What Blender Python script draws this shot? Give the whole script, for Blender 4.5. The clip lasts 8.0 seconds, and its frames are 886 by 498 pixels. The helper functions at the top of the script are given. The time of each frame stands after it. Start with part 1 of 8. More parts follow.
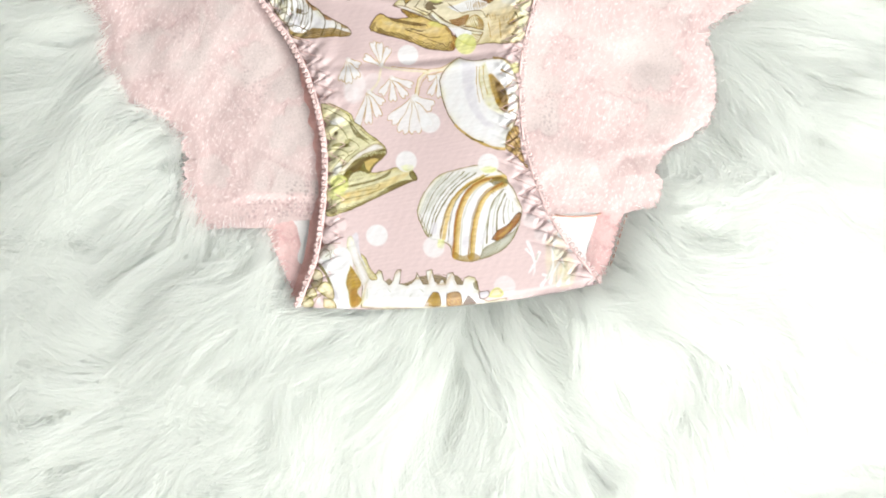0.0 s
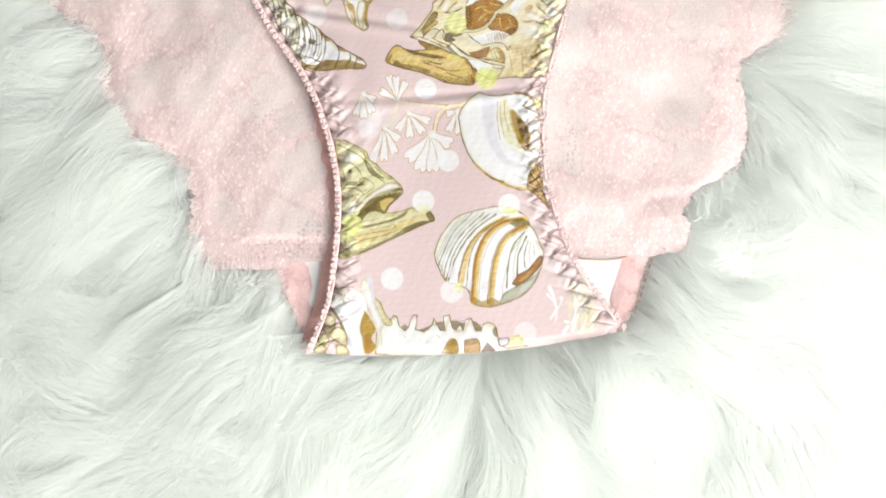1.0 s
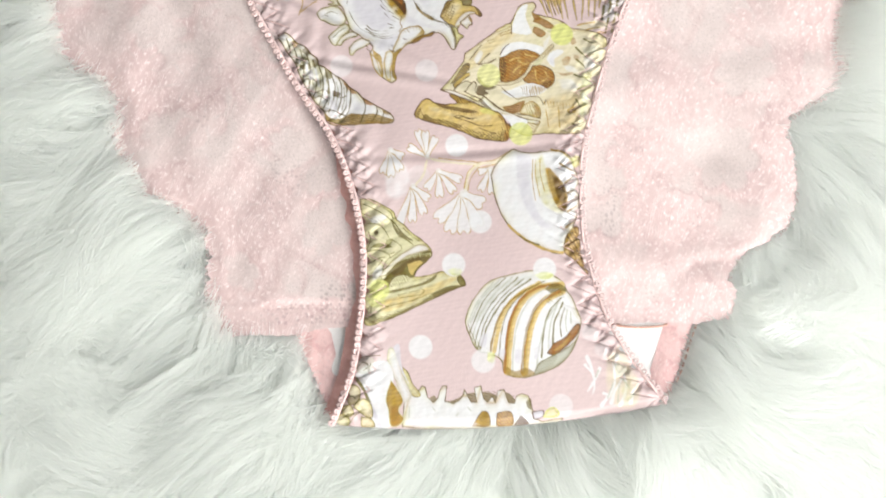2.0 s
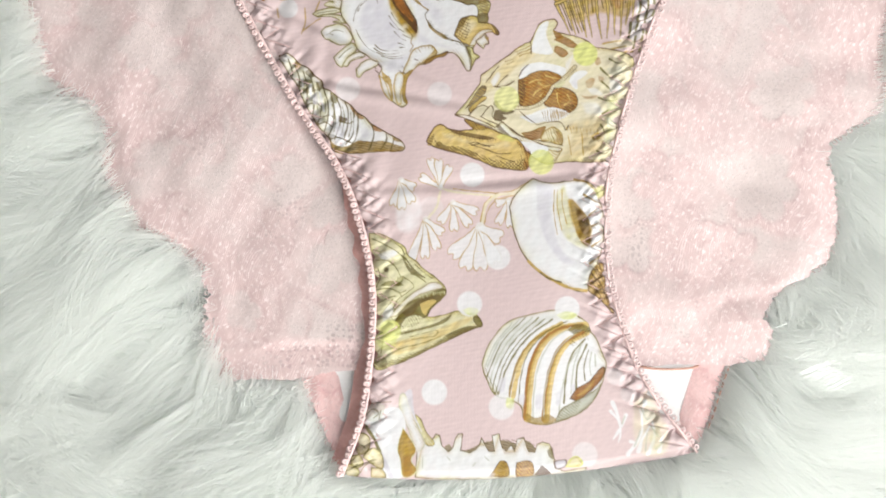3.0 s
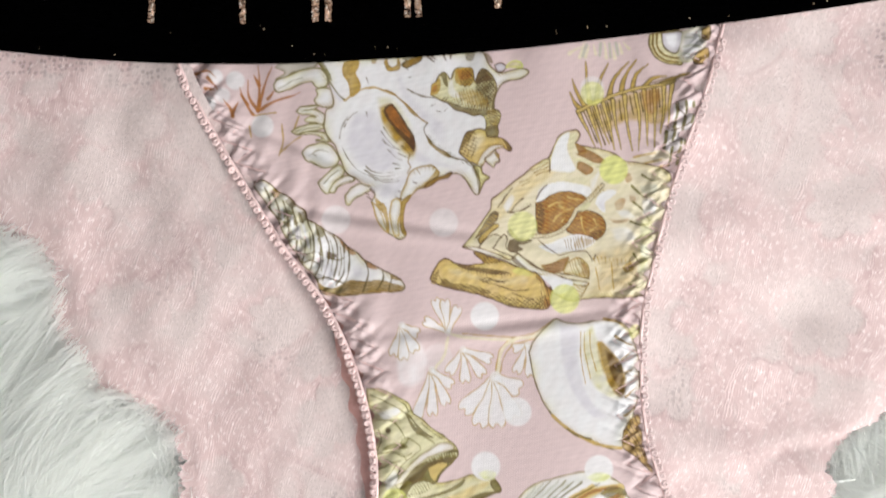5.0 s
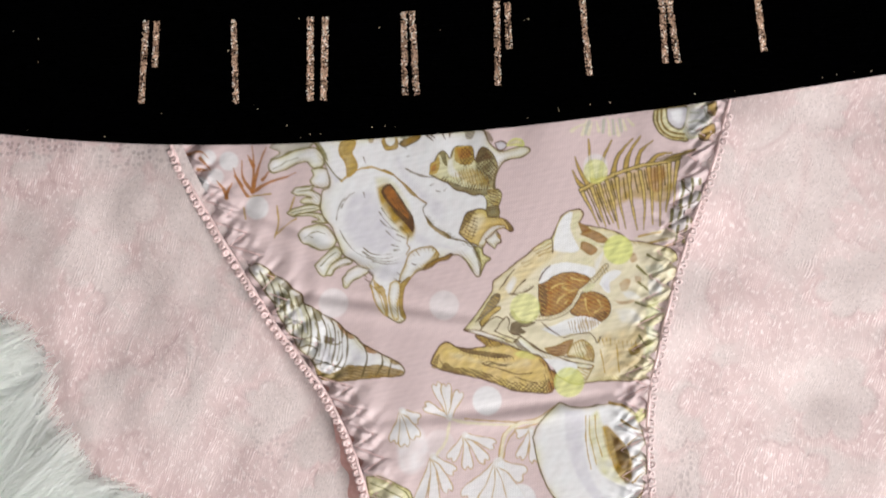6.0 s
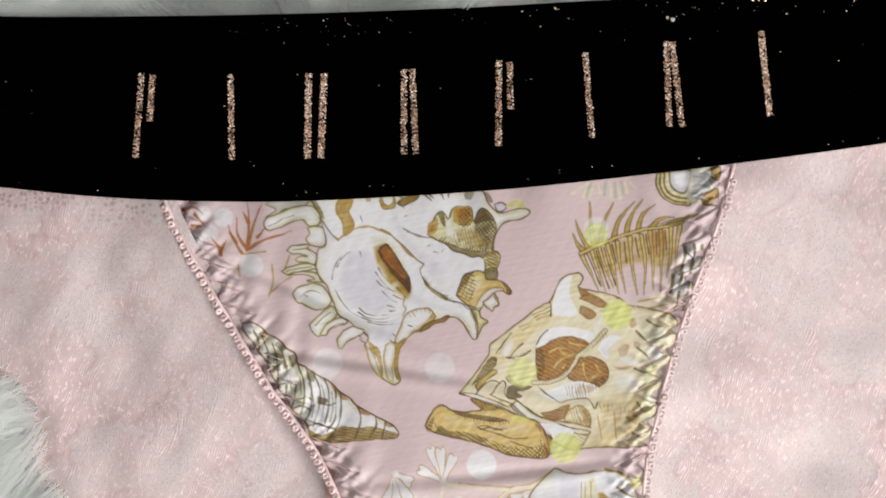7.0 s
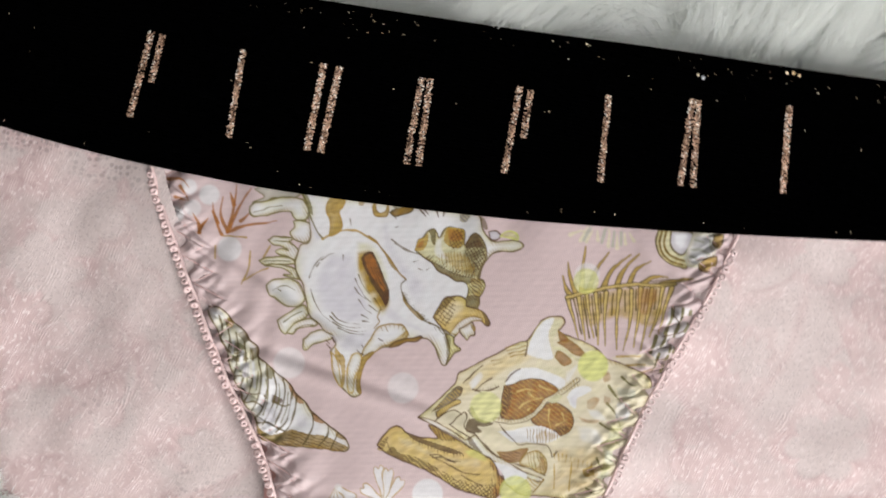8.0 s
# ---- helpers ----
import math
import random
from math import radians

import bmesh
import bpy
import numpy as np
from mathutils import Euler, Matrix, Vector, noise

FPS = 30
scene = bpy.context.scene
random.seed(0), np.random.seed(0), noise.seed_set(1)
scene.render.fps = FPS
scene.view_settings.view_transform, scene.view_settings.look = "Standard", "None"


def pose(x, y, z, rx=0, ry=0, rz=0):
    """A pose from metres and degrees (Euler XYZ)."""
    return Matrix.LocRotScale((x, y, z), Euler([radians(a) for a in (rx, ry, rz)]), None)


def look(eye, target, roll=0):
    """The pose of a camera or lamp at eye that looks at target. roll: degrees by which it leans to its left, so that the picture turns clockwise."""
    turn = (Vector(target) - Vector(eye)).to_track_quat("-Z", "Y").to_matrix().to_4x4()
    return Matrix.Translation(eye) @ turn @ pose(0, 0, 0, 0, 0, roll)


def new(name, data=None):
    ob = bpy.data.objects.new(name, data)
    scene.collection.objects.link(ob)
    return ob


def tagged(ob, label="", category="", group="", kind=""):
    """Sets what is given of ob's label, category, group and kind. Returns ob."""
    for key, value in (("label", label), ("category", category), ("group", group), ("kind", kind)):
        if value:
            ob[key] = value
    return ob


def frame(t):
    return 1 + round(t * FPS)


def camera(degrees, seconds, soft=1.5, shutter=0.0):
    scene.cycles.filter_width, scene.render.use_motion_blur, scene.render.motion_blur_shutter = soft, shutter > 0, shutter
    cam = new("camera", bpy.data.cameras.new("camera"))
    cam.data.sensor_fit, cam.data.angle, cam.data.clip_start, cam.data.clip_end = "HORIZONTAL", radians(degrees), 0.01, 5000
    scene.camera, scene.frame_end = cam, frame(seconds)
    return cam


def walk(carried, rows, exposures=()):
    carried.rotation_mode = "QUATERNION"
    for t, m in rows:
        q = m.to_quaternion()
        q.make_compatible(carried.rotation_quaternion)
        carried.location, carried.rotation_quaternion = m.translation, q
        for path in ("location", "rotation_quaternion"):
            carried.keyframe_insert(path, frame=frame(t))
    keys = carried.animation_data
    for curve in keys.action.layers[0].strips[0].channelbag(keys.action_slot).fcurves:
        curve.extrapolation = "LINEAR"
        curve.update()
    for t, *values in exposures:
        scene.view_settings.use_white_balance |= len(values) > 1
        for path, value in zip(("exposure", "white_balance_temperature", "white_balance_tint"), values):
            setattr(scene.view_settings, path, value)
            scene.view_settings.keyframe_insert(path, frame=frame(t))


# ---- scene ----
cam = camera(40.16, 8.0, soft=1.8, shutter=0.5)
PATH = [
    (0, 0.01087, -0.09900, 0.34541, 6.894, 0.206, -0.412),
    (0.5, 0.00742, -0.08384, 0.33984, 5.400, 0.101, 0.172),
    (1, 0.00466, -0.07715, 0.33322, 5.526, -0.054, 0.021),
    (1.5, 0.00190, -0.06553, 0.32584, 5.003, 0.179, -0.073),
    (2, -0.00352, -0.05695, 0.31651, 5.306, -0.069, 0.363),
    (2.2, -0.00471, -0.05309, 0.31440, 5.129, -0.004, 0.539),
    (3.3, -0.00720, -0.02894, 0.28939, 2.668, -0.012, -0.265),
    (3.5, -0.00699, -0.02490, 0.28541, 2.305, -0.012, -0.679),
    (4, -0.00577, -0.01540, 0.27058, 0.954, -0.037, -0.999),
    (4.5, -0.00758, -0.00094, 0.26314, 0.150, -0.036, -1.261),
    (4.7, -0.00802, 0.00849, 0.25966, -0.977, 0.052, -1.374),
    (5.8, -0.00755, 0.03113, 0.24889, -0.819, 0.009, -1.876),
    (6, -0.00734, 0.03563, 0.24816, -1.014, 0.079, -1.986),
    (6.5, -0.00681, 0.04506, 0.24598, -1.393, 0.068, -1.856),
    (7, -0.00647, 0.05106, 0.24392, -1.746, 0.086, -0.959),
    (7.5, -0.00633, 0.05613, 0.24081, -2.443, -0.346, 2.455),
    (8, -0.01209, 0.05512, 0.23558, -2.086, -1.476, 9.380),
]
walk(cam, [(t, pose(*p)) for t, *p in PATH],
     exposures=[(0, -0.08, 6500, 6), (1, -0.1, 6500, 6), (2, -0.17, 6500, 6.5), (3.3, -0.26, 6500, 7), (4, -0.29, 6500, 7.5), (4.7, -0.37, 6500, 9), (5.8, -0.46, 6500, 10), (7, -0.53, 6500, 10.5), (8, -0.58, 6500, 10.5)])

M = 0.001                      # the plan below is in millimetres

# ---- light ----
world = bpy.data.worlds.new("world")
scene.world = world
world.use_nodes = True
wn = world.node_tree
sky = wn.nodes.new("ShaderNodeTexSky")
sky.sky_type, sky.sun_disc = "NISHITA", False
sky.sun_elevation, sky.sun_rotation = radians(35), radians(90)
wn.nodes["Background"].inputs["Strength"].default_value = 0.12
wn.links.new(sky.outputs["Color"], wn.nodes["Background"].inputs["Color"])


def area_lamp(name, m, width, height, watts, colour):
    lamp = bpy.data.lights.new(name, "AREA")
    lamp.shape, lamp.size, lamp.size_y, lamp.energy, lamp.color = "RECTANGLE", width, height, watts, colour
    ob = new(name, lamp)
    ob.matrix_world = m
    return ob


# two added lamps for soft daylight: overhead, and low at the right; their windows are invented
area_lamp("added_roof_lamp", look((-0.2, -0.2, 2.27), (-0.2, -0.2, 0)), 1.1, 1.3, 6.6, (1.0, 0.99, 0.965))
area_lamp("added_side_lamp", look((0.37, -0.40, 0.38), (0, -0.08, 0.0)), 0.6, 0.5, 11.6, (1.0, 0.985, 0.96))


# ---- materials ----
def material(name):
    m = bpy.data.materials.new(name)
    m.use_nodes = True
    return m, m.node_tree.nodes, m.node_tree.links, m.node_tree.nodes["Principled BSDF"]


def node(nodes, kind, **inputs):
    n = nodes.new(kind)
    for key, value in inputs.items():
        n.inputs[key.replace("_", " ")].default_value = value
    return n


def ramp(nodes, stops):
    r = nodes.new("ShaderNodeValToRGB")
    while len(r.color_ramp.elements) < len(stops):
        r.color_ramp.elements.new(0.5)
    for e, (p, c) in zip(r.color_ramp.elements, stops):
        e.position, e.color = p, (*c, 1) if len(c) == 3 else c
    return r


def mathn(nodes, links, op, a, b=None, c=None, clamp=False):
    n = nodes.new("ShaderNodeMath")
    n.operation, n.use_clamp = op, clamp
    for i, v in enumerate((a, b, c)):
        if v is None:
            continue
        if isinstance(v, (int, float)):
            n.inputs[i].default_value = v
        else:
            links.new(v, n.inputs[i])
    return n.outputs[0]


def cloth(name, dark, light, scale=400.0, rough=0.7, bump=0.2, sheen=0.0, stretch=(1, 1, 1), big=25.0):
    """Plain cloth: fine grain and larger patches between two shades, with a bump."""
    m, nodes, links, bsdf = material(name)
    co = nodes.new("ShaderNodeTexCoord")
    mp = nodes.new("ShaderNodeMapping")
    mp.inputs["Scale"].default_value = stretch
    links.new(co.outputs["Object"], mp.inputs["Vector"])
    fine = node(nodes, "ShaderNodeTexNoise", Scale=scale, Detail=3.0)
    wide = node(nodes, "ShaderNodeTexNoise", Scale=big, Detail=2.0)
    links.new(mp.outputs[0], fine.inputs["Vector"])
    links.new(co.outputs["Object"], wide.inputs["Vector"])
    both = mathn(nodes, links, "MULTIPLY_ADD", fine.outputs["Fac"], 0.6, mathn(nodes, links, "MULTIPLY", wide.outputs["Fac"], 0.4))
    r = ramp(nodes, [(0.32, dark), (0.68, light)])
    links.new(both, r.inputs[0])
    links.new(r.outputs[0], bsdf.inputs["Base Color"])
    b = node(nodes, "ShaderNodeBump", Strength=bump, Distance=0.0004)
    links.new(fine.outputs["Fac"], b.inputs["Height"])
    links.new(b.outputs[0], bsdf.inputs["Normal"])
    bsdf.inputs["Roughness"].default_value = rough
    bsdf.inputs["Sheen Weight"].default_value = sheen
    return m


MAT_WALL = cloth("wall_paint", (0.76, 0.76, 0.75), (0.82, 0.82, 0.81), 60, 0.85, 0.15, big=2)
MAT_FLOOR = cloth("floor_boards", (0.34, 0.26, 0.19), (0.46, 0.37, 0.28), 30, 0.5, 0.2, stretch=(8, 1, 1), big=3)
MAT_HIDE = cloth("woolly_undercoat", (0.70, 0.71, 0.69), (0.78, 0.79, 0.77), 300, 0.9, 0.3)
# the next pink is the reddish shade beside the panel, put into colour
MAT_GAP_SHADE = cloth("deep_pink_gap_shade", (0.50, 0.25, 0.22), (0.62, 0.36, 0.33), 900, 0.55, 0.6, 0.2)
MAT_PICOT = cloth("pink_satin_cord", (0.62, 0.44, 0.425), (0.76, 0.58, 0.56), 1500, 0.32, 0.3, 0.1)
MAT_BORDER = cloth("pink_border_thread", (0.56, 0.42, 0.41), (0.66, 0.52, 0.51), 1500, 0.5, 0.3, 0.1)
MAT_THREAD = cloth("pink_sewing_thread", (0.56, 0.38, 0.36), (0.68, 0.48, 0.46), 2500, 0.45, 0.4)
MAT_LINING = cloth("white_cotton_lining", (0.70, 0.67, 0.66), (0.78, 0.755, 0.745), 1500, 0.85, 0.4)
MAT_SEAM = cloth("brown_seam_thread", (0.42, 0.22, 0.16), (0.55, 0.32, 0.25), 1500, 0.7, 0.4)


def fur_material():
    m, nodes, links, bsdf = material("white_faux_fur")
    geo = nodes.new("ShaderNodeNewGeometry")
    r = ramp(nodes, [(0.0, (0.968, 0.976, 0.958)), (0.5, (0.973, 0.981, 0.965)), (1.0, (0.978, 0.985, 0.971))])
    links.new(geo.outputs["Random Per Island"], r.inputs[0])
    links.new(r.outputs[0], bsdf.inputs["Base Color"])
    bsdf.inputs["Roughness"].default_value = 0.7
    bsdf.inputs["Specular IOR Level"].default_value = 0.1
    thin = nodes.new("ShaderNodeBsdfTranslucent")
    links.new(r.outputs[0], thin.inputs["Color"])
    mix = nodes.new("ShaderNodeMixShader")
    mix.inputs[0].default_value = 0.8
    links.new(bsdf.outputs[0], mix.inputs[1])
    links.new(thin.outputs[0], mix.inputs[2])
    links.new(mix.outputs[0], nodes["Material Output"].inputs["Surface"])
    return m


MAT_FUR = fur_material()


def satin_material():
    """Printed knit satin: the print is the pigment of the cloth, with fine vertical ribs."""
    m, nodes, links, bsdf = material("printed_pink_satin")
    ink = nodes.new("ShaderNodeVertexColor")
    ink.layer_name = "print"
    co = nodes.new("ShaderNodeTexCoord")
    rib = node(nodes, "ShaderNodeTexWave", Scale=900.0, Distortion=0.6, Detail=1.0)
    links.new(co.outputs["Object"], rib.inputs["Vector"])
    grain = node(nodes, "ShaderNodeTexNoise", Scale=900.0, Detail=2.0)
    links.new(co.outputs["Object"], grain.inputs["Vector"])
    shade = mathn(nodes, links, "MULTIPLY_ADD", grain.outputs["Fac"], 0.10, 0.95)
    shade = mathn(nodes, links, "MULTIPLY_ADD", rib.outputs["Fac"], 0.08, mathn(nodes, links, "SUBTRACT", shade, 0.025))
    mul = nodes.new("ShaderNodeVectorMath")
    mul.operation = "SCALE"
    links.new(ink.outputs["Color"], mul.inputs[0])
    links.new(shade, mul.inputs["Scale"])
    links.new(mul.outputs[0], bsdf.inputs["Base Color"])
    b = node(nodes, "ShaderNodeBump", Strength=0.14, Distance=0.0002)
    links.new(rib.outputs["Fac"], b.inputs["Height"])
    links.new(b.outputs[0], bsdf.inputs["Normal"])
    bsdf.inputs["Roughness"].default_value = 0.42
    bsdf.inputs["Specular IOR Level"].default_value = 0.35
    bsdf.inputs["Sheen Weight"].default_value = 0.15
    return m


MAT_SATIN = satin_material()


def lace_material(name, sheer, dense, rim):
    """Pale lace: rows of short glossy threads; flowers, outlines and open net follow the woven pattern."""
    m, nodes, links, bsdf = material(name)

    def calc(op, x, y=None, z=None, clamp=False):
        return mathn(nodes, links, op, x, y, z, clamp)

    def blend_colour(factor, first, second):
        n = nodes.new("ShaderNodeMix")
        n.data_type = "RGBA"
        links.new(factor, n.inputs[0])
        links.new(first, n.inputs[6])
        n.inputs[7].default_value = (*second, 1)
        return n.outputs[2]

    co = nodes.new("ShaderNodeTexCoord")
    flat = nodes.new("ShaderNodeMapping")
    flat.inputs["Scale"].default_value = (1, 1, 0)
    links.new(co.outputs["Object"], flat.inputs["Vector"])
    weave = nodes.new("ShaderNodeVertexColor")
    weave.layer_name = "weave"
    sep = nodes.new("ShaderNodeSeparateColor")
    links.new(weave.outputs["Color"], sep.inputs[0])
    thick, outline, mesh = sep.outputs[0], sep.outputs[1], sep.outputs[2]
    # the cloth is pulled a little out of true
    warp = node(nodes, "ShaderNodeTexNoise", Scale=55.0, Detail=2.0)
    links.new(flat.outputs[0], warp.inputs["Vector"])
    add = nodes.new("ShaderNodeVectorMath")
    add.operation = "MULTIPLY_ADD"
    add.inputs[1].default_value = (0.006, 0.006, 0)
    links.new(warp.outputs["Color"], add.inputs[0])
    links.new(flat.outputs[0], add.inputs[2])

    def dashes(turn, scale, long, low, high):
        """Broken thread dashes, scale across and long times that along."""
        mp = nodes.new("ShaderNodeMapping")
        mp.vector_type = "TEXTURE"
        mp.inputs["Rotation"].default_value = (0, 0, turn)
        mp.inputs["Scale"].default_value = (1, long, 1)
        links.new(add.outputs[0], mp.inputs["Vector"])
        n = node(nodes, "ShaderNodeTexNoise", Scale=scale, Detail=1.0, Roughness=0.5)
        links.new(mp.outputs[0], n.inputs["Vector"])
        r = ramp(nodes, [(low, (0, 0, 0)), (high, (1, 1, 1))])
        links.new(n.outputs["Fac"], r.inputs[0])
        return r.outputs[0]

    rm = nodes.new("ShaderNodeMapping")
    rm.inputs["Rotation"].default_value = (0, 0, 0.35)
    links.new(add.outputs[0], rm.inputs["Vector"])
    rows = node(nodes, "ShaderNodeTexWave", Scale=640.0, Distortion=3.6, Detail=2.0, Detail_Scale=0.8)
    links.new(rm.outputs[0], rows.inputs["Vector"])
    broken = dashes(-0.35, 620.0, 2.0, 0.44, 0.62)
    cross = dashes(0.55, 700.0, 2.4, 0.46, 0.66)
    threads = calc("MULTIPLY", rows.outputs["Fac"], calc("MULTIPLY_ADD", broken, 0.9, 0.1))
    threads = calc("MAXIMUM", threads, calc("MULTIPLY", cross, calc("MULTIPLY_ADD", outline, 0.6, 0.25)))
    fuzz = node(nodes, "ShaderNodeTexNoise", Scale=150.0, Detail=4.0, Roughness=0.65)
    links.new(flat.outputs[0], fuzz.inputs["Vector"])
    # sheer net to dense thread, pinker outlines; highlight painted on crests, shade between threads
    body = calc("MULTIPLY_ADD", thick, 0.95, calc("MULTIPLY_ADD", fuzz.outputs["Fac"], 0.8, -0.42), clamp=True)
    r = ramp(nodes, [(0.05, sheer), (0.85, dense)])
    links.new(body, r.inputs[0])
    dark = calc("MULTIPLY", outline, calc("MULTIPLY_ADD", fuzz.outputs["Fac"], 1.5, -0.15), clamp=True)
    colour = blend_colour(dark, r.outputs[0], rim)
    pit = calc("MULTIPLY", calc("SUBTRACT", 1.0, threads, clamp=True), calc("MULTIPLY_ADD", body, 0.16, 0.08))
    colour = blend_colour(pit, colour, [c * 0.62 for c in rim])
    crest = calc("MULTIPLY", threads, calc("MULTIPLY_ADD", body, 0.28, 0.08))
    colour = blend_colour(crest, colour, (0.83, 0.72, 0.70))
    # single glossy threads, their glints painted in as pale dashes
    bright = dashes(-0.5, 1600.0, 2.0, 0.57, 0.70)
    glint = calc("MULTIPLY", bright, calc("MULTIPLY_ADD", body, 0.42, 0.14), clamp=True)
    colour = blend_colour(glint, colour, (0.88, 0.80, 0.78))
    links.new(colour, bsdf.inputs["Base Color"])
    # wide holes in the bands of net, pin holes elsewhere
    net = nodes.new("ShaderNodeTexVoronoi")
    net.inputs["Scale"].default_value = 820.0
    net.inputs["Randomness"].default_value = 0.55
    links.new(add.outputs[0], net.inputs["Vector"])
    hole = ramp(nodes, [(0.30, (1, 1, 1)), (0.44, (0, 0, 0))])
    links.new(net.outputs["Distance"], hole.inputs[0])
    fine = nodes.new("ShaderNodeTexVoronoi")
    fine.inputs["Scale"].default_value = 1500.0
    links.new(add.outputs[0], fine.inputs["Vector"])
    pin = ramp(nodes, [(0.22, (1, 1, 1)), (0.40, (0, 0, 0))])
    links.new(fine.outputs["Distance"], pin.inputs[0])
    gap = calc("MULTIPLY", hole.outputs[0], calc("MULTIPLY", mesh, 0.42))
    small = calc("MULTIPLY", pin.outputs[0], calc("MULTIPLY_ADD", body, -0.13, 0.13, clamp=True))
    holes = calc("MAXIMUM", gap, small)
    links.new(calc("MULTIPLY_ADD", glint, -0.35, 0.6), bsdf.inputs["Roughness"])
    bsdf.inputs["Specular IOR Level"].default_value = 0.45
    bsdf.inputs["Sheen Weight"].default_value = 0.2
    high = calc("MULTIPLY_ADD", thick, 0.35, calc("MULTIPLY_ADD", threads, 0.5, calc("MULTIPLY", outline, 0.6)))
    high = calc("MULTIPLY_ADD", bright, 0.35, high)
    b = node(nodes, "ShaderNodeBump", Strength=0.28, Distance=0.0005)
    links.new(calc("SUBTRACT", high, calc("MULTIPLY", holes, 1.4)), b.inputs["Height"])
    links.new(b.outputs[0], bsdf.inputs["Normal"])
    links.new(calc("SUBTRACT", 0.98, holes, clamp=True), bsdf.inputs["Alpha"])
    return m


MAT_LACE = lace_material("pale_pink_lace", (0.575, 0.482, 0.463), (0.62, 0.458, 0.446), (0.48, 0.32, 0.315))
MAT_STRAP = lace_material("pink_stretch_lace", (0.70, 0.47, 0.455), (0.66, 0.40, 0.39), (0.50, 0.25, 0.25))
MAT_LACE_BACK = lace_material("back_pink_lace", (0.58, 0.48, 0.46), (0.62, 0.46, 0.45), (0.52, 0.36, 0.35))


def band_material():
    m, nodes, links, bsdf = material("black_elastic")
    co = nodes.new("ShaderNodeTexCoord")
    rib = node(nodes, "ShaderNodeTexWave", Scale=420.0, Distortion=0.4, Detail=1.0)
    rib.bands_direction = "Y"
    links.new(co.outputs["Object"], rib.inputs["Vector"])
    grain = node(nodes, "ShaderNodeTexNoise", Scale=1200.0, Detail=2.0)
    links.new(co.outputs["Object"], grain.inputs["Vector"])
    r = ramp(nodes, [(0.3, (0.0001, 0.0001, 0.0001)), (0.75, (0.0005, 0.0005, 0.0006))])
    links.new(grain.outputs["Fac"], r.inputs[0])
    links.new(r.outputs[0], bsdf.inputs["Base Color"])
    b = node(nodes, "ShaderNodeBump", Strength=0.3, Distance=0.0003)
    links.new(rib.outputs["Fac"], b.inputs["Height"])
    links.new(b.outputs[0], bsdf.inputs["Normal"])
    bsdf.inputs["Roughness"].default_value = 0.9
    bsdf.inputs["Specular IOR Level"].default_value = 0.0
    return m


MAT_BAND = band_material()


def glitter_material(name, colours, cells):
    """Metallic grains, each with its own tilt and shade."""
    m, nodes, links, bsdf = material(name)
    co = nodes.new("ShaderNodeTexCoord")
    cell = nodes.new("ShaderNodeTexVoronoi")
    cell.inputs["Scale"].default_value = cells
    links.new(co.outputs["Object"], cell.inputs["Vector"])
    sep = nodes.new("ShaderNodeSeparateColor")
    links.new(cell.outputs["Color"], sep.inputs[0])
    r = ramp(nodes, colours)
    links.new(sep.outputs[0], r.inputs[0])
    links.new(r.outputs[0], bsdf.inputs["Base Color"])
    b = node(nodes, "ShaderNodeBump", Strength=0.9, Distance=0.0004)
    links.new(cell.outputs["Distance"], b.inputs["Height"])
    links.new(b.outputs[0], bsdf.inputs["Normal"])
    bsdf.inputs["Metallic"].default_value = 0.7
    bsdf.inputs["Roughness"].default_value = 0.34
    return m


MAT_FLECK = glitter_material("bright_gold", [(0.0, (0.75, 0.52, 0.28)), (1.0, (1.0, 0.86, 0.62))], 900)
MAT_STUD = glitter_material("silver_rhinestone", [(0.0, (0.65, 0.66, 0.7)), (1.0, (0.95, 0.95, 1.0))], 700)


# ---- mesh helpers ----
def mesh_object(name, verts, faces, mat, parent=None, label="", smooth=True):
    me = bpy.data.meshes.new(name)
    verts, faces = np.asarray(verts, dtype=np.float64), np.asarray(faces, dtype=np.int32)
    k = faces.shape[1]
    me.vertices.add(len(verts))
    me.vertices.foreach_set("co", verts.ravel())
    me.loops.add(faces.size)
    me.loops.foreach_set("vertex_index", faces.ravel())
    me.polygons.add(len(faces))
    me.polygons.foreach_set("loop_start", np.arange(0, faces.size, k, dtype=np.int32))
    me.polygons.foreach_set("loop_total", np.full(len(faces), k, dtype=np.int32))
    me.update(calc_edges=True)
    me.validate()
    me.polygons.foreach_set("use_smooth", np.full(len(me.polygons), smooth, dtype=bool))
    me.materials.append(mat)
    ob = new(name, me)
    ob.parent = parent
    if label:
        tagged(ob, label)
    return ob


def part(name, bm, mat, parent, label=""):
    me = bpy.data.meshes.new(name)
    bm.to_mesh(me)
    bm.free()
    me.materials.append(mat)
    ob = new(name, me)
    ob.parent = parent
    if label:
        tagged(ob, label)
    return ob


def empty(name, label, category, group="", kind=""):
    ob = new(name)
    ob.empty_display_size = 0.02
    return tagged(ob, label, category, group, kind)


def grid_faces(n, m, offset=0):
    """Quads of an n by m grid of points, seen from above when rows run down and columns to the right."""
    a = (np.arange(n - 1)[:, None] * m + np.arange(m - 1)[None, :]).ravel() + offset
    return np.stack([a, a + m, a + m + 1, a + 1], axis=1)


def sheet(name, P, mat, parent, label=""):
    n, m = P.shape[:2]
    return mesh_object(name, P.reshape(-1, 3), grid_faces(n, m), mat, parent, label)


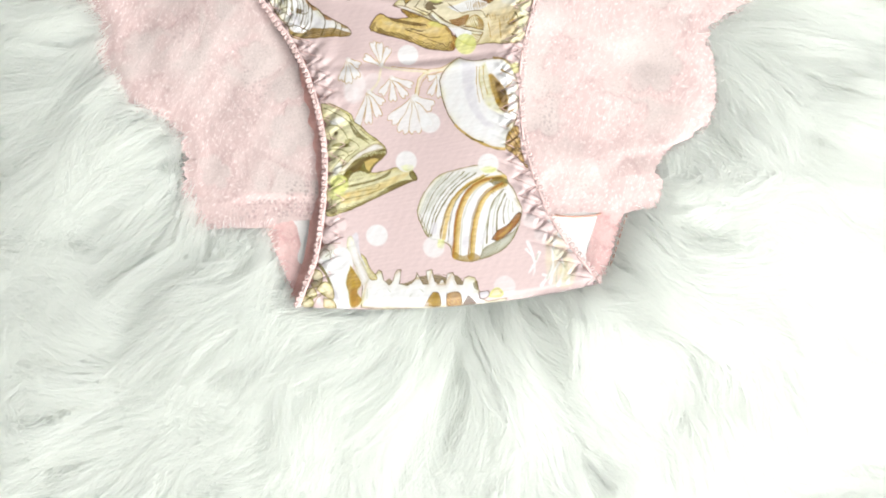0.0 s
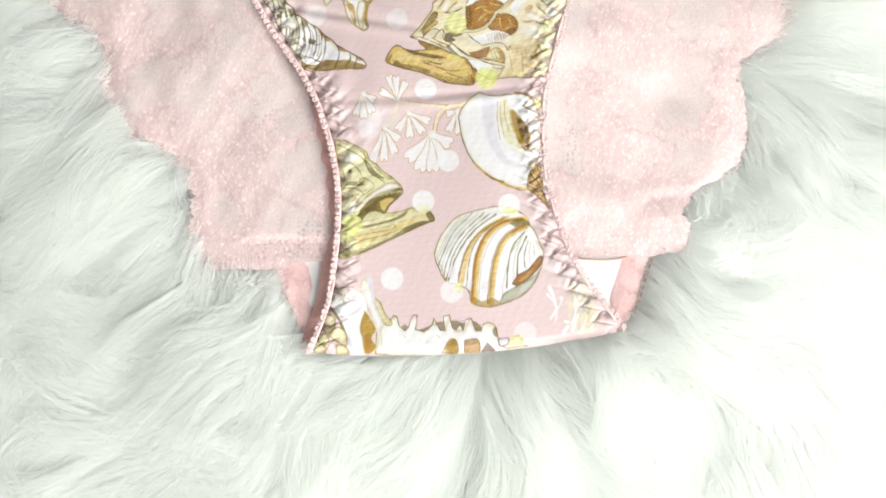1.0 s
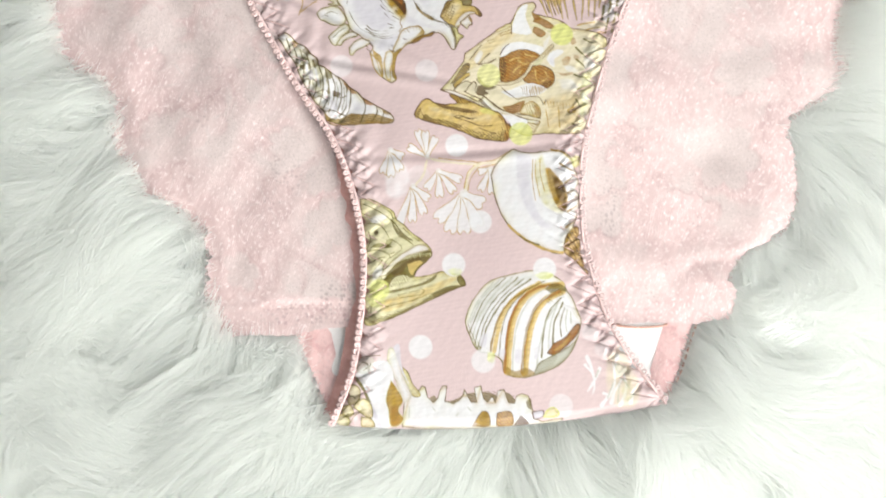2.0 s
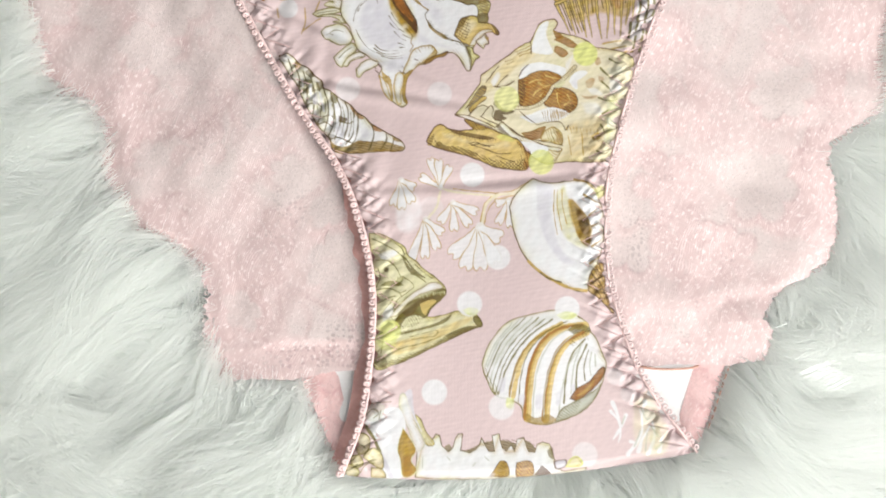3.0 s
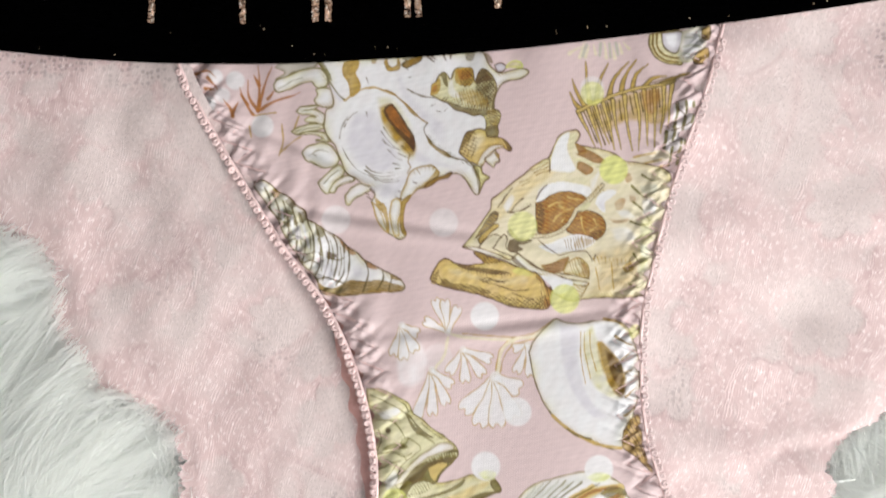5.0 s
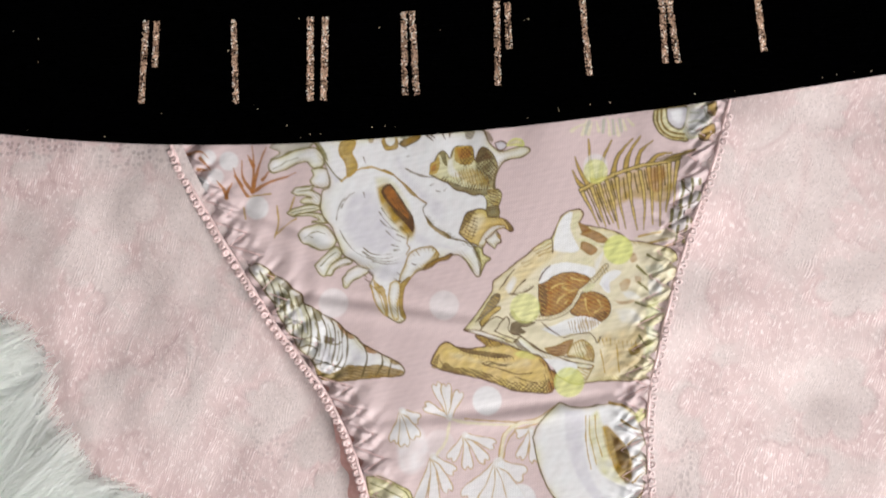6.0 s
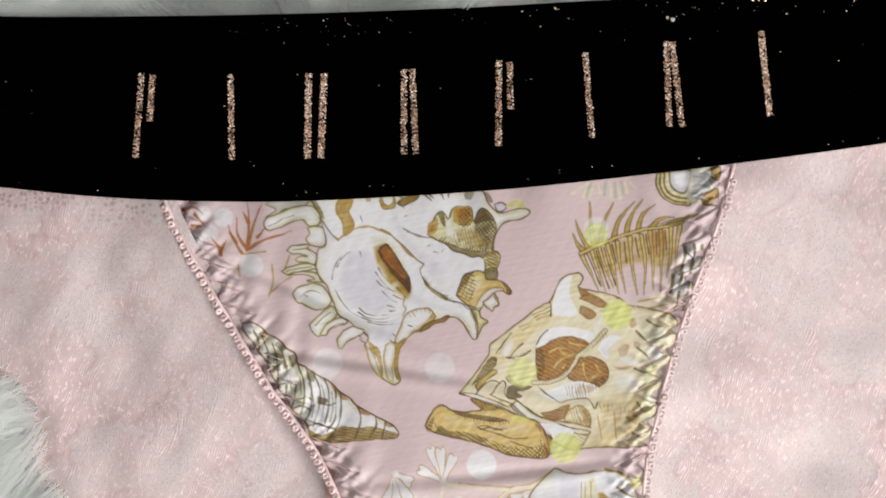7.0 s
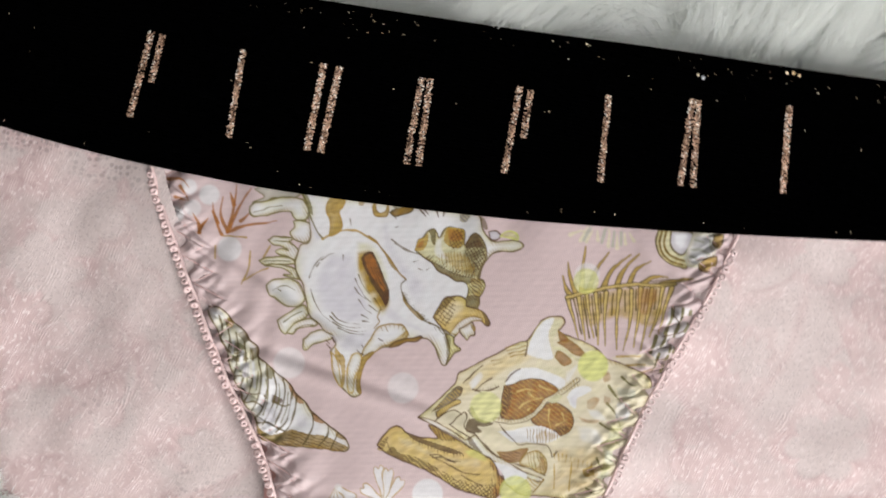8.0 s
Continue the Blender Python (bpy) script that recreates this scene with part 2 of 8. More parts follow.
def curve(points, n):
    """n points, evenly spaced, on a smooth curve through a few."""
    p = np.array(points, dtype=float)
    q = np.vstack([2 * p[0] - p[1], p, 2 * p[-1] - p[-2]])
    t = np.linspace(0, 1, 40, endpoint=False)[:, None]
    out = []
    for i in range(1, len(q) - 2):
        a, b, c, d = q[i - 1:i + 3]
        out.append(0.5 * (2 * b + (c - a) * t + (2 * a - 5 * b + 4 * c - d) * t ** 2 + (3 * b - 3 * c + d - a) * t ** 3))
    out = np.vstack(out + [p[-1:]])
    s = np.concatenate([[0], np.cumsum(np.linalg.norm(np.diff(out, axis=0), axis=1))])
    u = np.linspace(0, s[-1], n)
    return np.stack([np.interp(u, s, out[:, k]) for k in range(p.shape[1])], axis=1)


def waves(x, y, seed, count=10, low=20.0, high=60.0):
    """Smooth rolling noise, about -1 to 1, of wavelengths from low to high."""
    rng = np.random.default_rng(seed)
    v = np.zeros_like(np.asarray(x, dtype=float))
    for _ in range(count):
        a, w, p = rng.uniform(0, 2 * np.pi), 2 * np.pi / rng.uniform(low, high), rng.uniform(0, 2 * np.pi)
        v = v + np.sin((x * np.cos(a) + y * np.sin(a)) * w + p)
    return v / np.sqrt(count)


def tube(path, radius, sides=6, closed=False):
    """Verts and quads of a round cord along a path of points."""
    path = np.asarray(path, dtype=float)
    n = len(path)
    d = np.roll(path, -1, 0) - np.roll(path, 1, 0) if closed else np.gradient(path, axis=0)
    d /= np.linalg.norm(d, axis=1)[:, None] + 1e-9
    side = np.cross(d, [0, 0, 1.0])
    side /= np.linalg.norm(side, axis=1)[:, None] + 1e-9
    up = np.cross(side, d)
    a = np.linspace(0, 2 * np.pi, sides, endpoint=False)
    v = path[:, None] + radius * (np.cos(a)[None, :, None] * side[:, None] + np.sin(a)[None, :, None] * up[:, None])
    i, j = np.meshgrid(np.arange(n if closed else n - 1), np.arange(sides), indexing="ij")
    i2, j2 = (i + 1) % n, (j + 1) % sides
    f = np.stack([i * sides + j, i2 * sides + j, i2 * sides + j2, i * sides + j2], axis=-1).reshape(-1, 4)
    return v.reshape(-1, 3), f


def smooth_step(a, b, x):
    t = np.clip((x - a) / (b - a), 0, 1)
    return t * t * (3 - 2 * t)


# ---- the room: unseen, added to bounce the lamps' light ----
FLOOR_Z = -31.0                # the garment's cloth lies at about zero


def box(bm, x0, y0, z0, x1, y1, z1):
    r = bmesh.ops.create_cube(bm, size=1)
    bmesh.ops.scale(bm, verts=r["verts"], vec=(x1 - x0, y1 - y0, z1 - z0))
    bmesh.ops.translate(bm, verts=r["verts"], vec=((x0 + x1) / 2, (y0 + y1) / 2, (z0 + z1) / 2))


def wall(name, boxes, mat=MAT_WALL, label="unseen white wall, added to bounce light"):
    bm = bmesh.new()
    for b in boxes:
        box(bm, *b)
    return tagged(part(name, bm, mat, None), label, name.split("_")[0], kind="structure")


f0 = FLOOR_Z * M
X0, X1, Y0, Y1, H = -1.25, 0.41, -1.3, 1.25, 2.35
wall("floor", [(X0 - 0.12, Y0 - 0.12, f0 - 0.1, X1 + 0.12, Y1 + 0.12, f0)], MAT_FLOOR, "brown wooden floor under the white rug")
wall("ceiling", [(X0 - 0.12, Y0 - 0.12, f0 + H, -0.8, Y1 + 0.12, f0 + H + 0.1), (0.38, Y0 - 0.12, f0 + H, X1 + 0.12, Y1 + 0.12, f0 + H + 0.1),
                 (-0.8, Y0 - 0.12, f0 + H, 0.38, -0.9, f0 + H + 0.1), (-0.8, 0.5, f0 + H, 0.38, Y1 + 0.12, f0 + H + 0.1)], label="unseen white ceiling, added, open below the roof lamp")
wall("wall_west", [(X0 - 0.12, Y0, f0, X0, Y1, f0 + H)])
wall("wall_south", [(X0 - 0.12, Y0 - 0.12, f0, X1 + 0.12, Y0, f0 + H)])
# an added wall with an invented window opening beside the side lamp
wall("wall_east", [(X1, Y0, f0, X1 + 0.12, -1.08, f0 + H), (X1, 0.32, f0, X1 + 0.12, Y1, f0 + H),
                   (X1, -1.08, f0, X1 + 0.12, 0.32, 0.1), (X1, -1.08, 1.15, X1 + 0.12, 0.32, f0 + H)])
wall("wall_north", [(X0 - 0.12, Y1, f0, X1 + 0.12, Y1 + 0.12, f0 + H)])

# ---- the plan of the garment ----
EDGE_L = [(-64.5, 60), (-60, 49), (-54, 37.5), (-47.5, 26), (-41, 15), (-34, 5), (-29, -5), (-25.5, -16), (-23.5, -27), (-23.3, -37), (-24, -47), (-26, -60), (-31, -73.5)]
EDGE_R = [(52.5, 64), (48, 48), (43.5, 36), (39, 23), (35.5, 10), (33, -1), (32.4, -13), (33, -24), (35, -33), (39.5, -46), (45.5, -56), (54.5, -67.5)]
OUT_L = [(-121, 62), (-114, 48), (-112, 34), (-107, 23), (-97, 18.5), (-91, 13), (-91.5, 4), (-88, -6), (-84, -13), (-75, -16), (-67, -22), (-65, -29), (-65.5, -38), (-63.5, -47), (-61, -51)]
OUT_R = [(122, 66), (111, 52), (107, 40), (106, 27), (102, 17), (93, 11.5), (88, 6), (90, -4), (90, -14), (86, -22), (75, -29), (72, -34), (73, -40), (72, -45)]
BAND_LOW = [(-126, 62), (-95, 58), (-78, 56), (-61, 54.8), (-39, 54.2), (-16, 54.8), (7, 56), (30, 58), (52, 60.3), (83, 64), (126, 70)]
BAND_TOP = [(-126, 93), (-95, 91), (-49, 90.3), (-4, 91), (30, 92.2), (75, 93.4), (126, 96)]

# ---- the rug ----
def inside(px, py, poly):
    """Which points lie within a polygon."""
    poly = np.asarray(poly, dtype=float)
    hit = np.zeros(px.shape, dtype=bool)
    for (x1, y1), (x2, y2) in zip(poly, np.roll(poly, -1, 0)):
        if y1 == y2:
            continue
        cross = (y1 > py) != (y2 > py)
        hit ^= cross & (px < (x2 - x1) * (py - y1) / (y2 - y1) + x1)
    return hit


OUTLINE = np.vstack([curve(OUT_L, 60), curve([(-61, -51), (-46, -50), (-45, -51), (-40, -62), (-33, -75), (0, -75), (27, -72.5), (57, -69), (66.5, -47), (72, -45)], 40),
                     curve(OUT_R, 60)[::-1], curve(BAND_TOP, 40)[::-1]])


def fur_rug():
    rug = empty("fur_rug", "fluffy white long-pile faux fur rug lying on the floor", "rug")
    n = 72
    a = np.linspace(0, 2 * np.pi, n, endpoint=False)
    rad = 300 + 14 * np.sin(3 * a + 1) + 8 * np.sin(7 * a)
    rings = []
    for k, z in ((0.0, -13), (0.5, -13), (0.96, -14), (1.0, -24), (1.0, -30.5), (0.0, -30.5)):
        rings.append(np.stack([rad * k * np.cos(a), rad * k * np.sin(a) - 35, np.full(n, z)], axis=1))
    v = np.vstack(rings) * M
    i, j = np.meshgrid(np.arange(len(rings) - 1), np.arange(n), indexing="ij")
    f = np.stack([i * n + j, (i + 1) * n + j, (i + 1) * n + (j + 1) % n, i * n + (j + 1) % n], axis=-1).reshape(-1, 4)
    mesh_object("backing", v, f, MAT_HIDE, rug, "pale rug backing")

    rng = np.random.default_rng(7)

    def ribbons(name, c, side, width, label):
        """Tapering flat strands along paths c (strand, step, xyz), in one mesh."""
        k, seg = c.shape[:2]
        t = np.linspace(0, 1, seg)[None, :]
        w = width * (1 - 0.85 * t ** 1.5) * rng.uniform(0.6, 1.3, (k, 1))
        lo, hi = c - 0.5 * w[..., None] * side[:, None], c + 0.5 * w[..., None] * side[:, None]
        v = np.stack([lo, hi], axis=2).reshape(-1, 3) * M
        base = (np.arange(k) * seg * 2)[:, None] + (np.arange(seg - 1) * 2)[None, :]
        f = np.stack([base, base + 1, base + 3, base + 2], axis=-1).reshape(-1, 4)
        return tagged(mesh_object(name, v, f, MAT_FUR, rug, label), kind="stuff")

    def grain(x, y):
        """The way the pile lies: to both sides, parting down the middle, and swirling."""
        part_way = 3.4 + 2.6 * smooth_step(-90, 130, x) + 0.7 * waves(x, y, 3, 8, 70, 160) + 0.35 * waves(x, y, 4, 6, 28, 60)
        return np.arctan2(np.sin(part_way) * (1 - 1.8 * smooth_step(55, 90, y)), np.cos(part_way))

    def press(px, py, pz):
        """The garment presses the pile down."""
        under, core = inside(px, py, OUTLINE), inside(px, py, OUTLINE * 0.95)
        low = rng.random((len(px), 1))
        return np.where(core, np.minimum(pz, -8 - 2.0 * low), np.where(under, np.minimum(pz, -3.2 + 1.0 * low), pz))

    def locks(name, pitch, each, spread, label):
        """Locks of many strands that share a curved spine and draw together at the tip."""
        gx, gy = np.meshgrid(np.arange(-170, 171, pitch), np.arange(-210, 156, pitch))
        gx = (gx + rng.uniform(-0.5, 0.5, gx.shape) * pitch).ravel()
        gy = (gy + rng.uniform(-0.5, 0.5, gy.shape) * pitch).ravel()
        keep = ~inside(gx, gy, OUTLINE * 0.76)
        gx, gy = gx[keep], gy[keep]
        n = len(gx)
        ang = grain(gx, gy) + rng.normal(0, 0.22, n)
        turn = 1.3 * waves(gx, gy, 8, 7, 25, 70) + rng.normal(0, 0.45, n)      # how far the lock curls
        reach = (44 + 7 * waves(gx, gy, 5, 8, 30, 90) + rng.normal(0, 6, n)).clip(24, 64)
        crest = -0.2 + 2.7 * waves(gx, gy, 977, 9, 45, 110) + rng.normal(0, 0.8, n)
        # it stands up round the garment, most behind the waistband
        crest = crest + 2.4 * inside(gx, gy, OUTLINE * 1.12) * (gy < 70) + 1.2 * smooth_step(66, 92, gy)
        wide = spread * rng.uniform(0.7, 1.35, n)
        lock = np.repeat(np.arange(n), each)
        k = len(lock)
        a, b = np.sqrt(rng.random(k)) * np.sign(rng.normal(0, 1, k)), rng.random(k)
        off, back = a * wide[lock] * 1.5, rng.normal(0, 0.35, k) * pitch
        seg = 6
        t = np.linspace(0, 1, seg)[None, :]
        way = ang[lock][:, None] + turn[lock][:, None] * t ** 1.3 + rng.normal(0, 0.09, k)[:, None]
        step = (reach[lock] * rng.uniform(0.75, 1.08, k))[:, None] / (seg - 1)
        px = np.concatenate([np.zeros((k, 1)), np.cumsum(np.cos(way[:, :-1]) * step, axis=1)], axis=1)
        py = np.concatenate([np.zeros((k, 1)), np.cumsum(np.sin(way[:, :-1]) * step, axis=1)], axis=1)
        gathered = 1 - 0.82 * t ** 0.9
        px = gx[lock][:, None] + px + np.cos(ang[lock])[:, None] * back[:, None] - np.sin(way) * off[:, None] * gathered
        py = gy[lock][:, None] + py + np.sin(ang[lock])[:, None] * back[:, None] + np.cos(way) * off[:, None] * gathered
        dome = crest[lock] - 1.3 * a ** 2 - 1.3 * b ** 2
        pz = -17 + (dome[:, None] + 17) * np.sin(np.pi * (0.04 + 0.56 * t ** 0.75)) ** 0.75
        pz = press(px, py, pz)
        side = np.stack([-np.sin(ang[lock]), np.cos(ang[lock]), 0.35 * a + rng.normal(0, 0.06, k)], axis=1)
        side /= np.linalg.norm(side, axis=1)[:, None]
        return ribbons(name, np.stack([px, py, pz], axis=-1), side, 0.3, label)

    def strands(name, count, hole, width, depth, label):
        """Loose strands that fill the undercoat."""
        x, y = rng.uniform(-300, 300, count), rng.uniform(-300, 300, count) - 35
        r = np.hypot(x, y + 35)
        ok = (r < 292) & (r > hole) if hole else (np.abs(x) < 175) & (y > -212) & (y < 158)
        x, y = x[ok], y[ok]
        k = len(x)
        ang = grain(x, y) + rng.normal(0, 0.3, k)
        lean = 34 + rng.normal(0, 5, k)
        t = np.linspace(0, 1, 4)[None, :]
        bend = rng.normal(0, 1.8, k)[:, None] * np.sin(np.pi * t)
        px = x[:, None] + np.cos(ang)[:, None] * lean[:, None] * t ** 1.2 - np.sin(ang)[:, None] * bend
        py = y[:, None] + np.sin(ang)[:, None] * lean[:, None] * t ** 1.2 + np.cos(ang)[:, None] * bend
        pz = -18 + (18 - depth + (2.2 * waves(x, y, 977, 9, 45, 110) + 3.0 * smooth_step(80, 95, y))[:, None] + rng.normal(0, 1.2, (k, 1))) * np.sin(t * np.pi * 0.52) ** 0.6
        pz = press(px, py, pz)
        side = np.stack([-np.sin(ang), np.cos(ang), rng.normal(0, 0.06, k)], axis=1)
        side /= np.linalg.norm(side, axis=1)[:, None]
        return ribbons(name, np.stack([px, py, pz], axis=-1), side, width, label)

    locks("fur", 8.0, 92, 5.4, "long white fur strands in loose wavy locks")
    strands("undercoat", 200000, 0, 0.4, 3.4, "short dense white fur under the locks")
    strands("outer_fur", 60000, 185, 0.9, 2.0, "long white fur strands at the rug's border")

    # short tufts that lap over the lace borders
    edge = np.vstack([curve(OUT_L, 700), curve([(-61, -51), (-50, -51.5), (-40, -49.5)], 200), curve(OUT_R, 200)])
    mid = np.array([0.0, 10.0])
    pick = rng.integers(0, len(edge), 1200)
    inward = mid - edge[pick]
    inward /= np.linalg.norm(inward, axis=1)[:, None]
    ang = np.arctan2(inward[:, 1], inward[:, 0]) + rng.normal(0, 0.7, len(pick)) + 0.6 * waves(edge[pick, 0], edge[pick, 1], 14, 6, 15, 40)
    way = np.stack([np.cos(ang), np.sin(ang)], axis=1)
    root = edge[pick] - inward * rng.uniform(2, 7, (len(pick), 1))
    reach = np.linalg.norm(root - edge[pick], axis=1) + np.abs(rng.normal(0, 1.5, len(pick)))
    t = np.linspace(0, 1, 5)
    c = np.empty((len(pick), 5, 3))
    c[..., :2] = root[:, None] + way[:, None] * reach[:, None, None] * t[None, :, None]
    c[..., 2] = -9 + (8.3 + rng.normal(0, 0.8, len(pick)))[:, None] * np.sin(t * np.pi * 0.55)[None, :]
    wide = 0.24 * (1 - 0.85 * t ** 1.5)[None, :, None] * rng.uniform(0.6, 1.2, (len(pick), 1, 1))
    across = np.stack([-way[:, 1], way[:, 0], np.zeros(len(pick))], axis=1)[:, None]
    v = np.stack([c - 0.5 * wide * across, c + 0.5 * wide * across], axis=2).reshape(-1, 3) * M
    base = (np.arange(len(pick)) * 10)[:, None] + (np.arange(4) * 2)[None, :]
    f = np.stack([base, base + 1, base + 3, base + 2], axis=-1).reshape(-1, 4)
    tagged(mesh_object("edge_fur", v, f, MAT_FUR, rug, "white fur tufts lapping the lace border"), kind="stuff")
    return rug


fur_rug()

# ---- the garment ----
brief = empty("lace_brief", "pink lace brief with shell-printed satin front panel lying on white fur", "underwear")


def blend(a, b, n, rows):
    """A grid of points from curve a to curve b, rows along them and n across."""
    u = np.linspace(0, 1, n)[None, :, None]
    return curve(a, rows)[:, None, :] * (1 - u) + curve(b, rows)[:, None, :] * u


def gather(s, seed, pitch):
    """Puckers along an edge, of uneven pitch."""
    return np.sin(2 * np.pi * s / pitch + 1.9 * np.sin(s / 9.0 + seed) + 1.1 * np.sin(s / 4.3 + 2 * seed) + 0.5 * np.sin(s / 2.1 + seed))


def crease(s, seed, pitch):
    """The same with narrow valleys and round crests."""
    g = gather(s, seed, pitch)
    return 1.2 - 2.0 * (1 - np.abs(g * 0.5 + 0.5).clip(0, 1)) ** 3 - 0.7


def panel_grid(rows=780, cols=680):
    P = blend(EDGE_L, EDGE_R, cols, rows)
    v, u = np.linspace(0, 1, rows)[:, None], np.linspace(0, 1, cols)[None, :]
    bulge = 4 * u * (1 - u)
    P[..., 1] += -3.2 * bulge * smooth_step(0.75, 1, v) - 3.0 * bulge * smooth_step(0.2, 0.0, v)
    # the elastic draws the two edges into small puffs
    s, wide = v * 140, np.linalg.norm(P[:, -1] - P[:, 0], axis=1)[:, None]
    P[..., 0] += -0.55 * crease(s, 1, 5.4) * np.exp(-(u * wide / 2.5) ** 2) + 0.7 * crease(s, 2, 4.6) * np.exp(-((1 - u) * wide / 2.5) ** 2)
    return P, u, v


STITCH, STITCH_FAR = 5.2, 4.6     # pitch and reach of the zigzag stitch


def panel_height(P, u, v):
    x, y = P[..., 0], P[..., 1]
    wide = np.linalg.norm(P[:, -1] - P[:, 0], axis=1)[:, None]
    dl, dr = u * wide, (1 - u) * wide
    s = v * 140
    z = 0.6 * waves(x, y, 21, 8, 35, 80)
    # puckers by the elastic edges
    fade, calm = smooth_step(1.0, 0.9, v), 1 - 0.65 * smooth_step(0.5, 0.75, v)
    z = z + 0.5 * calm * crease(s + 0.7 * dl, 1, 5.4) * np.exp(-(dl / 7.0) ** 2)
    z = z + 0.22 * crease(s - 0.9 * dl, 5, 5.4) * np.exp(-((dl - 3) / 3.0) ** 2)
    z = z + 0.38 * crease(s + 0.5 * dr, 2, 4.6) * np.exp(-(dr / 6.5) ** 2) * fade
    z = z + 0.3 * crease(s - 0.9 * dr, 6, 5.8) * np.exp(-((dr - 3) / 2.6) ** 2) * fade
    z = z + 0.32 * calm ** 2 * gather(s * 0.6 + 0.9 * dl, 3, 9.0) * np.exp(-(dl / 16) ** 2)
    z = z + 0.32 * calm ** 2 * gather(s * 0.6 + 0.9 * dr, 4, 9.0) * np.exp(-(dr / 16) ** 2)
    # the zigzag stitch pulls a groove, with puffs between its legs
    for side, d in ((-1, dl), (1, dr)):
        leg = np.abs(((s / STITCH) % 1) * 2 - 1) * STITCH_FAR
        z = z - (0.55 if side > 0 else 0.4) * np.exp(-((leg + 0.8 - d) / 0.75) ** 2) + 0.5 * np.exp(-((d - 3.4) / 2.4) ** 2)
    # small crumples where the elastic is sewn on
    z = z + 0.2 * calm * waves(x, y, 27, 12, 1.6, 4.5) * (np.exp(-((dl - 3) / 3.5) ** 2) + 1.3 * np.exp(-((dr - 3) / 3.5) ** 2))
    # gathers that hang from the waistband
    z = z + 0.4 * np.sin(x / 2.4 + 1.5 * np.sin(x / 7.0)) * np.exp(-((57 - y) / 7.0).clip(0, 9) ** 2)
    # drag lines across the narrow part
    for x0, y0, slope, size, span in ((-30, 20.5, -0.17, 0.45, 42), (-8, -4.0, 0.07, 0.32, 32), (14, -2.5, 0.12, 0.25, 22), (-34, 33, -0.45, 0.4, 20)):
        d = y - (y0 + slope * (x - x0))
        z = z + size * np.exp(-((x - x0) / span) ** 2) * (np.exp(-((d + 0.6) / 1.7) ** 2) - 0.9 * np.exp(-((d - 1.6) / 1.3) ** 2))
    # the cloth rolls down at its edges and at the fold of the crotch
    z = z - 1.2 * np.exp(-dl / 0.8) - 1.2 * np.exp(-dr / 0.8) - 1.6 * smooth_step(0.975, 1.0, v) ** 2
    return z + 1.0



def front_panel():
    P, u, v = panel_grid()
    z = panel_height(P, u, v)
    Q = np.concatenate([P, z[..., None]], axis=-1) * M
    ob = sheet("front_panel", Q, MAT_SATIN, brief, "pink satin front panel printed with shells, coral and dots")
    ink = paint_print(P.reshape(-1, 2))
    layer = ob.data.color_attributes.new("print", "FLOAT_COLOR", "POINT")
    layer.data.foreach_set("color", np.concatenate([ink, np.ones((len(ink), 1))], axis=1).ravel().astype(np.float32))
    return P, z


# ---- the print of the front panel ----
def shade_of(r, g, b):
    """Pigment of a printed colour, from its 0 to 255 values."""
    return np.array([0.61 * (c / 255) ** 2.2 for c in (r, g, b)])


DYES = {"pink": (230, 205, 204), "white": (246, 245, 246), "lilac": (226, 221, 229), "cream": (239, 228, 194), "straw": (226, 220, 176),
        "bone": (226, 194, 118), "tan": (204, 167, 90), "gold": (194, 152, 60), "ochre": (164, 124, 42), "sienna": (168, 106, 42),
        "rust": (182, 110, 42), "umber": (94, 58, 16), "olive": (104, 82, 24), "moss": (122, 108, 44), "sage": (196, 196, 178), "citron": (228, 232, 130)}


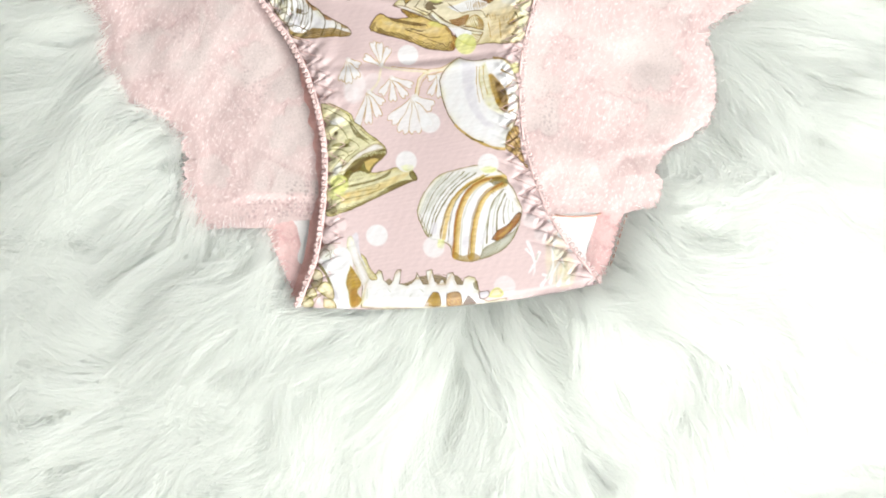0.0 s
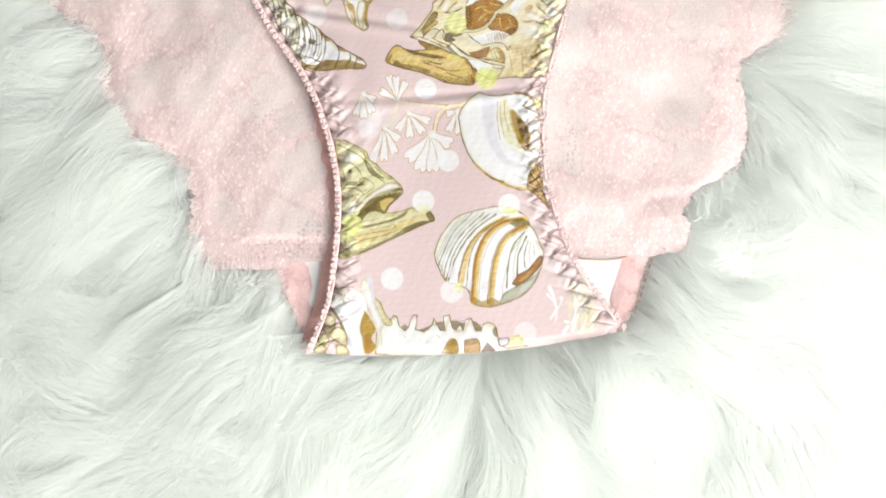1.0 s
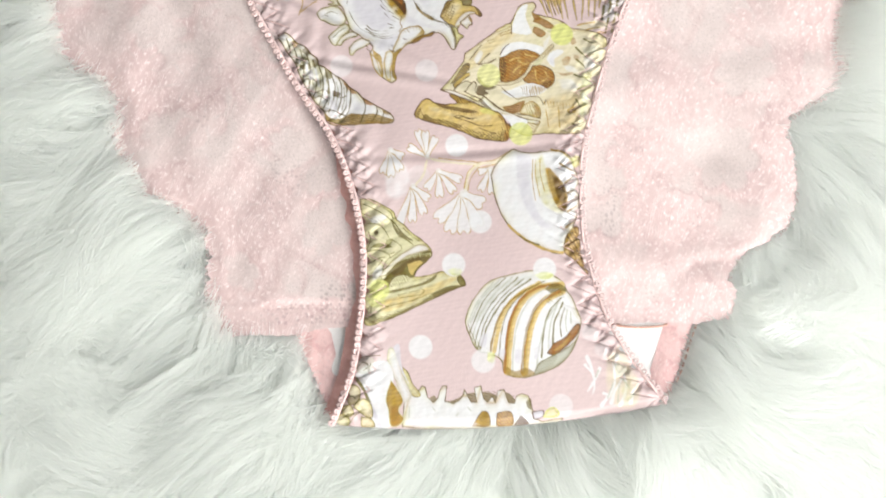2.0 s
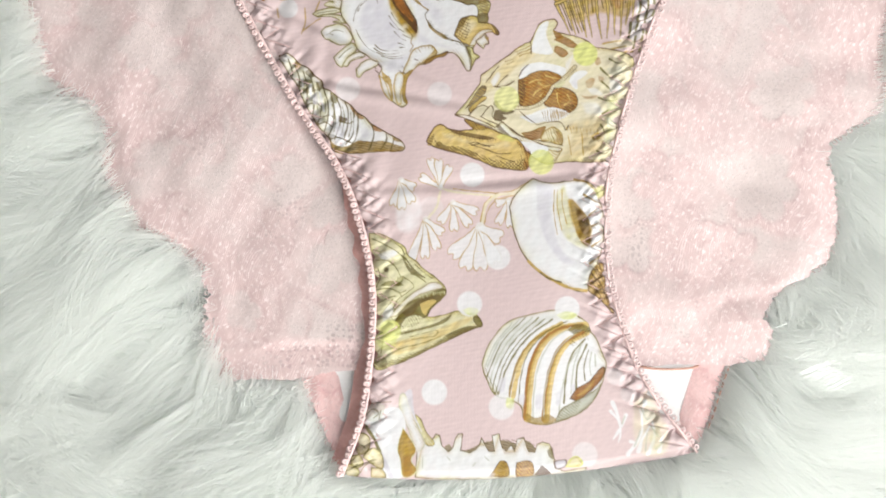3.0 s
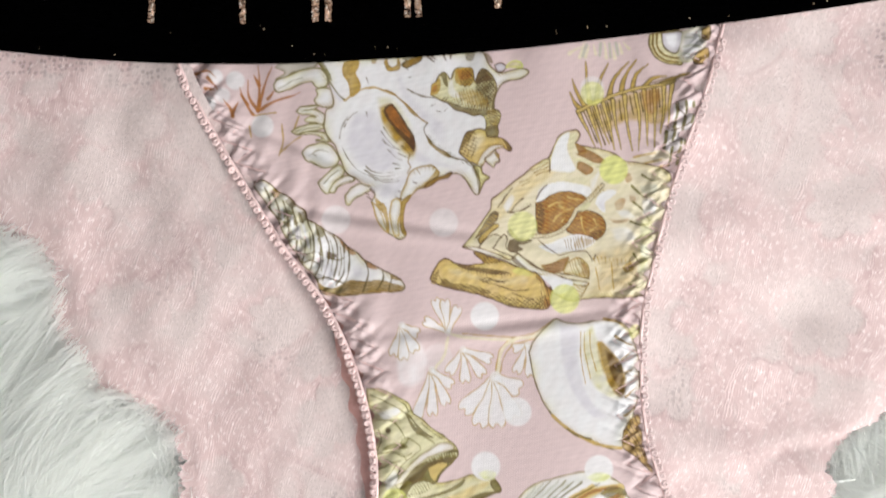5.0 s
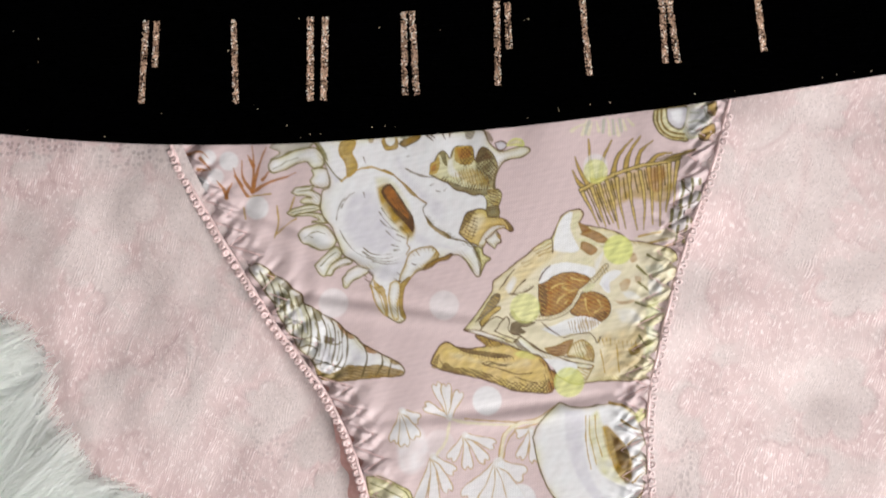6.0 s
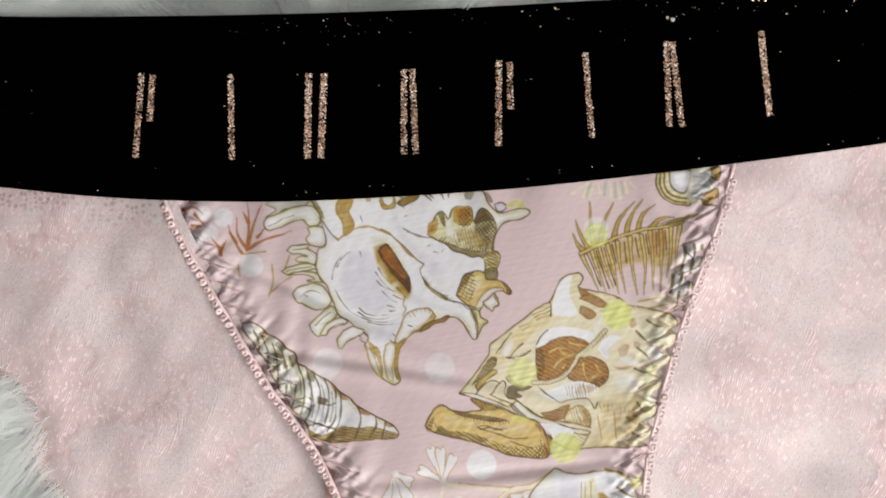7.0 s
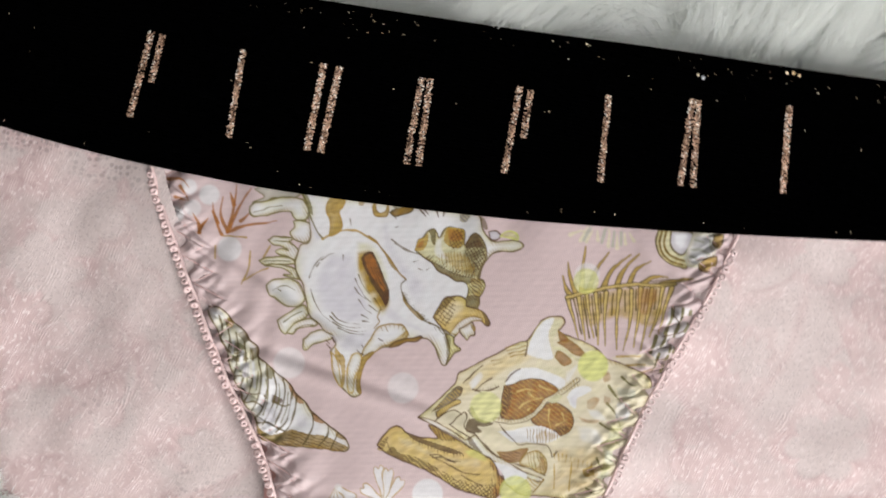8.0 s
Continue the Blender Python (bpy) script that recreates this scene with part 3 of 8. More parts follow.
class Ink:
    """Lays dyes on the points of a flat cloth, in millimetres."""

    def __init__(self, points):
        self.p = points
        self.c = np.tile(shade_of(*DYES["pink"]), (len(points), 1))

    def near(self, q, margin):
        lo, hi = q.min(0) - margin, q.max(0) + margin
        p = self.p
        return np.nonzero((p[:, 0] > lo[0]) & (p[:, 0] < hi[0]) & (p[:, 1] > lo[1]) & (p[:, 1] < hi[1]))[0]

    def lay(self, idx, dye, alpha):
        alpha = np.asarray(alpha, dtype=float)
        alpha = alpha[:, None] if alpha.ndim else alpha
        self.c[idx] = self.c[idx] * (1 - alpha) + shade_of(*DYES[dye]) * alpha

    def ring(self, q, sharp=False):
        q = np.array(q + q[:1], dtype=float)
        return q[:-1] if sharp or len(q) < 5 else curve(q, 8 * len(q))[:-1]

    def fill(self, dye, q, line="", width=0.3, alpha=1.0, sharp=False):
        r = self.ring(q, sharp)
        i = self.near(r, 0.5)
        i = i[inside(self.p[i, 0], self.p[i, 1], r)]
        mottle = 1 - 0.06 * (1 + waves(self.p[i, 0], self.p[i, 1], 90, 6, 1.5, 5)).clip(0, 2)
        self.lay(i, dye, alpha * mottle)
        if line:
            if dye in ("white", "cream", "straw", "bone"):
                self.engrave(i, r)
            elif len(i):
                d = self.depth(i, r)
                self.lay(i, "umber", 0.4 * np.exp(-d / 0.45))
            self.stroke(line, np.vstack([r, r[:1]]), width)

    def depth(self, i, r):
        """How far points within an outline lie from it."""
        p, best = self.p[i], np.full(len(i), 99.0)
        q = r[::2]
        for a, b in zip(q, np.roll(q, -1, 0)):
            d = b - a
            t = np.clip(((p - a) @ d) / (d @ d + 1e-9), 0, 1)
            best = np.minimum(best, np.hypot(p[:, 0] - a[0] - t * d[0], p[:, 1] - a[1] - t * d[1]))
        return best

    def engrave(self, i, r):
        """A warm wash and fine engraved lines along the inner side of an outline."""
        if not len(i):
            return
        d, (x, y) = self.depth(i, r), self.p[i].T
        self.lay(i, "gold", 0.55 * np.exp(-d / 0.4))
        self.lay(i, "citron", 0.35 * np.exp(-d / 1.0) * smooth_step(-0.6, 0.9, waves(self.p[i, 0], self.p[i, 1], 95, 6, 4, 12)))
        mid = r.mean(0)
        low = ((x - mid[0]) * 0.6 - (y - mid[1]) * 0.8) / (np.ptp(r, axis=0).max() + 1e-6)
        stripe = np.abs(((x * 0.8 + y * 0.6 + 0.1 * waves(x, y, 93, 5, 2, 5)) / 0.5) % 1 - 0.5) * 2
        reach = 1.3 * smooth_step(-0.35, 0.3, low) + 0.35
        self.lay(i, "ochre", 0.55 * smooth_step(0.55, 0.2, stripe) * smooth_step(reach, 0.2 * reach, d) * smooth_step(-0.9, 0.5, waves(x, y, 94, 6, 3, 9)))

    def fade(self, dye, q, axis):
        """A wash: full at the first end of the axis, none at the second."""
        r, (a, b) = self.ring(q), np.array(axis, dtype=float)
        i = self.near(r, 0.5)
        i = i[inside(self.p[i, 0], self.p[i, 1], r)]
        t = ((self.p[i] - a) @ (b - a)) / ((b - a) @ (b - a))
        soft = smooth_step(0.0, 0.9, self.depth(i, r)) if np.ptp(r, axis=0).max() > 3 else 1.0
        self.lay(i, dye, 0.95 * soft * smooth_step(1.0, 0.0, t + 0.08 * waves(self.p[i, 0], self.p[i, 1], 91, 6, 1, 4)))

    def stroke(self, dye, path, width, taper=False, soft=0.1, alpha=0.9):
        i = self.near(path, width + soft + 0.3)
        p, best = self.p[i], np.full(len(i), 9.0)
        n = len(path) - 1
        # the nib presses unevenly and its hand is not quite steady
        nib = 0.07 * waves(p[:, 0], p[:, 1], 89, 5, 1.6, 5)
        p = p + 0.045 * np.stack([waves(p[:, 0], p[:, 1], 87, 5, 1.2, 4), waves(p[:, 0], p[:, 1], 88, 5, 1.2, 4)], axis=1)
        for k in range(n):
            a, d = path[k], path[k + 1] - path[k]
            t = np.clip(((p - a) @ d) / (d @ d + 1e-9), 0, 1)
            w = (width * (1 - 0.75 * (k + t) / n) if taper else 0.8 * width) + nib
            best = np.minimum(best, np.hypot(p[:, 0] - a[0] - t * d[0], p[:, 1] - a[1] - t * d[1]) - w / 2)
        self.lay(i, dye, alpha * smooth_step(soft, -soft, best))

    def line(self, dye, q, width, taper=False):
        self.stroke(dye, curve(q, 5 * len(q)), max(width, 0.26), taper)

    def blot(self, dye, q, soft, alpha):
        """A wash with soft edges."""
        r = self.ring(q)
        i = self.near(r, 0.5)
        i = i[inside(self.p[i, 0], self.p[i, 1], r)]
        if len(i):
            uneven = 0.85 + 0.2 * waves(self.p[i, 0], self.p[i, 1], 99, 6, 1.2, 4)
            self.lay(i, dye, (alpha * uneven * smooth_step(-0.05, 0.65 * soft, self.depth(i, r))).clip(0, 1))

    def ticks(self, dye, q, size, pitch, angle, width):
        """Short engraved strokes along a line, at an angle to it."""
        q = np.array(q, dtype=float)
        run = np.linalg.norm(np.diff(q, axis=0), axis=1).sum()
        path = curve(q, max(3, int(run / pitch)))
        way = np.gradient(path, axis=0)
        turn = np.arctan2(way[:, 1], way[:, 0]) + radians(angle)
        for k, (p, a) in enumerate(zip(path, turn)):
            far = size * (0.75 + 0.35 * math.sin(k * 2.3))
            self.stroke(dye, np.array([p, p + far * np.array([math.cos(a), math.sin(a)])]), width, True)

    def hatch(self, dye, q, angle, pitch, width):
        r = self.ring(q)
        i = self.near(r, 0.5)
        i = i[inside(self.p[i, 0], self.p[i, 1], r)]
        a = radians(angle)
        s = self.p[i, 0] * math.cos(a) + self.p[i, 1] * math.sin(a) + 0.12 * waves(self.p[i, 0], self.p[i, 1], 92, 5, 2, 6)
        self.lay(i, dye, 0.8 * smooth_step(width / pitch, 0.4 * width / pitch, np.abs((s / pitch) % 1 - 0.5) * 2))

    def disc(self, dye, x, y, radius, alpha):
        i = self.near(np.array([[x, y]]), radius + 0.5)
        d = np.hypot(self.p[i, 0] - x, self.p[i, 1] - y)
        self.lay(i, dye, alpha * smooth_step(radius + 0.25, radius - 0.25, d))

    def grain(self):
        """The grain of the printing: small uneven pools of dye, and fine lines in the darker tones."""
        x, y = self.p.T
        tone = self.c[:, 1] / shade_of(*DYES["pink"])[1]
        warm = smooth_step(1.15, 1.8, self.c[:, 1] / (self.c[:, 2] + 1e-6))
        line = np.abs(((x * 0.5 - y * 0.86 + 0.5 * waves(x, y, 96, 6, 4, 12)) / 0.62) % 1 - 0.5) * 2
        self.c *= (1 - 0.14 * warm * smooth_step(0.5, 0.1, line) * smooth_step(-0.5, 0.7, waves(x, y, 97, 7, 3, 9)))[:, None]
        self.c *= (1 + (0.03 + 0.09 * warm) * waves(x, y, 98, 9, 0.9, 3.0))[:, None]
        self.c *= (1 + 0.05 * warm * smooth_step(1.0, 0.5, tone))[:, None] ** np.array([-1.0, 0.0, -2.0])
        return self.c.clip(0.004, 0.9)

    def fan(self, x, y, tips, size):
        """A coral frond: white petals with notched ends and thin ochre rims, out from a centre."""
        petals = []
        for tx, ty in tips:
            far = math.hypot(tx - x, ty - y) + 1e-6
            dx, dy = (tx - x) / far, (ty - y) / far
            shape = []
            for along_it, across in ((0.0, 0.4), (0.4, 0.52), (0.72, 0.85), (0.95, 0.95), (1.07, 0.5), (0.98, 0.0)):
                shape.append((along_it * far, across * size))
            outline = shape + [(q, -w) for q, w in shape[-2::-1]]
            petals.append([(x + dx * q - dy * w, y + dy * q + dx * w) for q, w in outline])
        for petal in petals:
            self.fill("white", petal, alpha=0.85)
            r = self.ring(petal)
            self.stroke("gold", np.vstack([r, r[:1]]), 0.3, alpha=0.7)
        self.disc("white", x, y, size * 0.6, 0.7)


def print_coral_sprigs(ink):
    """Orange coral twigs by the waistband."""
    ink.disc('white', -50.9, 50.7, 1.94, 0.75)
    ink.disc('white', -54.9, 51.6, 1.48, 0.7)
    ink.disc('white', -56.7, 46, 1.71, 0.8)
    ink.disc('white', -53.6, 47.7, 1.60, 0.6)
    ink.disc('white', -45.5, 41, 2.39, 0.75)
    for stroke in ([(-46.4, 44.2), (-48.2, 47.3), (-48.3, 50.7)],
                   [(-46.4, 44.2), (-45.9, 49), (-46.1, 53.7)],
                   [(-46, 45.3), (-44.7, 49.8), (-43.1, 53.4)],
                   [(-46.4, 44.2), (-42.5, 46.2), (-39.1, 47.1), (-37.3, 47.9)],
                   [(-47.4, 43.5), (-49.3, 46.8), (-50, 49.3)],
                   [(-48.4, 45.6), (-49.9, 47.7)],
                   [(-44.2, 46.7), (-42.7, 48.3)],
                   [(-45.9, 49.5), (-47, 51.8)]):
        ink.line('rust', stroke, 0.8, taper=True)
    for stroke in ([(-51.5, 43.2), (-52.3, 45.2), (-53.4, 46.8)],
                   [(-51.7, 43.2), (-50.9, 45.6)],
                   [(-51.4, 44.5), (-50.5, 46.2)],
                   [(-56.6, 51.4), (-55.7, 50.3), (-54.7, 48.9)],
                   [(-59.4, 52.4), (-56.6, 52.8), (-54.9, 51.4)],
                   [(-57.2, 49.2), (-55.2, 48.9)]):
        ink.line('rust', stroke, 0.75, taper=True)
    for stroke in ([(-42.1, 34.6), (-41.2, 38.1), (-41.4, 41.2)],
                   [(-41.9, 35.3), (-39.3, 37.5), (-37.5, 38.6)],
                   [(-38.7, 40.3), (-37.8, 42.9)],
                   [(-48.3, 41.1), (-47.9, 38.8)],
                   [(-47.1, 43.3), (-42.6, 43.8)]):
        ink.line('gold', stroke, 0.35)
    ink.fade('rust', [(-56.9, 52.3), (-55.8, 51.4), (-54.7, 48.9), (-56.1, 50)], [(-56.9, 52.3), (-53.3, 46.8)])


def print_murex(ink):
    """Large spiny white shell with a brown mouth."""
    ink.fill('sage', [(-42.5, 53.2),(-41.1, 54),(-37.5, 54.1),(-34.7, 54.4),(-33.5, 53.8),(-35, 52.5),(-36.8, 52.2),(-38.7, 52.1),(-40, 51),(-41.7, 50.4),(-42.3, 50.6),(-40.4, 52.1)], line='moss', width=0.3, alpha=0.8)
    for lobe in ([(-42.8, 49.7),(-42, 50.6),(-40.5, 51),(-38.7, 51.8),(-37, 52.5),(-34.7, 52.8),(-33, 52.7),(-32, 51.7),(-31.4, 50.1),(-31.9, 48.9),(-33.5, 48.6),(-34.3, 49.2),(-35, 50),(-37.1, 49.6),(-38.9, 48.8),(-40.6, 48.2),(-42, 48),(-42.7, 48.7)],
                 [(-34.1, 48.3),(-32.6, 48.7),(-30.9, 48.2),(-30.1, 46.6),(-30.6, 45),(-32, 44.5),(-33.6, 45),(-34.4, 46.1),(-33.7, 47.2)],
                 [(-38.3, 43.9),(-37.3, 44.8),(-35, 45),(-33.5, 45),(-34.3, 44.2),(-33.2, 43.7),(-32.3, 42.8),(-32.8, 41),(-34.2, 41.4),(-35.7, 41.5),(-36.6, 42),(-35.5, 42.7),(-34.2, 42.6),(-35.6, 43.1),(-37.3, 43.2)],
                 [(-39.5, 39.7),(-38, 40.5),(-35.7, 41.1),(-33.4, 41.1),(-32.5, 40.3),(-33.8, 39.9),(-35.7, 39.6),(-38.1, 39.1)],
                 [(-38.2, 39),(-36.3, 39.5),(-33.5, 39.5),(-31.8, 38.8),(-30.9, 37.5),(-32.4, 37.4),(-34.4, 37.7),(-32.9, 38.1),(-34.6, 38.9)],
                 [(-37.3, 35.3),(-36.4, 36.3),(-34.7, 36.9),(-33, 37.2),(-31.3, 36.6),(-30.2, 35.2),(-29.6, 33.7),(-30.6, 32.2),(-32.6, 31.9),(-34.3, 32.5),(-35.4, 33.2),(-36.3, 33.4),(-37, 34.5)],
                 [(-34.2, 28.8),(-32.6, 30.3),(-30.9, 31.8),(-29.5, 32.5),(-28.5, 31),(-29.3, 29.9),(-31, 28.5),(-32, 26.5),(-33.3, 27.2)],
                 [(-32, 26.7),(-31.2, 28.3),(-29.6, 29.6),(-27.7, 30.2),(-26.4, 29.3),(-28.1, 28.5),(-29.9, 27.9),(-30.8, 26.7)],
                 [(-28.6, 25.9),(-27.1, 27.6),(-25, 28.4),(-22.8, 27.7),(-24, 26.5),(-26.3, 25.5),(-27.6, 24.1),(-28.4, 24.2)]):
        ink.fill('white', lobe, line='moss', width=0.36)
    for stroke in ([(-41.9, 48.8),(-40.5, 49.4),(-38.8, 50.3),(-36.8, 50.9)], [(-37.3, 43.9),(-35, 44.2),(-33.6, 44.2)], [(-38.4, 39.7),(-35.7, 40.3),(-33.5, 40.5)], [(-35.3, 35.1),(-33.6, 35.7),(-31.7, 35.2)], [(-32.9, 28.6),(-31.4, 30.2),(-29.7, 31.3)], [(-30.4, 27.6),(-28.9, 28.7),(-27.3, 29.1)], [(-36, 34.4),(-35.3, 34.9),(-34.4, 34.6)]):
        ink.line('moss', stroke, 0.26)
    ink.fill('white', [(-33.7, 54.5),(-31.8, 51.7),(-31.1, 48.9),(-30.4, 46.3),(-30.7, 44.6),(-32, 44),(-32.3, 42.3),(-32.6, 40.6),(-32.2, 39.1),(-31.4, 37.7),(-30.4, 36.5),(-29.6, 34.5),(-28.8, 32.1),(-27.9, 30.5),(-26.1, 29.5),(-24.8, 28.3),(-23, 27.5),(-22.3, 26),(-23, 24.6),(-22.6, 23.5),(-22.1, 21.4),(-21, 19.3),(-19.9, 18.2),(-18.5, 17.1),(-17.2, 16.6),(-16, 17.3),(-16.5, 19.5),(-16.7, 21.8),(-15.9, 24),(-14.7, 25.7),(-13.2, 26.8),(-11.8, 27.4),(-10.7, 28.4),(-8.6, 29.2),(-6.3, 29.9),(-4.8, 29.9),(-3.3, 28.8),(-2.2, 27),(-1.3, 25.6),(-0.5, 25.5),(-0.1, 26.6),(0.2, 28.1),(-0.3, 29.8),(0.7, 32.1),(3.6, 35.4),(3.7, 38.9),(3.1, 43.5),(3.9, 46.9),(5.1, 48.5),(6.5, 49.1),(8.2, 49.3),(10, 50),(10.6, 50.9),(9.6, 51.6),(7.5, 51.3),(4.7, 50.7),(3.2, 51.5),(2.1, 52.9),(0.8, 55.3),(-4.9, 55.1),(-16.4, 54.6),(-25.5, 54.4)], line='olive', width=0.34)
    ink.blot('lilac', [(-33.3, 53.8),(-31.8, 52.4),(-30.5, 49.1),(-28.1, 46.3),(-29.3, 45.4),(-30.6, 47.1),(-31.6, 50.1)], 1.0, 0.95)
    ink.line('moss', [(-33.7, 54.2),(-32.4, 52.6),(-30.9, 49.6),(-29.4, 47.3),(-27.9, 45.8)], 0.4)
    ink.fill('moss', [(-33.7, 54.4),(-32.6, 54.2),(-31.1, 51.9),(-30.5, 50),(-31.6, 51)], alpha=0.8)
    ink.blot('lilac', [(-26.8, 43.3),(-23.6, 44.6),(-20.9, 43.8),(-19.2, 39.6),(-16.6, 35),(-17.2, 31.3),(-20.6, 30),(-24.7, 31.1),(-27.8, 33.9),(-28.6, 38.8)], 3.0, 0.9)
    ink.blot('lilac', [(-17.7, 50.4),(-15.8, 52.1),(-14.8, 48.6),(-11, 43.9),(-6.6, 40.3),(-7.9, 35.8),(-12.3, 40.5),(-16.1, 45.2)], 2.4, 0.7)
    ink.blot('lilac', [(-24.1, 27.8),(-18.4, 29.3),(-14.9, 30.3),(-15.9, 27.5),(-18.5, 24.7),(-21.5, 25.3)], 1.6, 0.8)
    ink.blot('lilac', [(-14, 36),(-10.2, 33.6),(-5.7, 31.7),(-2.4, 28.8),(-5.7, 30.6),(-11.4, 31.9),(-14.3, 33.2)], 1.4, 0.7)
    # the golden wash and the mouth
    ink.blot('straw', [(-21.8, 46.8),(-17.8, 46.4),(-14.5, 41.8),(-13, 36),(-13.9, 32.6),(-17.1, 34.3),(-20.5, 39.7)], 2.0, 0.75)
    ink.blot('gold', [(-21.3, 44.5),(-20.5, 40.8),(-17.9, 36.6),(-14.6, 33.3),(-12.9, 36),(-16.1, 41.8),(-18.3, 45.5)], 1.4, 0.95)
    ink.blot('ochre', [(-20.4, 43.8),(-19.2, 40.1),(-16.5, 36.8),(-14.1, 34.2),(-13.3, 36.5),(-16.1, 41.3),(-18.5, 44.9)], 0.9, 0.85)
    ink.fill('umber', [(-20.1, 43.3),(-19.5, 44.4),(-18.3, 45),(-17.4, 44.1),(-16.3, 42.5),(-15, 40.2),(-13.8, 38.3),(-13.5, 36.9),(-13.8, 34.9),(-14.6, 35.8),(-15.6, 37),(-16.9, 38.4),(-18, 40),(-19.1, 41.4)])
    ink.blot('rust', [(-19.7, 43.7),(-18.5, 44.6),(-17.4, 43.7),(-15.7, 40.9),(-14.4, 38.5),(-14.9, 37.6),(-16.9, 39.5),(-18.6, 41.4)], 0.5, 0.85)
    ink.hatch('umber', [(-18.4, 42.1),(-16.3, 42),(-13.7, 37.7),(-13.8, 35.1),(-15.6, 37)], 35, 0.5, 0.2)
    for stroke in ([(-20.1, 40.1),(-18.8, 38.2),(-17.4, 36.8)], [(-20.6, 39.2),(-19.5, 37.6),(-18.1, 36.1),(-16.8, 35.2)], [(-20.4, 37.6),(-19.3, 36.4),(-17.9, 35.7)], [(-19.3, 35.3),(-17.8, 33.8),(-16.4, 33.1)], [(-18, 40),(-16.7, 38.2),(-15.4, 37)], [(-16.3, 36.1),(-15.2, 34.9),(-14.6, 34)], [(-17.1, 34.5),(-15.7, 33.8),(-14.8, 33.5)]):
        ink.line('olive', stroke, 0.26, taper=True)
    for stroke in ([(-29.3, 37.9),(-29, 39.9),(-28.2, 41.5),(-27.3, 42.6)], [(-27.6, 41.7),(-26.6, 42.8),(-25.4, 43.5)], [(-28.3, 40.4),(-27.8, 41.3)], [(-23.6, 43.4),(-23.4, 42.3)], [(-28.7, 35.8),(-27.8, 33.9),(-26.1, 31.6),(-24.1, 30.2)],
                   [(-24, 32),(-22.7, 31),(-20.8, 30.5),(-18.3, 30.7)], [(-24.3, 31.2),(-22.5, 30.1),(-20, 29.7),(-17.2, 30.2)], [(-23.6, 30.1),(-21.3, 29.3),(-18.8, 29.1),(-17, 29.5)], [(-22.3, 29.2),(-19.8, 28.6),(-17.2, 28.8)], [(-18.3, 32.5),(-16.9, 32)], [(-17.8, 31.3),(-16.5, 31.3)]):
        ink.line('olive', stroke, 0.25, taper=True)
    # the upper lip and its crest
    ink.line('gold', [(-28.1, 45.8),(-26.2, 47.2),(-24.1, 48.2),(-21.6, 48.4),(-19.4, 47.6),(-17.6, 46.9)], 0.5)
    ink.line('ochre', [(-19.3, 47.8),(-17.6, 46.9),(-15.8, 45.2),(-14.2, 43.7),(-12.7, 42.1),(-10.9, 40.7)], 0.45)
    ink.fill('ochre', [(-16.2, 45.7),(-14.9, 44.7),(-13.6, 43.3),(-12.5, 42.1),(-13.4, 42.2),(-14.7, 43.4)], alpha=0.85)
    ink.line('olive', [(-10.9, 40.7),(-11.6, 39.4),(-11, 37.7),(-10.3, 36.6)], 0.26)
    ink.fill('ochre', [(-11, 38),(-10.1, 36.8),(-8.8, 35.4),(-7.2, 34.7),(-6.1, 33.7),(-6.6, 33.3),(-7.9, 34),(-9.7, 35.4),(-10.8, 36.6)], alpha=0.85)
    ink.ticks('olive', [(-11, 38),(-9.2, 35.9),(-7.2, 34.4),(-5, 33)], 0.7, 0.45, 60, 0.2)
    ink.line('olive', [(-11.2, 38.2),(-9.9, 36.3),(-7.9, 34.8),(-6.3, 33.5),(-4.7, 33)], 0.34)
    for stroke in ([(-14.9, 47.9),(-13, 47),(-10.7, 46.2),(-8.1, 45.9)], [(-14.1, 47.2),(-11.6, 46.2),(-9.1, 45.9)], [(-14.5, 50.3),(-13.8, 50.6)], [(-9.9, 44.3),(-8.9, 44.8)], [(-8.8, 43.2),(-7.9, 42.9)], [(-7.2, 43.1),(-6.5, 43.8)], [(-23.4, 50.5),(-23, 49.3)], [(-15.7, 53.4),(-14.6, 52)]):
        ink.line('olive', stroke, 0.24, taper=True)
    # ochre blots along the band
    ink.fill('tan', [(-27.8, 53.8),(-25.1, 54),(-25, 52.6),(-25.6, 51.5),(-25, 49.9),(-24.6, 48.7),(-25.3, 47.4),(-26.7, 46.7),(-26.9, 48.3),(-27.3, 49.9),(-28.1, 51.1),(-28.3, 52.5)], line='gold', width=0.3)
    ink.blot('ochre', [(-27.6, 53.4),(-26, 53.3),(-26.3, 50.8),(-27.5, 51.3)], 0.6, 0.5)
    ink.fill('tan', [(-19.6, 53.6),(-19.1, 54.2),(-18.7, 53.1),(-17.8, 52.6),(-16.9, 53.2),(-16.8, 54.4),(-16.4, 53.5),(-16.7, 52.1),(-18.8, 51.9)], line='ochre', width=0.28)
    ink.fill('ochre', [(-22.3, 54.3),(-21.2, 54.3),(-21.4, 53.4),(-22.1, 53.4)], alpha=0.7)
    ink.fill('ochre', [(-16, 53),(-14.6, 54.1),(-12, 54.7),(-11.8, 54),(-13.5, 52.9),(-15.1, 52.5)], line='olive', width=0.3)
    ink.fill('sage', [(-15.7, 54.3),(-13.6, 54.7),(-14.6, 53.9)], line='olive', width=0.24)
    for stroke in ([(-10.4, 54.6),(-9.1, 53.4)], [(-9.8, 54.8),(-8.6, 53.9)], [(-7.2, 55),(-6.6, 53.6)], [(-5.6, 55.2),(-5.7, 54)]):
        ink.line('umber', stroke, 0.5, taper=True)
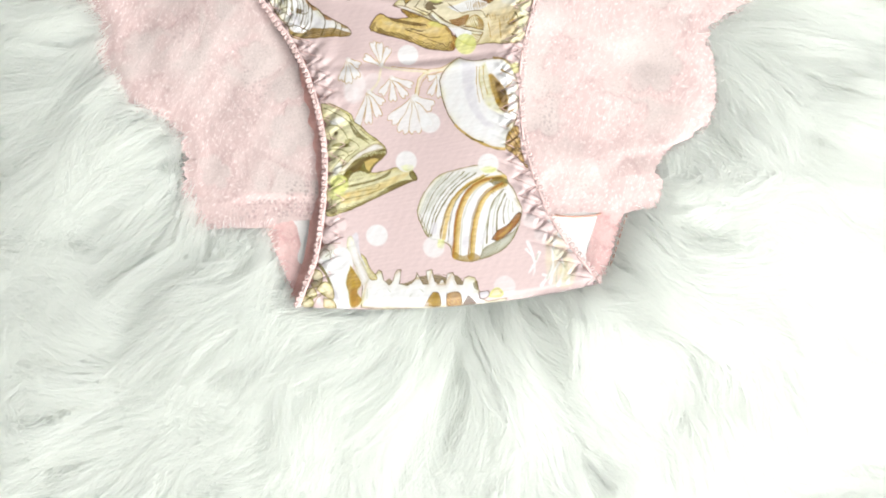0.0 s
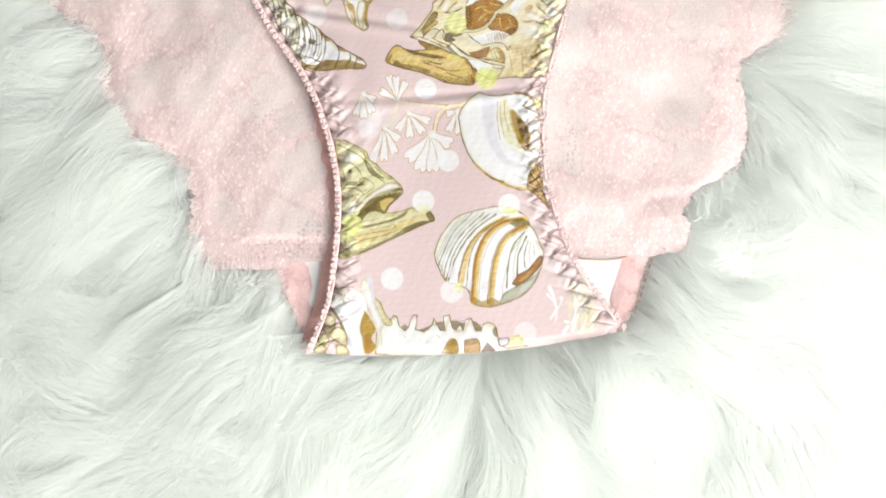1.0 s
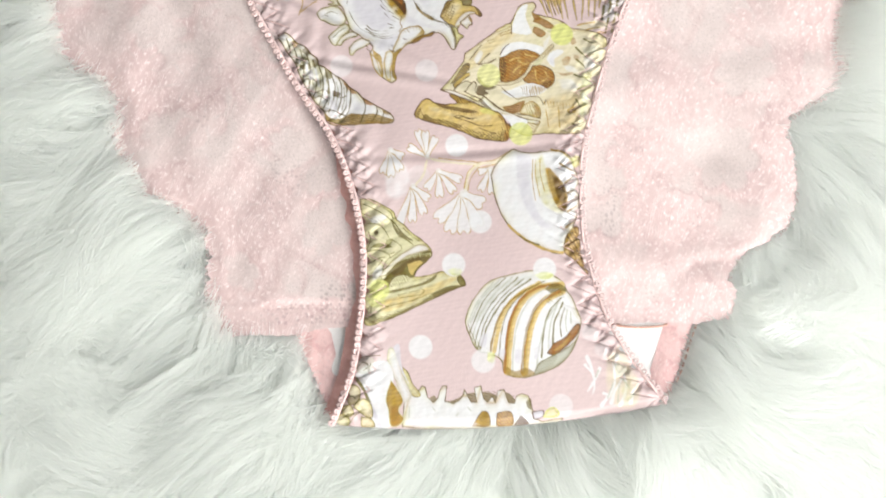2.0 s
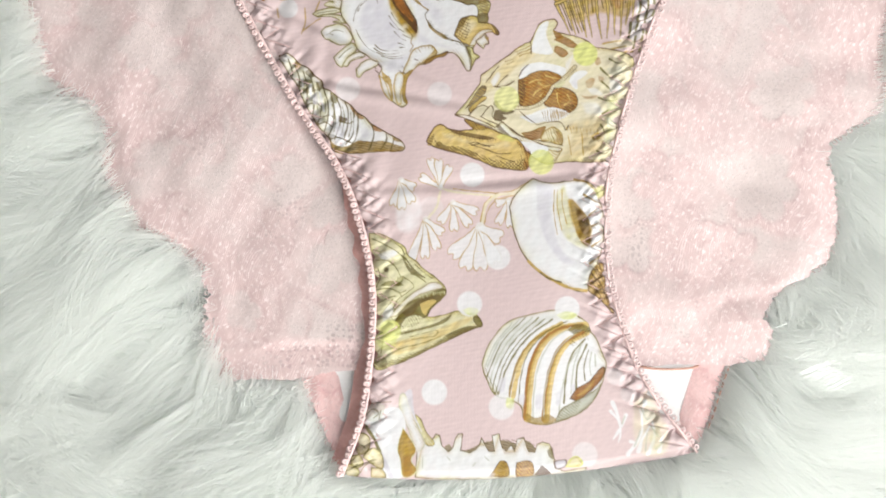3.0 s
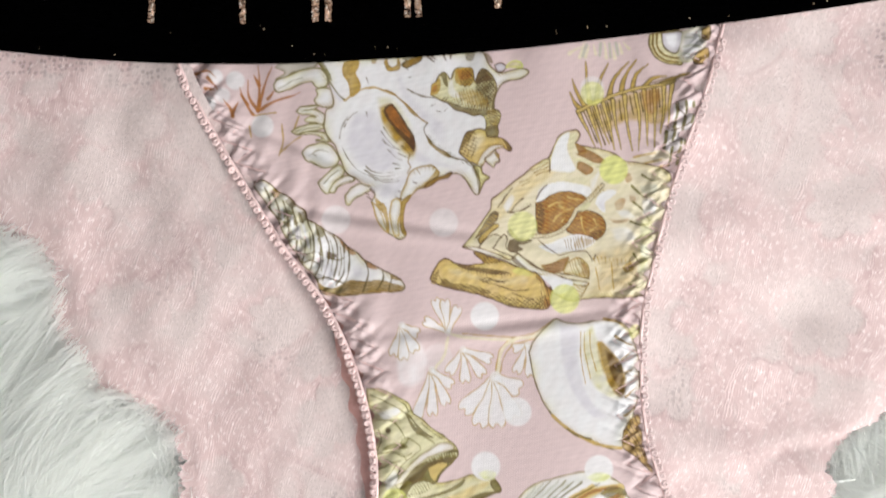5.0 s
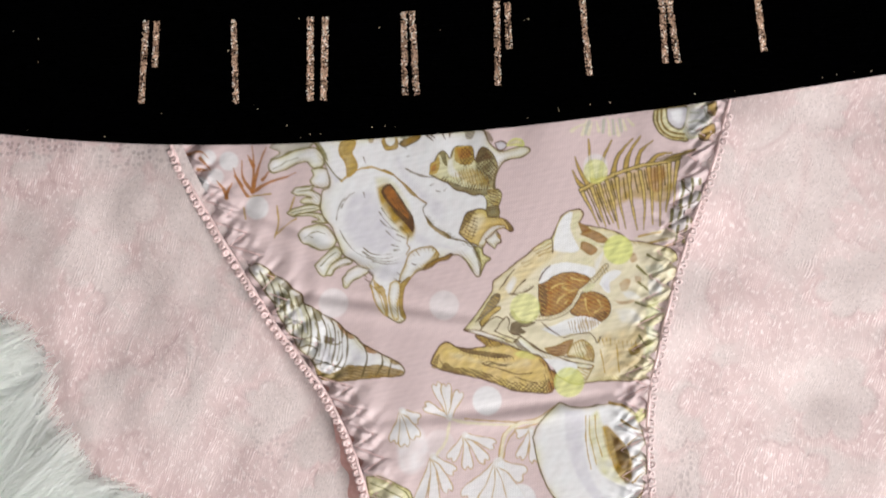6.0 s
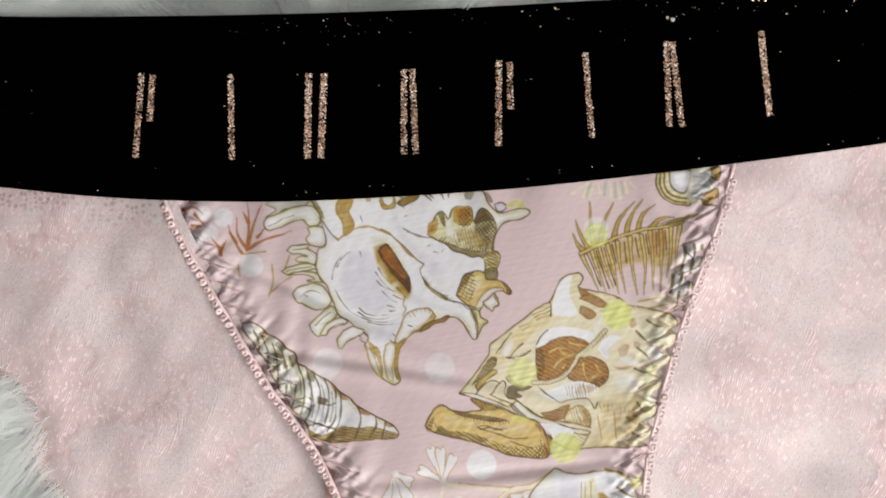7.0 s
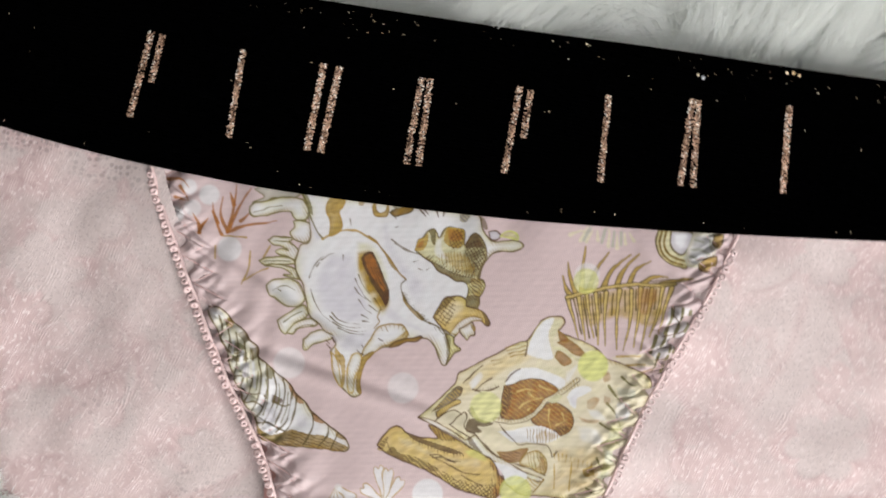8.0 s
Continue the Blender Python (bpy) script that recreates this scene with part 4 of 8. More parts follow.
    ink.fill('umber', [(-2.7, 55.1),(-0.6, 55.2),(-1.1, 53.6),(-2.3, 53.6)], alpha=0.75)
    ink.hatch('straw', [(-2.7, 55.1),(-0.6, 55.2),(-1.1, 53.6),(-2.3, 53.6)], 50, 0.6, 0.22)
    ink.fill('olive', [(1.3, 54.9),(2.3, 54.7),(3.2, 53),(2.5, 52.8),(1.6, 53.8)], alpha=0.75)
    ink.fill('lilac', [(3.4, 52.4),(4.8, 52.8),(5.9, 52),(5.4, 51.2),(4.1, 51)], line='umber', width=0.34)
    ink.fill('cream', [(5.9, 51.8),(6.4, 52.7),(7.5, 53.2),(8.9, 52.9),(9.3, 51.9),(7.3, 51.9)], line='citron', width=0.34)
    # the hollow chambers
    ink.fill('straw', [(-10.1, 46.6),(-9.8, 48.5),(-8.8, 49.3),(-8.1, 50.7),(-7.1, 51.3),(-6.3, 50.6),(-5.7, 49.7),(-4.7, 51.9),(-2.2, 52.1),(-1.1, 51.6),(-0.7, 49.1),(0.3, 51.4),(1.4, 51.6),(2.7, 50.6),(3.5, 49.2),(3.8, 47.4),(3.1, 45.2),(2.8, 43.2),(3.8, 43),(4.5, 42),(4.2, 40.7),(3.7, 39.6),(4, 38.2),(3.2, 37.4),(1.6, 37.5),(1.1, 38.5),(1.4, 40.1),(1.1, 41.5),(0.1, 42.1),(-1.4, 42),(-3.1, 42.8),(-4.4, 43.1),(-5.5, 43.7),(-6.4, 44.7),(-8.1, 45.4),(-9.2, 46.1)], line='olive', width=0.32)
    ink.blot('white', [(-6.3, 49.5),(-5.1, 50),(-4.8, 47.7),(-3, 45.9),(-5.3, 45.6),(-6.6, 47)], 1.0, 0.8)
    ink.fill('gold', [(-10.1, 46.6),(-9.8, 48.5),(-8.8, 49.3),(-8.1, 50.1),(-7.9, 48.4),(-8.6, 46.8)], alpha=0.9)
    ink.blot('rust', [(-10, 46.9),(-9.6, 48.2),(-8.6, 48.9),(-8.6, 47.3)], 0.5, 0.8)
    ink.fill('olive', [(-8.1, 50.7),(-7.1, 51.3),(-6.5, 50.4),(-6.4, 48.1),(-7.2, 48.8),(-7.6, 50)], alpha=0.85)
    ink.fill('gold', [(-4.7, 51.9),(-2.2, 52.1),(-1.1, 51.6),(-1, 49.3),(-2, 48.2),(-3.8, 48.5),(-4.8, 49.4)], alpha=0.95)
    ink.blot('rust', [(-4.6, 51.7),(-2.5, 51.9),(-1.4, 51.4),(-1.5, 49.8),(-3.8, 49.4)], 0.6, 0.8)
    ink.hatch('umber', [(-3.3, 51.9),(-1.1, 51.6),(-1, 49.1),(-2, 48),(-3.8, 48.5)], 40, 0.62, 0.22)
    ink.hatch('umber', [(-3.3, 51.9),(-1.1, 51.6),(-1, 49.1),(-2, 48),(-3.8, 48.5)], -50, 0.62, 0.2)
    ink.blot('olive', [(-0.7, 49.1),(0.3, 51.3),(1.8, 51.3),(3.5, 48.9),(3.7, 47.3),(3, 45.1),(2.7, 43.3),(0.4, 43.1),(-0.9, 45.9)], 0.9, 0.7)
    ink.fill('umber', [(-0.8, 49.1),(0.3, 51.4),(1.6, 51.5),(2.7, 50.6),(3.2, 49.4),(1.2, 49),(-0.1, 48.6)], alpha=0.8)
    ink.hatch('umber', [(-0.8, 49.1),(1.5, 50.4),(3.5, 49.2),(3.7, 47.3),(3, 45.1),(1.6, 44.4),(0, 46.8)], 38, 0.6, 0.26)
    ink.hatch('umber', [(-0.8, 49.1),(1.5, 50.4),(3.5, 49.2),(3.7, 47.3),(3, 45.1),(1.6, 44.4),(0, 46.8)], -52, 0.6, 0.22)
    ink.blot('gold', [(-5.2, 46.9),(-1.8, 47.7),(0.5, 46.7),(2.2, 44.4),(0.4, 43.3),(-3, 44.6)], 1.2, 0.55)
    ink.hatch('ochre', [(-6.2, 46),(-1.8, 47.7),(1.6, 45.8),(2.2, 43.5),(-1.9, 43.6)], 15, 0.6, 0.22)
    ink.fill('umber', [(-7.1, 45.1),(-5.3, 44.7),(-3.5, 43.9),(-1.4, 43.4),(1.1, 43.1),(2.4, 43),(1.2, 41.7),(0.1, 42.1),(-1.4, 42),(-3.1, 42.6),(-4.4, 43.1),(-5.5, 43.7)], alpha=0.7)
    ink.ticks('umber', [(-7.6, 45.2),(-5.3, 44.4),(-3, 43.7),(-0.8, 43.1),(1.5, 43.1)], 1.5, 0.5, 75, 0.26)
    ink.blot('ochre', [(1.3, 43),(2.9, 43.2),(4, 42.3),(3.7, 39.6),(2.1, 40.1)], 0.6, 0.7)
    ink.hatch('umber', [(1.3, 42.6),(2.9, 43.2),(4.3, 42.1),(3.7, 39.3),(1.6, 38.9)], 55, 0.55, 0.24)
    ink.fill('umber', [(1.4, 39.4),(2.3, 39.8),(3.5, 39.6),(3.9, 38.2),(2.9, 37.4),(1.6, 37.6)], alpha=0.75)
    # the lower horn
    ink.fill('bone', [(-4.5, 34.3),(-3.7, 36.6),(-2.7, 38.4),(-1.6, 38.9),(0, 39.2),(1.2, 38.7),(1.6, 37.5),(3.2, 37.4),(4.8, 37),(5.9, 36.1),(6.6, 34.9),(6.3, 34.3),(5.5, 34.6),(4.7, 35.2),(3.3, 35.5),(2.2, 35.1),(1, 34),(0.4, 32.7),(-0.4, 31.7),(-1.6, 32.2),(-2.7, 32.7)], line='umber', width=0.36)
    ink.blot('cream', [(-3.1, 35.7),(-1.8, 37.9),(0.2, 38.5),(1.3, 37.1),(-0.4, 34.4),(-2.2, 33.3)], 1.2, 0.6)
    ink.hatch('umber', [(-4.5, 34.3),(-3.7, 36.6),(-2.7, 38.4),(-1.1, 38.8),(-0.5, 36.7),(-1.3, 33.5),(-2.7, 32.7)], 62, 0.7, 0.24)
    ink.hatch('umber', [(-4.2, 34.6),(-3.3, 36.8),(-1.4, 38.1),(-0.8, 36),(-1.8, 33.3)], -25, 0.9, 0.2)
    ink.fill('umber', [(-2.7, 38.4),(-1.6, 38.9),(-0.7, 39),(-1.4, 38.1),(-2.6, 36.6),(-3.8, 35),(-3.5, 36.6)], alpha=0.7)
    ink.fill('white', [(-0.7, 31.7),(-0, 33.3),(1, 34.6),(2.3, 35.5),(3.8, 35.8),(5.2, 35.4),(3.5, 34.9),(2.2, 34.1),(1.2, 32.9),(0.5, 31.8)], line='ochre', width=0.22)
    ink.fill('umber', [(4.5, 37),(5.9, 36.1),(6.6, 34.9),(6.3, 34.3),(5.6, 34.7),(5.4, 35.6)], alpha=0.75)
    ink.fill('white', [(0.9, 32.9),(2.1, 33.7),(3, 34.6),(3.7, 33.8),(4, 32.2),(3.2, 31.9),(2.7, 31),(2.1, 31.4),(1.3, 32.2)], line='umber', width=0.34)
    ink.fill('ochre', [(2.8, 34.3),(4, 33.8),(3.9, 32.9),(3.3, 33.2)], alpha=0.8)
    ink.fill('straw', [(-1.4, 31.7),(-0, 31.1),(0.4, 29.9),(1.8, 29),(0.8, 28.2),(0.1, 26.9),(-0.6, 25.6),(-0.2, 28),(-1, 29.9)], line='olive', width=0.34)
    ink.fill('olive', [(-1.4, 31.7),(-0.5, 30.8),(-0.2, 28.7),(-0.5, 25.7),(-0.9, 28.7),(-1.8, 30.8)], alpha=0.6)
    ink.hatch('olive', [(-4.3, 33),(-2.7, 32.7),(-1.3, 31.9),(-2.1, 31.3),(-3.6, 32)], 50, 0.55, 0.24)
    ink.line('olive', [(-5, 33.2),(-3.4, 32.7),(-2, 32),(-1.2, 30.8),(-0.3, 28.9)], 0.4)
    # the foot and its two spines
    ink.fill('white', [(-15.7, 28.1),(-15.3, 29.6),(-14.2, 31),(-12.3, 31.7),(-10.3, 31.8),(-9.2, 31),(-8.7, 30),(-9.9, 28.8),(-11.5, 27.9),(-13.2, 27.1),(-14.6, 25.7),(-15.8, 24),(-17, 23),(-16.9, 25.6)], line='ochre', width=0.38)
    ink.blot('gold', [(-12.7, 28),(-11.3, 28.8),(-9.4, 30.8),(-8.7, 30),(-9.9, 28.8),(-11.6, 27.8)], 0.5, 0.8)
    ink.ticks('ochre', [(-14.2, 30.8),(-12.3, 31.5),(-10.3, 31.5),(-9.2, 30.8)], 1.2, 0.7, -80, 0.2)
    ink.fill('ochre', [(-11.3, 28.1),(-9.9, 29),(-8.1, 29.6),(-6, 30.3),(-6.9, 29.1),(-8.8, 28.7),(-10.6, 27.5),(-12, 27.2)], line='umber', width=0.28)
    ink.line('ochre', [(-14.8, 34.2),(-15.1, 32.6),(-14.6, 31.7),(-15.4, 30.3)], 0.3)
    for stroke in ([(-14.2, 28.5),(-13.4, 28.2)], [(-17.3, 26.7),(-16.9, 26.3)], [(-18, 25.6),(-17.4, 25.1),(-16.7, 24.9)], [(-21.5, 24.6),(-21.1, 23.9)], [(-24.2, 26.5),(-23.5, 26)], [(-24, 25.8),(-23.1, 25.1)], [(-21.1, 23),(-20.7, 22.3)], [(-23.2, 27.2),(-22.6, 26.4)]):
        ink.line('umber', stroke, 0.34)
    ink.fill('gold', [(-22.4, 25.7),(-21.3, 24.6),(-20.2, 23.8),(-19.6, 21.3),(-19.4, 18.5),(-19.9, 18.1),(-20.3, 20.9),(-21.1, 22.7),(-22, 23.7)], alpha=0.85)
    ink.fill('white', [(-22.9, 24.4),(-22, 23.7),(-21.1, 22.3),(-20.4, 19.9),(-19.9, 18.1),(-21.2, 19.3),(-22.1, 21.1)], line='gold', width=0.28)
    ink.fill('white', [(-18.8, 24.5),(-17.8, 25.1),(-16.9, 24.2),(-17, 22.4),(-17.5, 20.1),(-17.4, 17.6),(-18.3, 17.4),(-18.9, 19),(-19.3, 21.7)], line='gold', width=0.28)
    ink.fill('tan', [(-16.7, 24.4),(-15.5, 25.5),(-14.8, 25.7),(-15.8, 23.9),(-16.4, 21.7),(-16.4, 19.4),(-15.9, 17.5),(-16.8, 18),(-17.1, 20.5)], line='ochre', width=0.28)


def print_fish_bones(ink):
    """Spiny fish skeleton in ochre lines."""
    ink.blot('tan', [(20.7, 42.7),(26.7, 44.8),(33.6, 46.8),(39.3, 47.5),(40.4, 43.4),(38, 38.9),(31.1, 39.7),(25.3, 37)], 1.6, 0.85)
    up = ([(21.4, 42.6),(20.1, 44.1),(19.1, 46.3)], [(22.3, 43.1),(20.8, 45.6),(19.6, 49)], [(23.3, 44),(22.7, 48.3),(22.6, 52.6)], [(24.6, 44.4),(25.4, 48.4),(27.3, 52.2)], [(27.4, 45.2),(28.4, 48.8),(31.7, 52.5)],
          [(29.9, 46),(30.8, 49.4),(33.3, 52.9)], [(32.2, 46.6),(33.2, 49.8),(35.7, 51.9)], [(34.8, 47.2),(36.6, 48.8),(39.6, 49.4)], [(38.4, 47.6),(41.1, 48.9),(44.3, 49.8)])
    for stroke in up:
        ink.line('olive', stroke, 1.3, taper=True)
    for stroke in up:
        ink.line('tan', stroke, 0.75, taper=True)
    down = ([(20.7, 42.2),(22.4, 38.7),(24.1, 34.8)], [(22.8, 42.8),(24, 39.1),(25.5, 34.7)], [(24.4, 43.3),(25.6, 39.3),(27.1, 35.4)], [(26, 43.9),(27.1, 39.9),(28.2, 34.2)], [(28.1, 44.4),(28.6, 39.4),(29.6, 34.1)],
            [(30.6, 45.3),(30.9, 40.1),(31.9, 33.8)], [(32.9, 45.7),(33.6, 40.2),(33.2, 33.8)], [(34.7, 46.3),(35.1, 41.3),(35.1, 34.9)], [(36.8, 46.7),(36.9, 41.2),(36.5, 34.4)], [(38.9, 47.1),(38.7, 42.1),(37.9, 37.3)], [(40.7, 47.5),(39.9, 43.2),(39.5, 38.2)])
    for stroke in down:
        ink.line('olive', stroke, 1.1, taper=True)
    for stroke in down:
        ink.line('bone', stroke, 0.55, taper=True)
    for stroke in ([(21.8, 42.4),(23.1, 39.4),(24.6, 35.7)], [(23.7, 42.8),(24.9, 39.1),(26.2, 35.2)], [(25.3, 43.4),(26.3, 40),(27.6, 35.8)], [(26.9, 44.1),(27.7, 40.4)], [(29.4, 44.4),(29.8, 40.3)], [(31.7, 45.3),(32.3, 41.4)], [(33.8, 45.9),(34.4, 42)], [(35.9, 46.3),(36, 41.9)], [(37.7, 46.7),(37.8, 42.8)]):
        ink.line('olive', stroke, 0.4)
    ink.blot('rust', [(33.6, 46.4),(37.7, 46.9),(38.1, 44.2),(36.9, 41.2),(34.6, 42)], 1.0, 0.45)
    ink.line('olive', [(20.6, 42.3),(23.2, 43.5),(26.7, 44.9),(30.2, 46.1),(33.6, 46.9),(37.6, 47.4),(41.2, 48.2)], 1.1)
    ink.line('bone', [(20.6, 42.3),(23.2, 43.5),(26.7, 44.9),(30.2, 46.1),(33.6, 46.9),(37.6, 47.4),(41.2, 48.2)], 0.6)
    ink.fill('olive', [(35.9, 47.9),(38.8, 48.9),(41.7, 49.3),(44.4, 49.8),(42.3, 48.6),(39.3, 47.5)], alpha=0.6)
    # what is gathered in by the elastic
    ink.fill('white', [(40.8, 43.2),(42.2, 44),(44.9, 43.9),(45.4, 42.1),(44.3, 37.6),(41.9, 34.2),(38.9, 33.2),(38.6, 36.6),(40.2, 38.8)], alpha=0.7)
    for stroke in ([(41.7, 43.6),(41.4, 41.1),(40.7, 38.4)], [(43.3, 43.8),(43.5, 41.7),(42.7, 38.8)], [(44.9, 43.5),(45.1, 41.6),(44.4, 39.4)], [(41.1, 38.1),(40.2, 35.9)], [(42.7, 38.1),(42, 35.1)], [(39.1, 37.7),(38.7, 34.3)], [(41.9, 34.2),(41.2, 30.8)], [(40.3, 34.3),(39.6, 30.8)], [(43.4, 37.1),(42.9, 35.1)]):
        ink.line('moss', stroke, 0.8)
    for stroke in ([(40.2, 37.7),(42.5, 38.5),(44.1, 39.4)], [(39.7, 35.2),(41.8, 36),(43.1, 36.7)], [(41.7, 42.2),(43.3, 40.8)], [(37.8, 32.5),(40.5, 33.1),(41.9, 33.7)]):
        ink.line('umber', stroke, 0.35)
    ink.fill('cream', [(30.9, 32),(35.5, 33.5),(39, 33.8),(39.6, 32),(35.4, 31)], alpha=0.8)
    for stroke in ([(32.1, 32.5),(36.7, 33.2)], [(33.4, 31),(37.8, 31.8)], [(35.4, 29.8),(39.6, 30.8)]):
        ink.line('gold', stroke, 0.4)


def print_cap_shell(ink):
    """Small ringed shell and pale coral at the top."""
    ink.fill('straw', [(36.2, 58.1),(36.1, 55.6),(37.2, 53.5),(39, 52.2),(41.3, 51.7),(43.1, 52.2),(43.3, 58.6)], line='olive', width=0.4)
    for stroke in ([(36.9, 58.1),(36.8, 55.6),(37.9, 53.7),(39.7, 52.5),(42, 52.2)], [(37.7, 58.1),(37.7, 55.6),(38.8, 53.9),(40.6, 53.2),(42.2, 53)]):
        ink.line('ochre', stroke, 0.6)
        ink.line('olive', stroke, 0.3)
    ink.fill('lilac', [(38.7, 58.3),(38.9, 55.8),(40.2, 54.4),(41.8, 54.1),(42.8, 55.9),(43.1, 58.6)], line='olive', width=0.36)
    ink.blot('white', [(39.4, 58),(39.8, 56),(41.4, 55.2),(42.3, 57),(42.1, 58.4)], 0.8, 0.9)
    ink.fill('white', [(43.3, 58.6),(46.5, 59.4),(47.8, 58.2),(47.3, 54.6),(45.2, 52.4),(43.1, 52.2),(42.5, 54.1)], line='sage', width=0.3)
    for stroke in ([(42.2, 53.6),(43.6, 54),(45, 53.5)], [(43.4, 55.4),(45, 55.6),(46.4, 55.1)], [(43.7, 57.4),(45.3, 57.2)], [(46.5, 57.8),(46.9, 56)]):
        ink.line('sage', stroke, 0.6)
    ink.fill('gold', [(45, 52.8),(46.4, 54.2),(48.2, 54.8),(48.4, 52.7),(47, 51.6),(45.6, 51.7)], line='umber', width=0.32, alpha=0.9)
    ink.fill('gold', [(46.9, 58.9),(48.6, 59.1),(48.5, 56.6),(47.3, 56.9)], line='olive', width=0.3, alpha=0.85)
    for stroke in ([(19.2, 54.4),(20.4, 55.2),(21.8, 55.6)], [(21.3, 53.6),(22, 55.6),(22.5, 56.8)], [(22.6, 53.6),(23.4, 56)], [(24.7, 54.2),(24.3, 56.2)], [(27, 53.4),(26.8, 55.9),(26.4, 57.1)], [(28.8, 53.4),(28.4, 55.9)], [(30.4, 54.4),(29.8, 56.5)], [(31.8, 55.3),(30.7, 56.7)]):
        ink.line('cream', stroke, 0.8, taper=True)
    for stroke in ([(21.9, 53.8),(22.9, 56.3)], [(25.6, 53.9),(25.9, 56.6)], [(27.9, 53.6),(27.7, 56.4)], [(29.5, 54),(29.1, 56.5)]):
        ink.line('sage', stroke, 0.7)


def print_horned_skull(ink):
    """Cream animal skull with brown sockets."""
    ink.fill('cream', [(-4.2, 14.6),(-2.8, 16.2),(-1, 18.4),(0.6, 20.6),(1.8, 22.3),(2.1, 24.3),(3.2, 25.1),(5, 26.5),(6.8, 27.9),(9.1, 29.5),(11.2, 31.2),(12.8, 32.2),(14.3, 32.8),(15, 34.2),(15.6, 35.6),(16.5, 37.1),(17.7, 38),(19.1, 38.3),(20.3, 38.4),(21, 37.4),(20.5, 36.3),(20, 35.7),(21.3, 35.1),(23.5, 34.7),(26.4, 34),(28.6, 33),(30.3, 31.7),(34.3, 31),(39.4, 29.1),(39.8, 24),(39.1, 19.4),(38.4, 13.7),(37.3, 8),(35.3, 4),(28.9, 3),(25.5, 3.2),(21.5, 3),(18.6, 2.6),(16.3, 3.5),(14.6, 4.7),(13.6, 7),(11.9, 8.6),(10.2, 9.1),(7.4, 10.3),(4, 12.3),(0.6, 13.3),(-1.9, 13.8)], line='umber', width=0.34)
    ink.blot('tan', [(22.3, 13.1),(32.7, 15),(33.7, 8.1),(30.1, 3.6),(20.9, 3.3),(23.4, 8.4)], 3.0, 0.45)
    ink.blot('bone', [(2, 22.3),(6.2, 26.8),(12.6, 31.1),(16, 29.3),(11.3, 26),(6.6, 21.6),(3.1, 19.4)], 2.0, 0.55)
    ink.blot('straw', [(15.3, 27.6),(20.5, 29.2),(23.9, 27.3),(21.6, 26.3)], 1.4, 0.5)
    ink.fill('white', [(14.6, 30.2),(14.9, 32.8),(15.7, 35.1),(16.6, 36.7),(17.8, 37.7),(18.8, 37.7),(18.2, 35),(18.8, 32.7),(19.9, 30.3),(18.8, 29.7),(16.5, 29.8)])
    ink.blot('straw', [(18.7, 37.7),(20.6, 38.1),(20.3, 36.3),(19.5, 33.8),(20.1, 31.5),(18.8, 32.7),(18.2, 35)], 0.8, 0.8)
    ink.fill('white', [(11.5, 24.4),(12.2, 26.2),(14.2, 27.3),(17.1, 27.7),(20.5, 27.1),(23, 26.2),(22.5, 24.6),(20.4, 25.1),(17.6, 25.7),(15.3, 25.3),(13.3, 24.3),(11.8, 23.4)])
    ink.blot('white', [(4.1, 22.8),(6.1, 25.5),(7.2, 24.3),(5.4, 21.4)], 1.0, 0.8)
    ink.blot('white', [(22.8, 28),(25.1, 29.9),(23.9, 26.2),(22.9, 25.9)], 0.8, 0.8)
    for bit in ([(20.1, 33.3),(21.8, 34.2),(24.1, 33.4),(26.1, 31.7),(24, 31.5),(22.3, 32.4)], [(20.2, 30.4),(20.6, 31.7),(22.3, 31.2),(23.6, 30),(22.2, 29)], [(20, 35.6),(21.4, 34.9),(22.3, 33.9),(20.7, 33.7)]):
        ink.fill('sienna', bit, line='ochre', width=0.24, alpha=0.85)
    ink.line('straw', [(19.9, 32.2),(21.8, 32.1),(23.6, 31),(25.4, 30.4)], 0.7)
    # the sockets
    for hollow, dark in (([(11.3, 23.3),(12.9, 23.9),(14.7, 25),(17, 25.6),(19.3, 25.5),(21.5, 24.6),(22.2, 23.4),(20.6, 22.5),(19.4, 21.4),(18.5, 19.8),(17.7, 18.5),(16.2, 17.6),(13.9, 17),(12.1, 16.9),(11.4, 18.6)], [(11.3, 23.3),(12.6, 23.7),(13.2, 21.4),(12.9, 18),(11.7, 17.3)]),
                         ([(19.1, 19.6),(20.3, 21.2),(22, 21.6),(24, 21),(25.4, 19.8),(26, 18.1),(25.3, 16.2),(23.3, 15.2),(21.3, 15.7),(19.2, 16.5),(17.7, 17.6)], [(22.7, 16.7),(25, 17.6),(25.2, 16.2),(23.3, 15.2),(21.7, 15.7)])):
        ink.fill('sienna', hollow, line='umber', width=0.26)
        ink.blot('umber', dark, 0.7, 0.6)
        ink.hatch('tan', hollow, 60, 0.75, 0.22)
        ink.hatch('umber', dark, 42, 0.55, 0.24)
    for stroke in ([(15, 19.5),(15.7, 20.4),(17.1, 21.3),(18.2, 21.7)], [(15.5, 20.4),(16.6, 20.8)], [(16.3, 22.7),(17.8, 21.9),(19.2, 22.1)], [(20.9, 20),(21.1, 18.1),(21.8, 16.7)], [(22.7, 17.2),(23.6, 17.8),(24.6, 18.7)], [(14, 22.5),(15.8, 23.4),(17.4, 23.1)], [(18.1, 24.4),(19.9, 23.9),(21.1, 23.7)], [(16.8, 19.4),(17.5, 20.3)], [(23.5, 19.7),(24.1, 18.5)]):
        ink.line('bone', stroke, 0.4, taper=True)
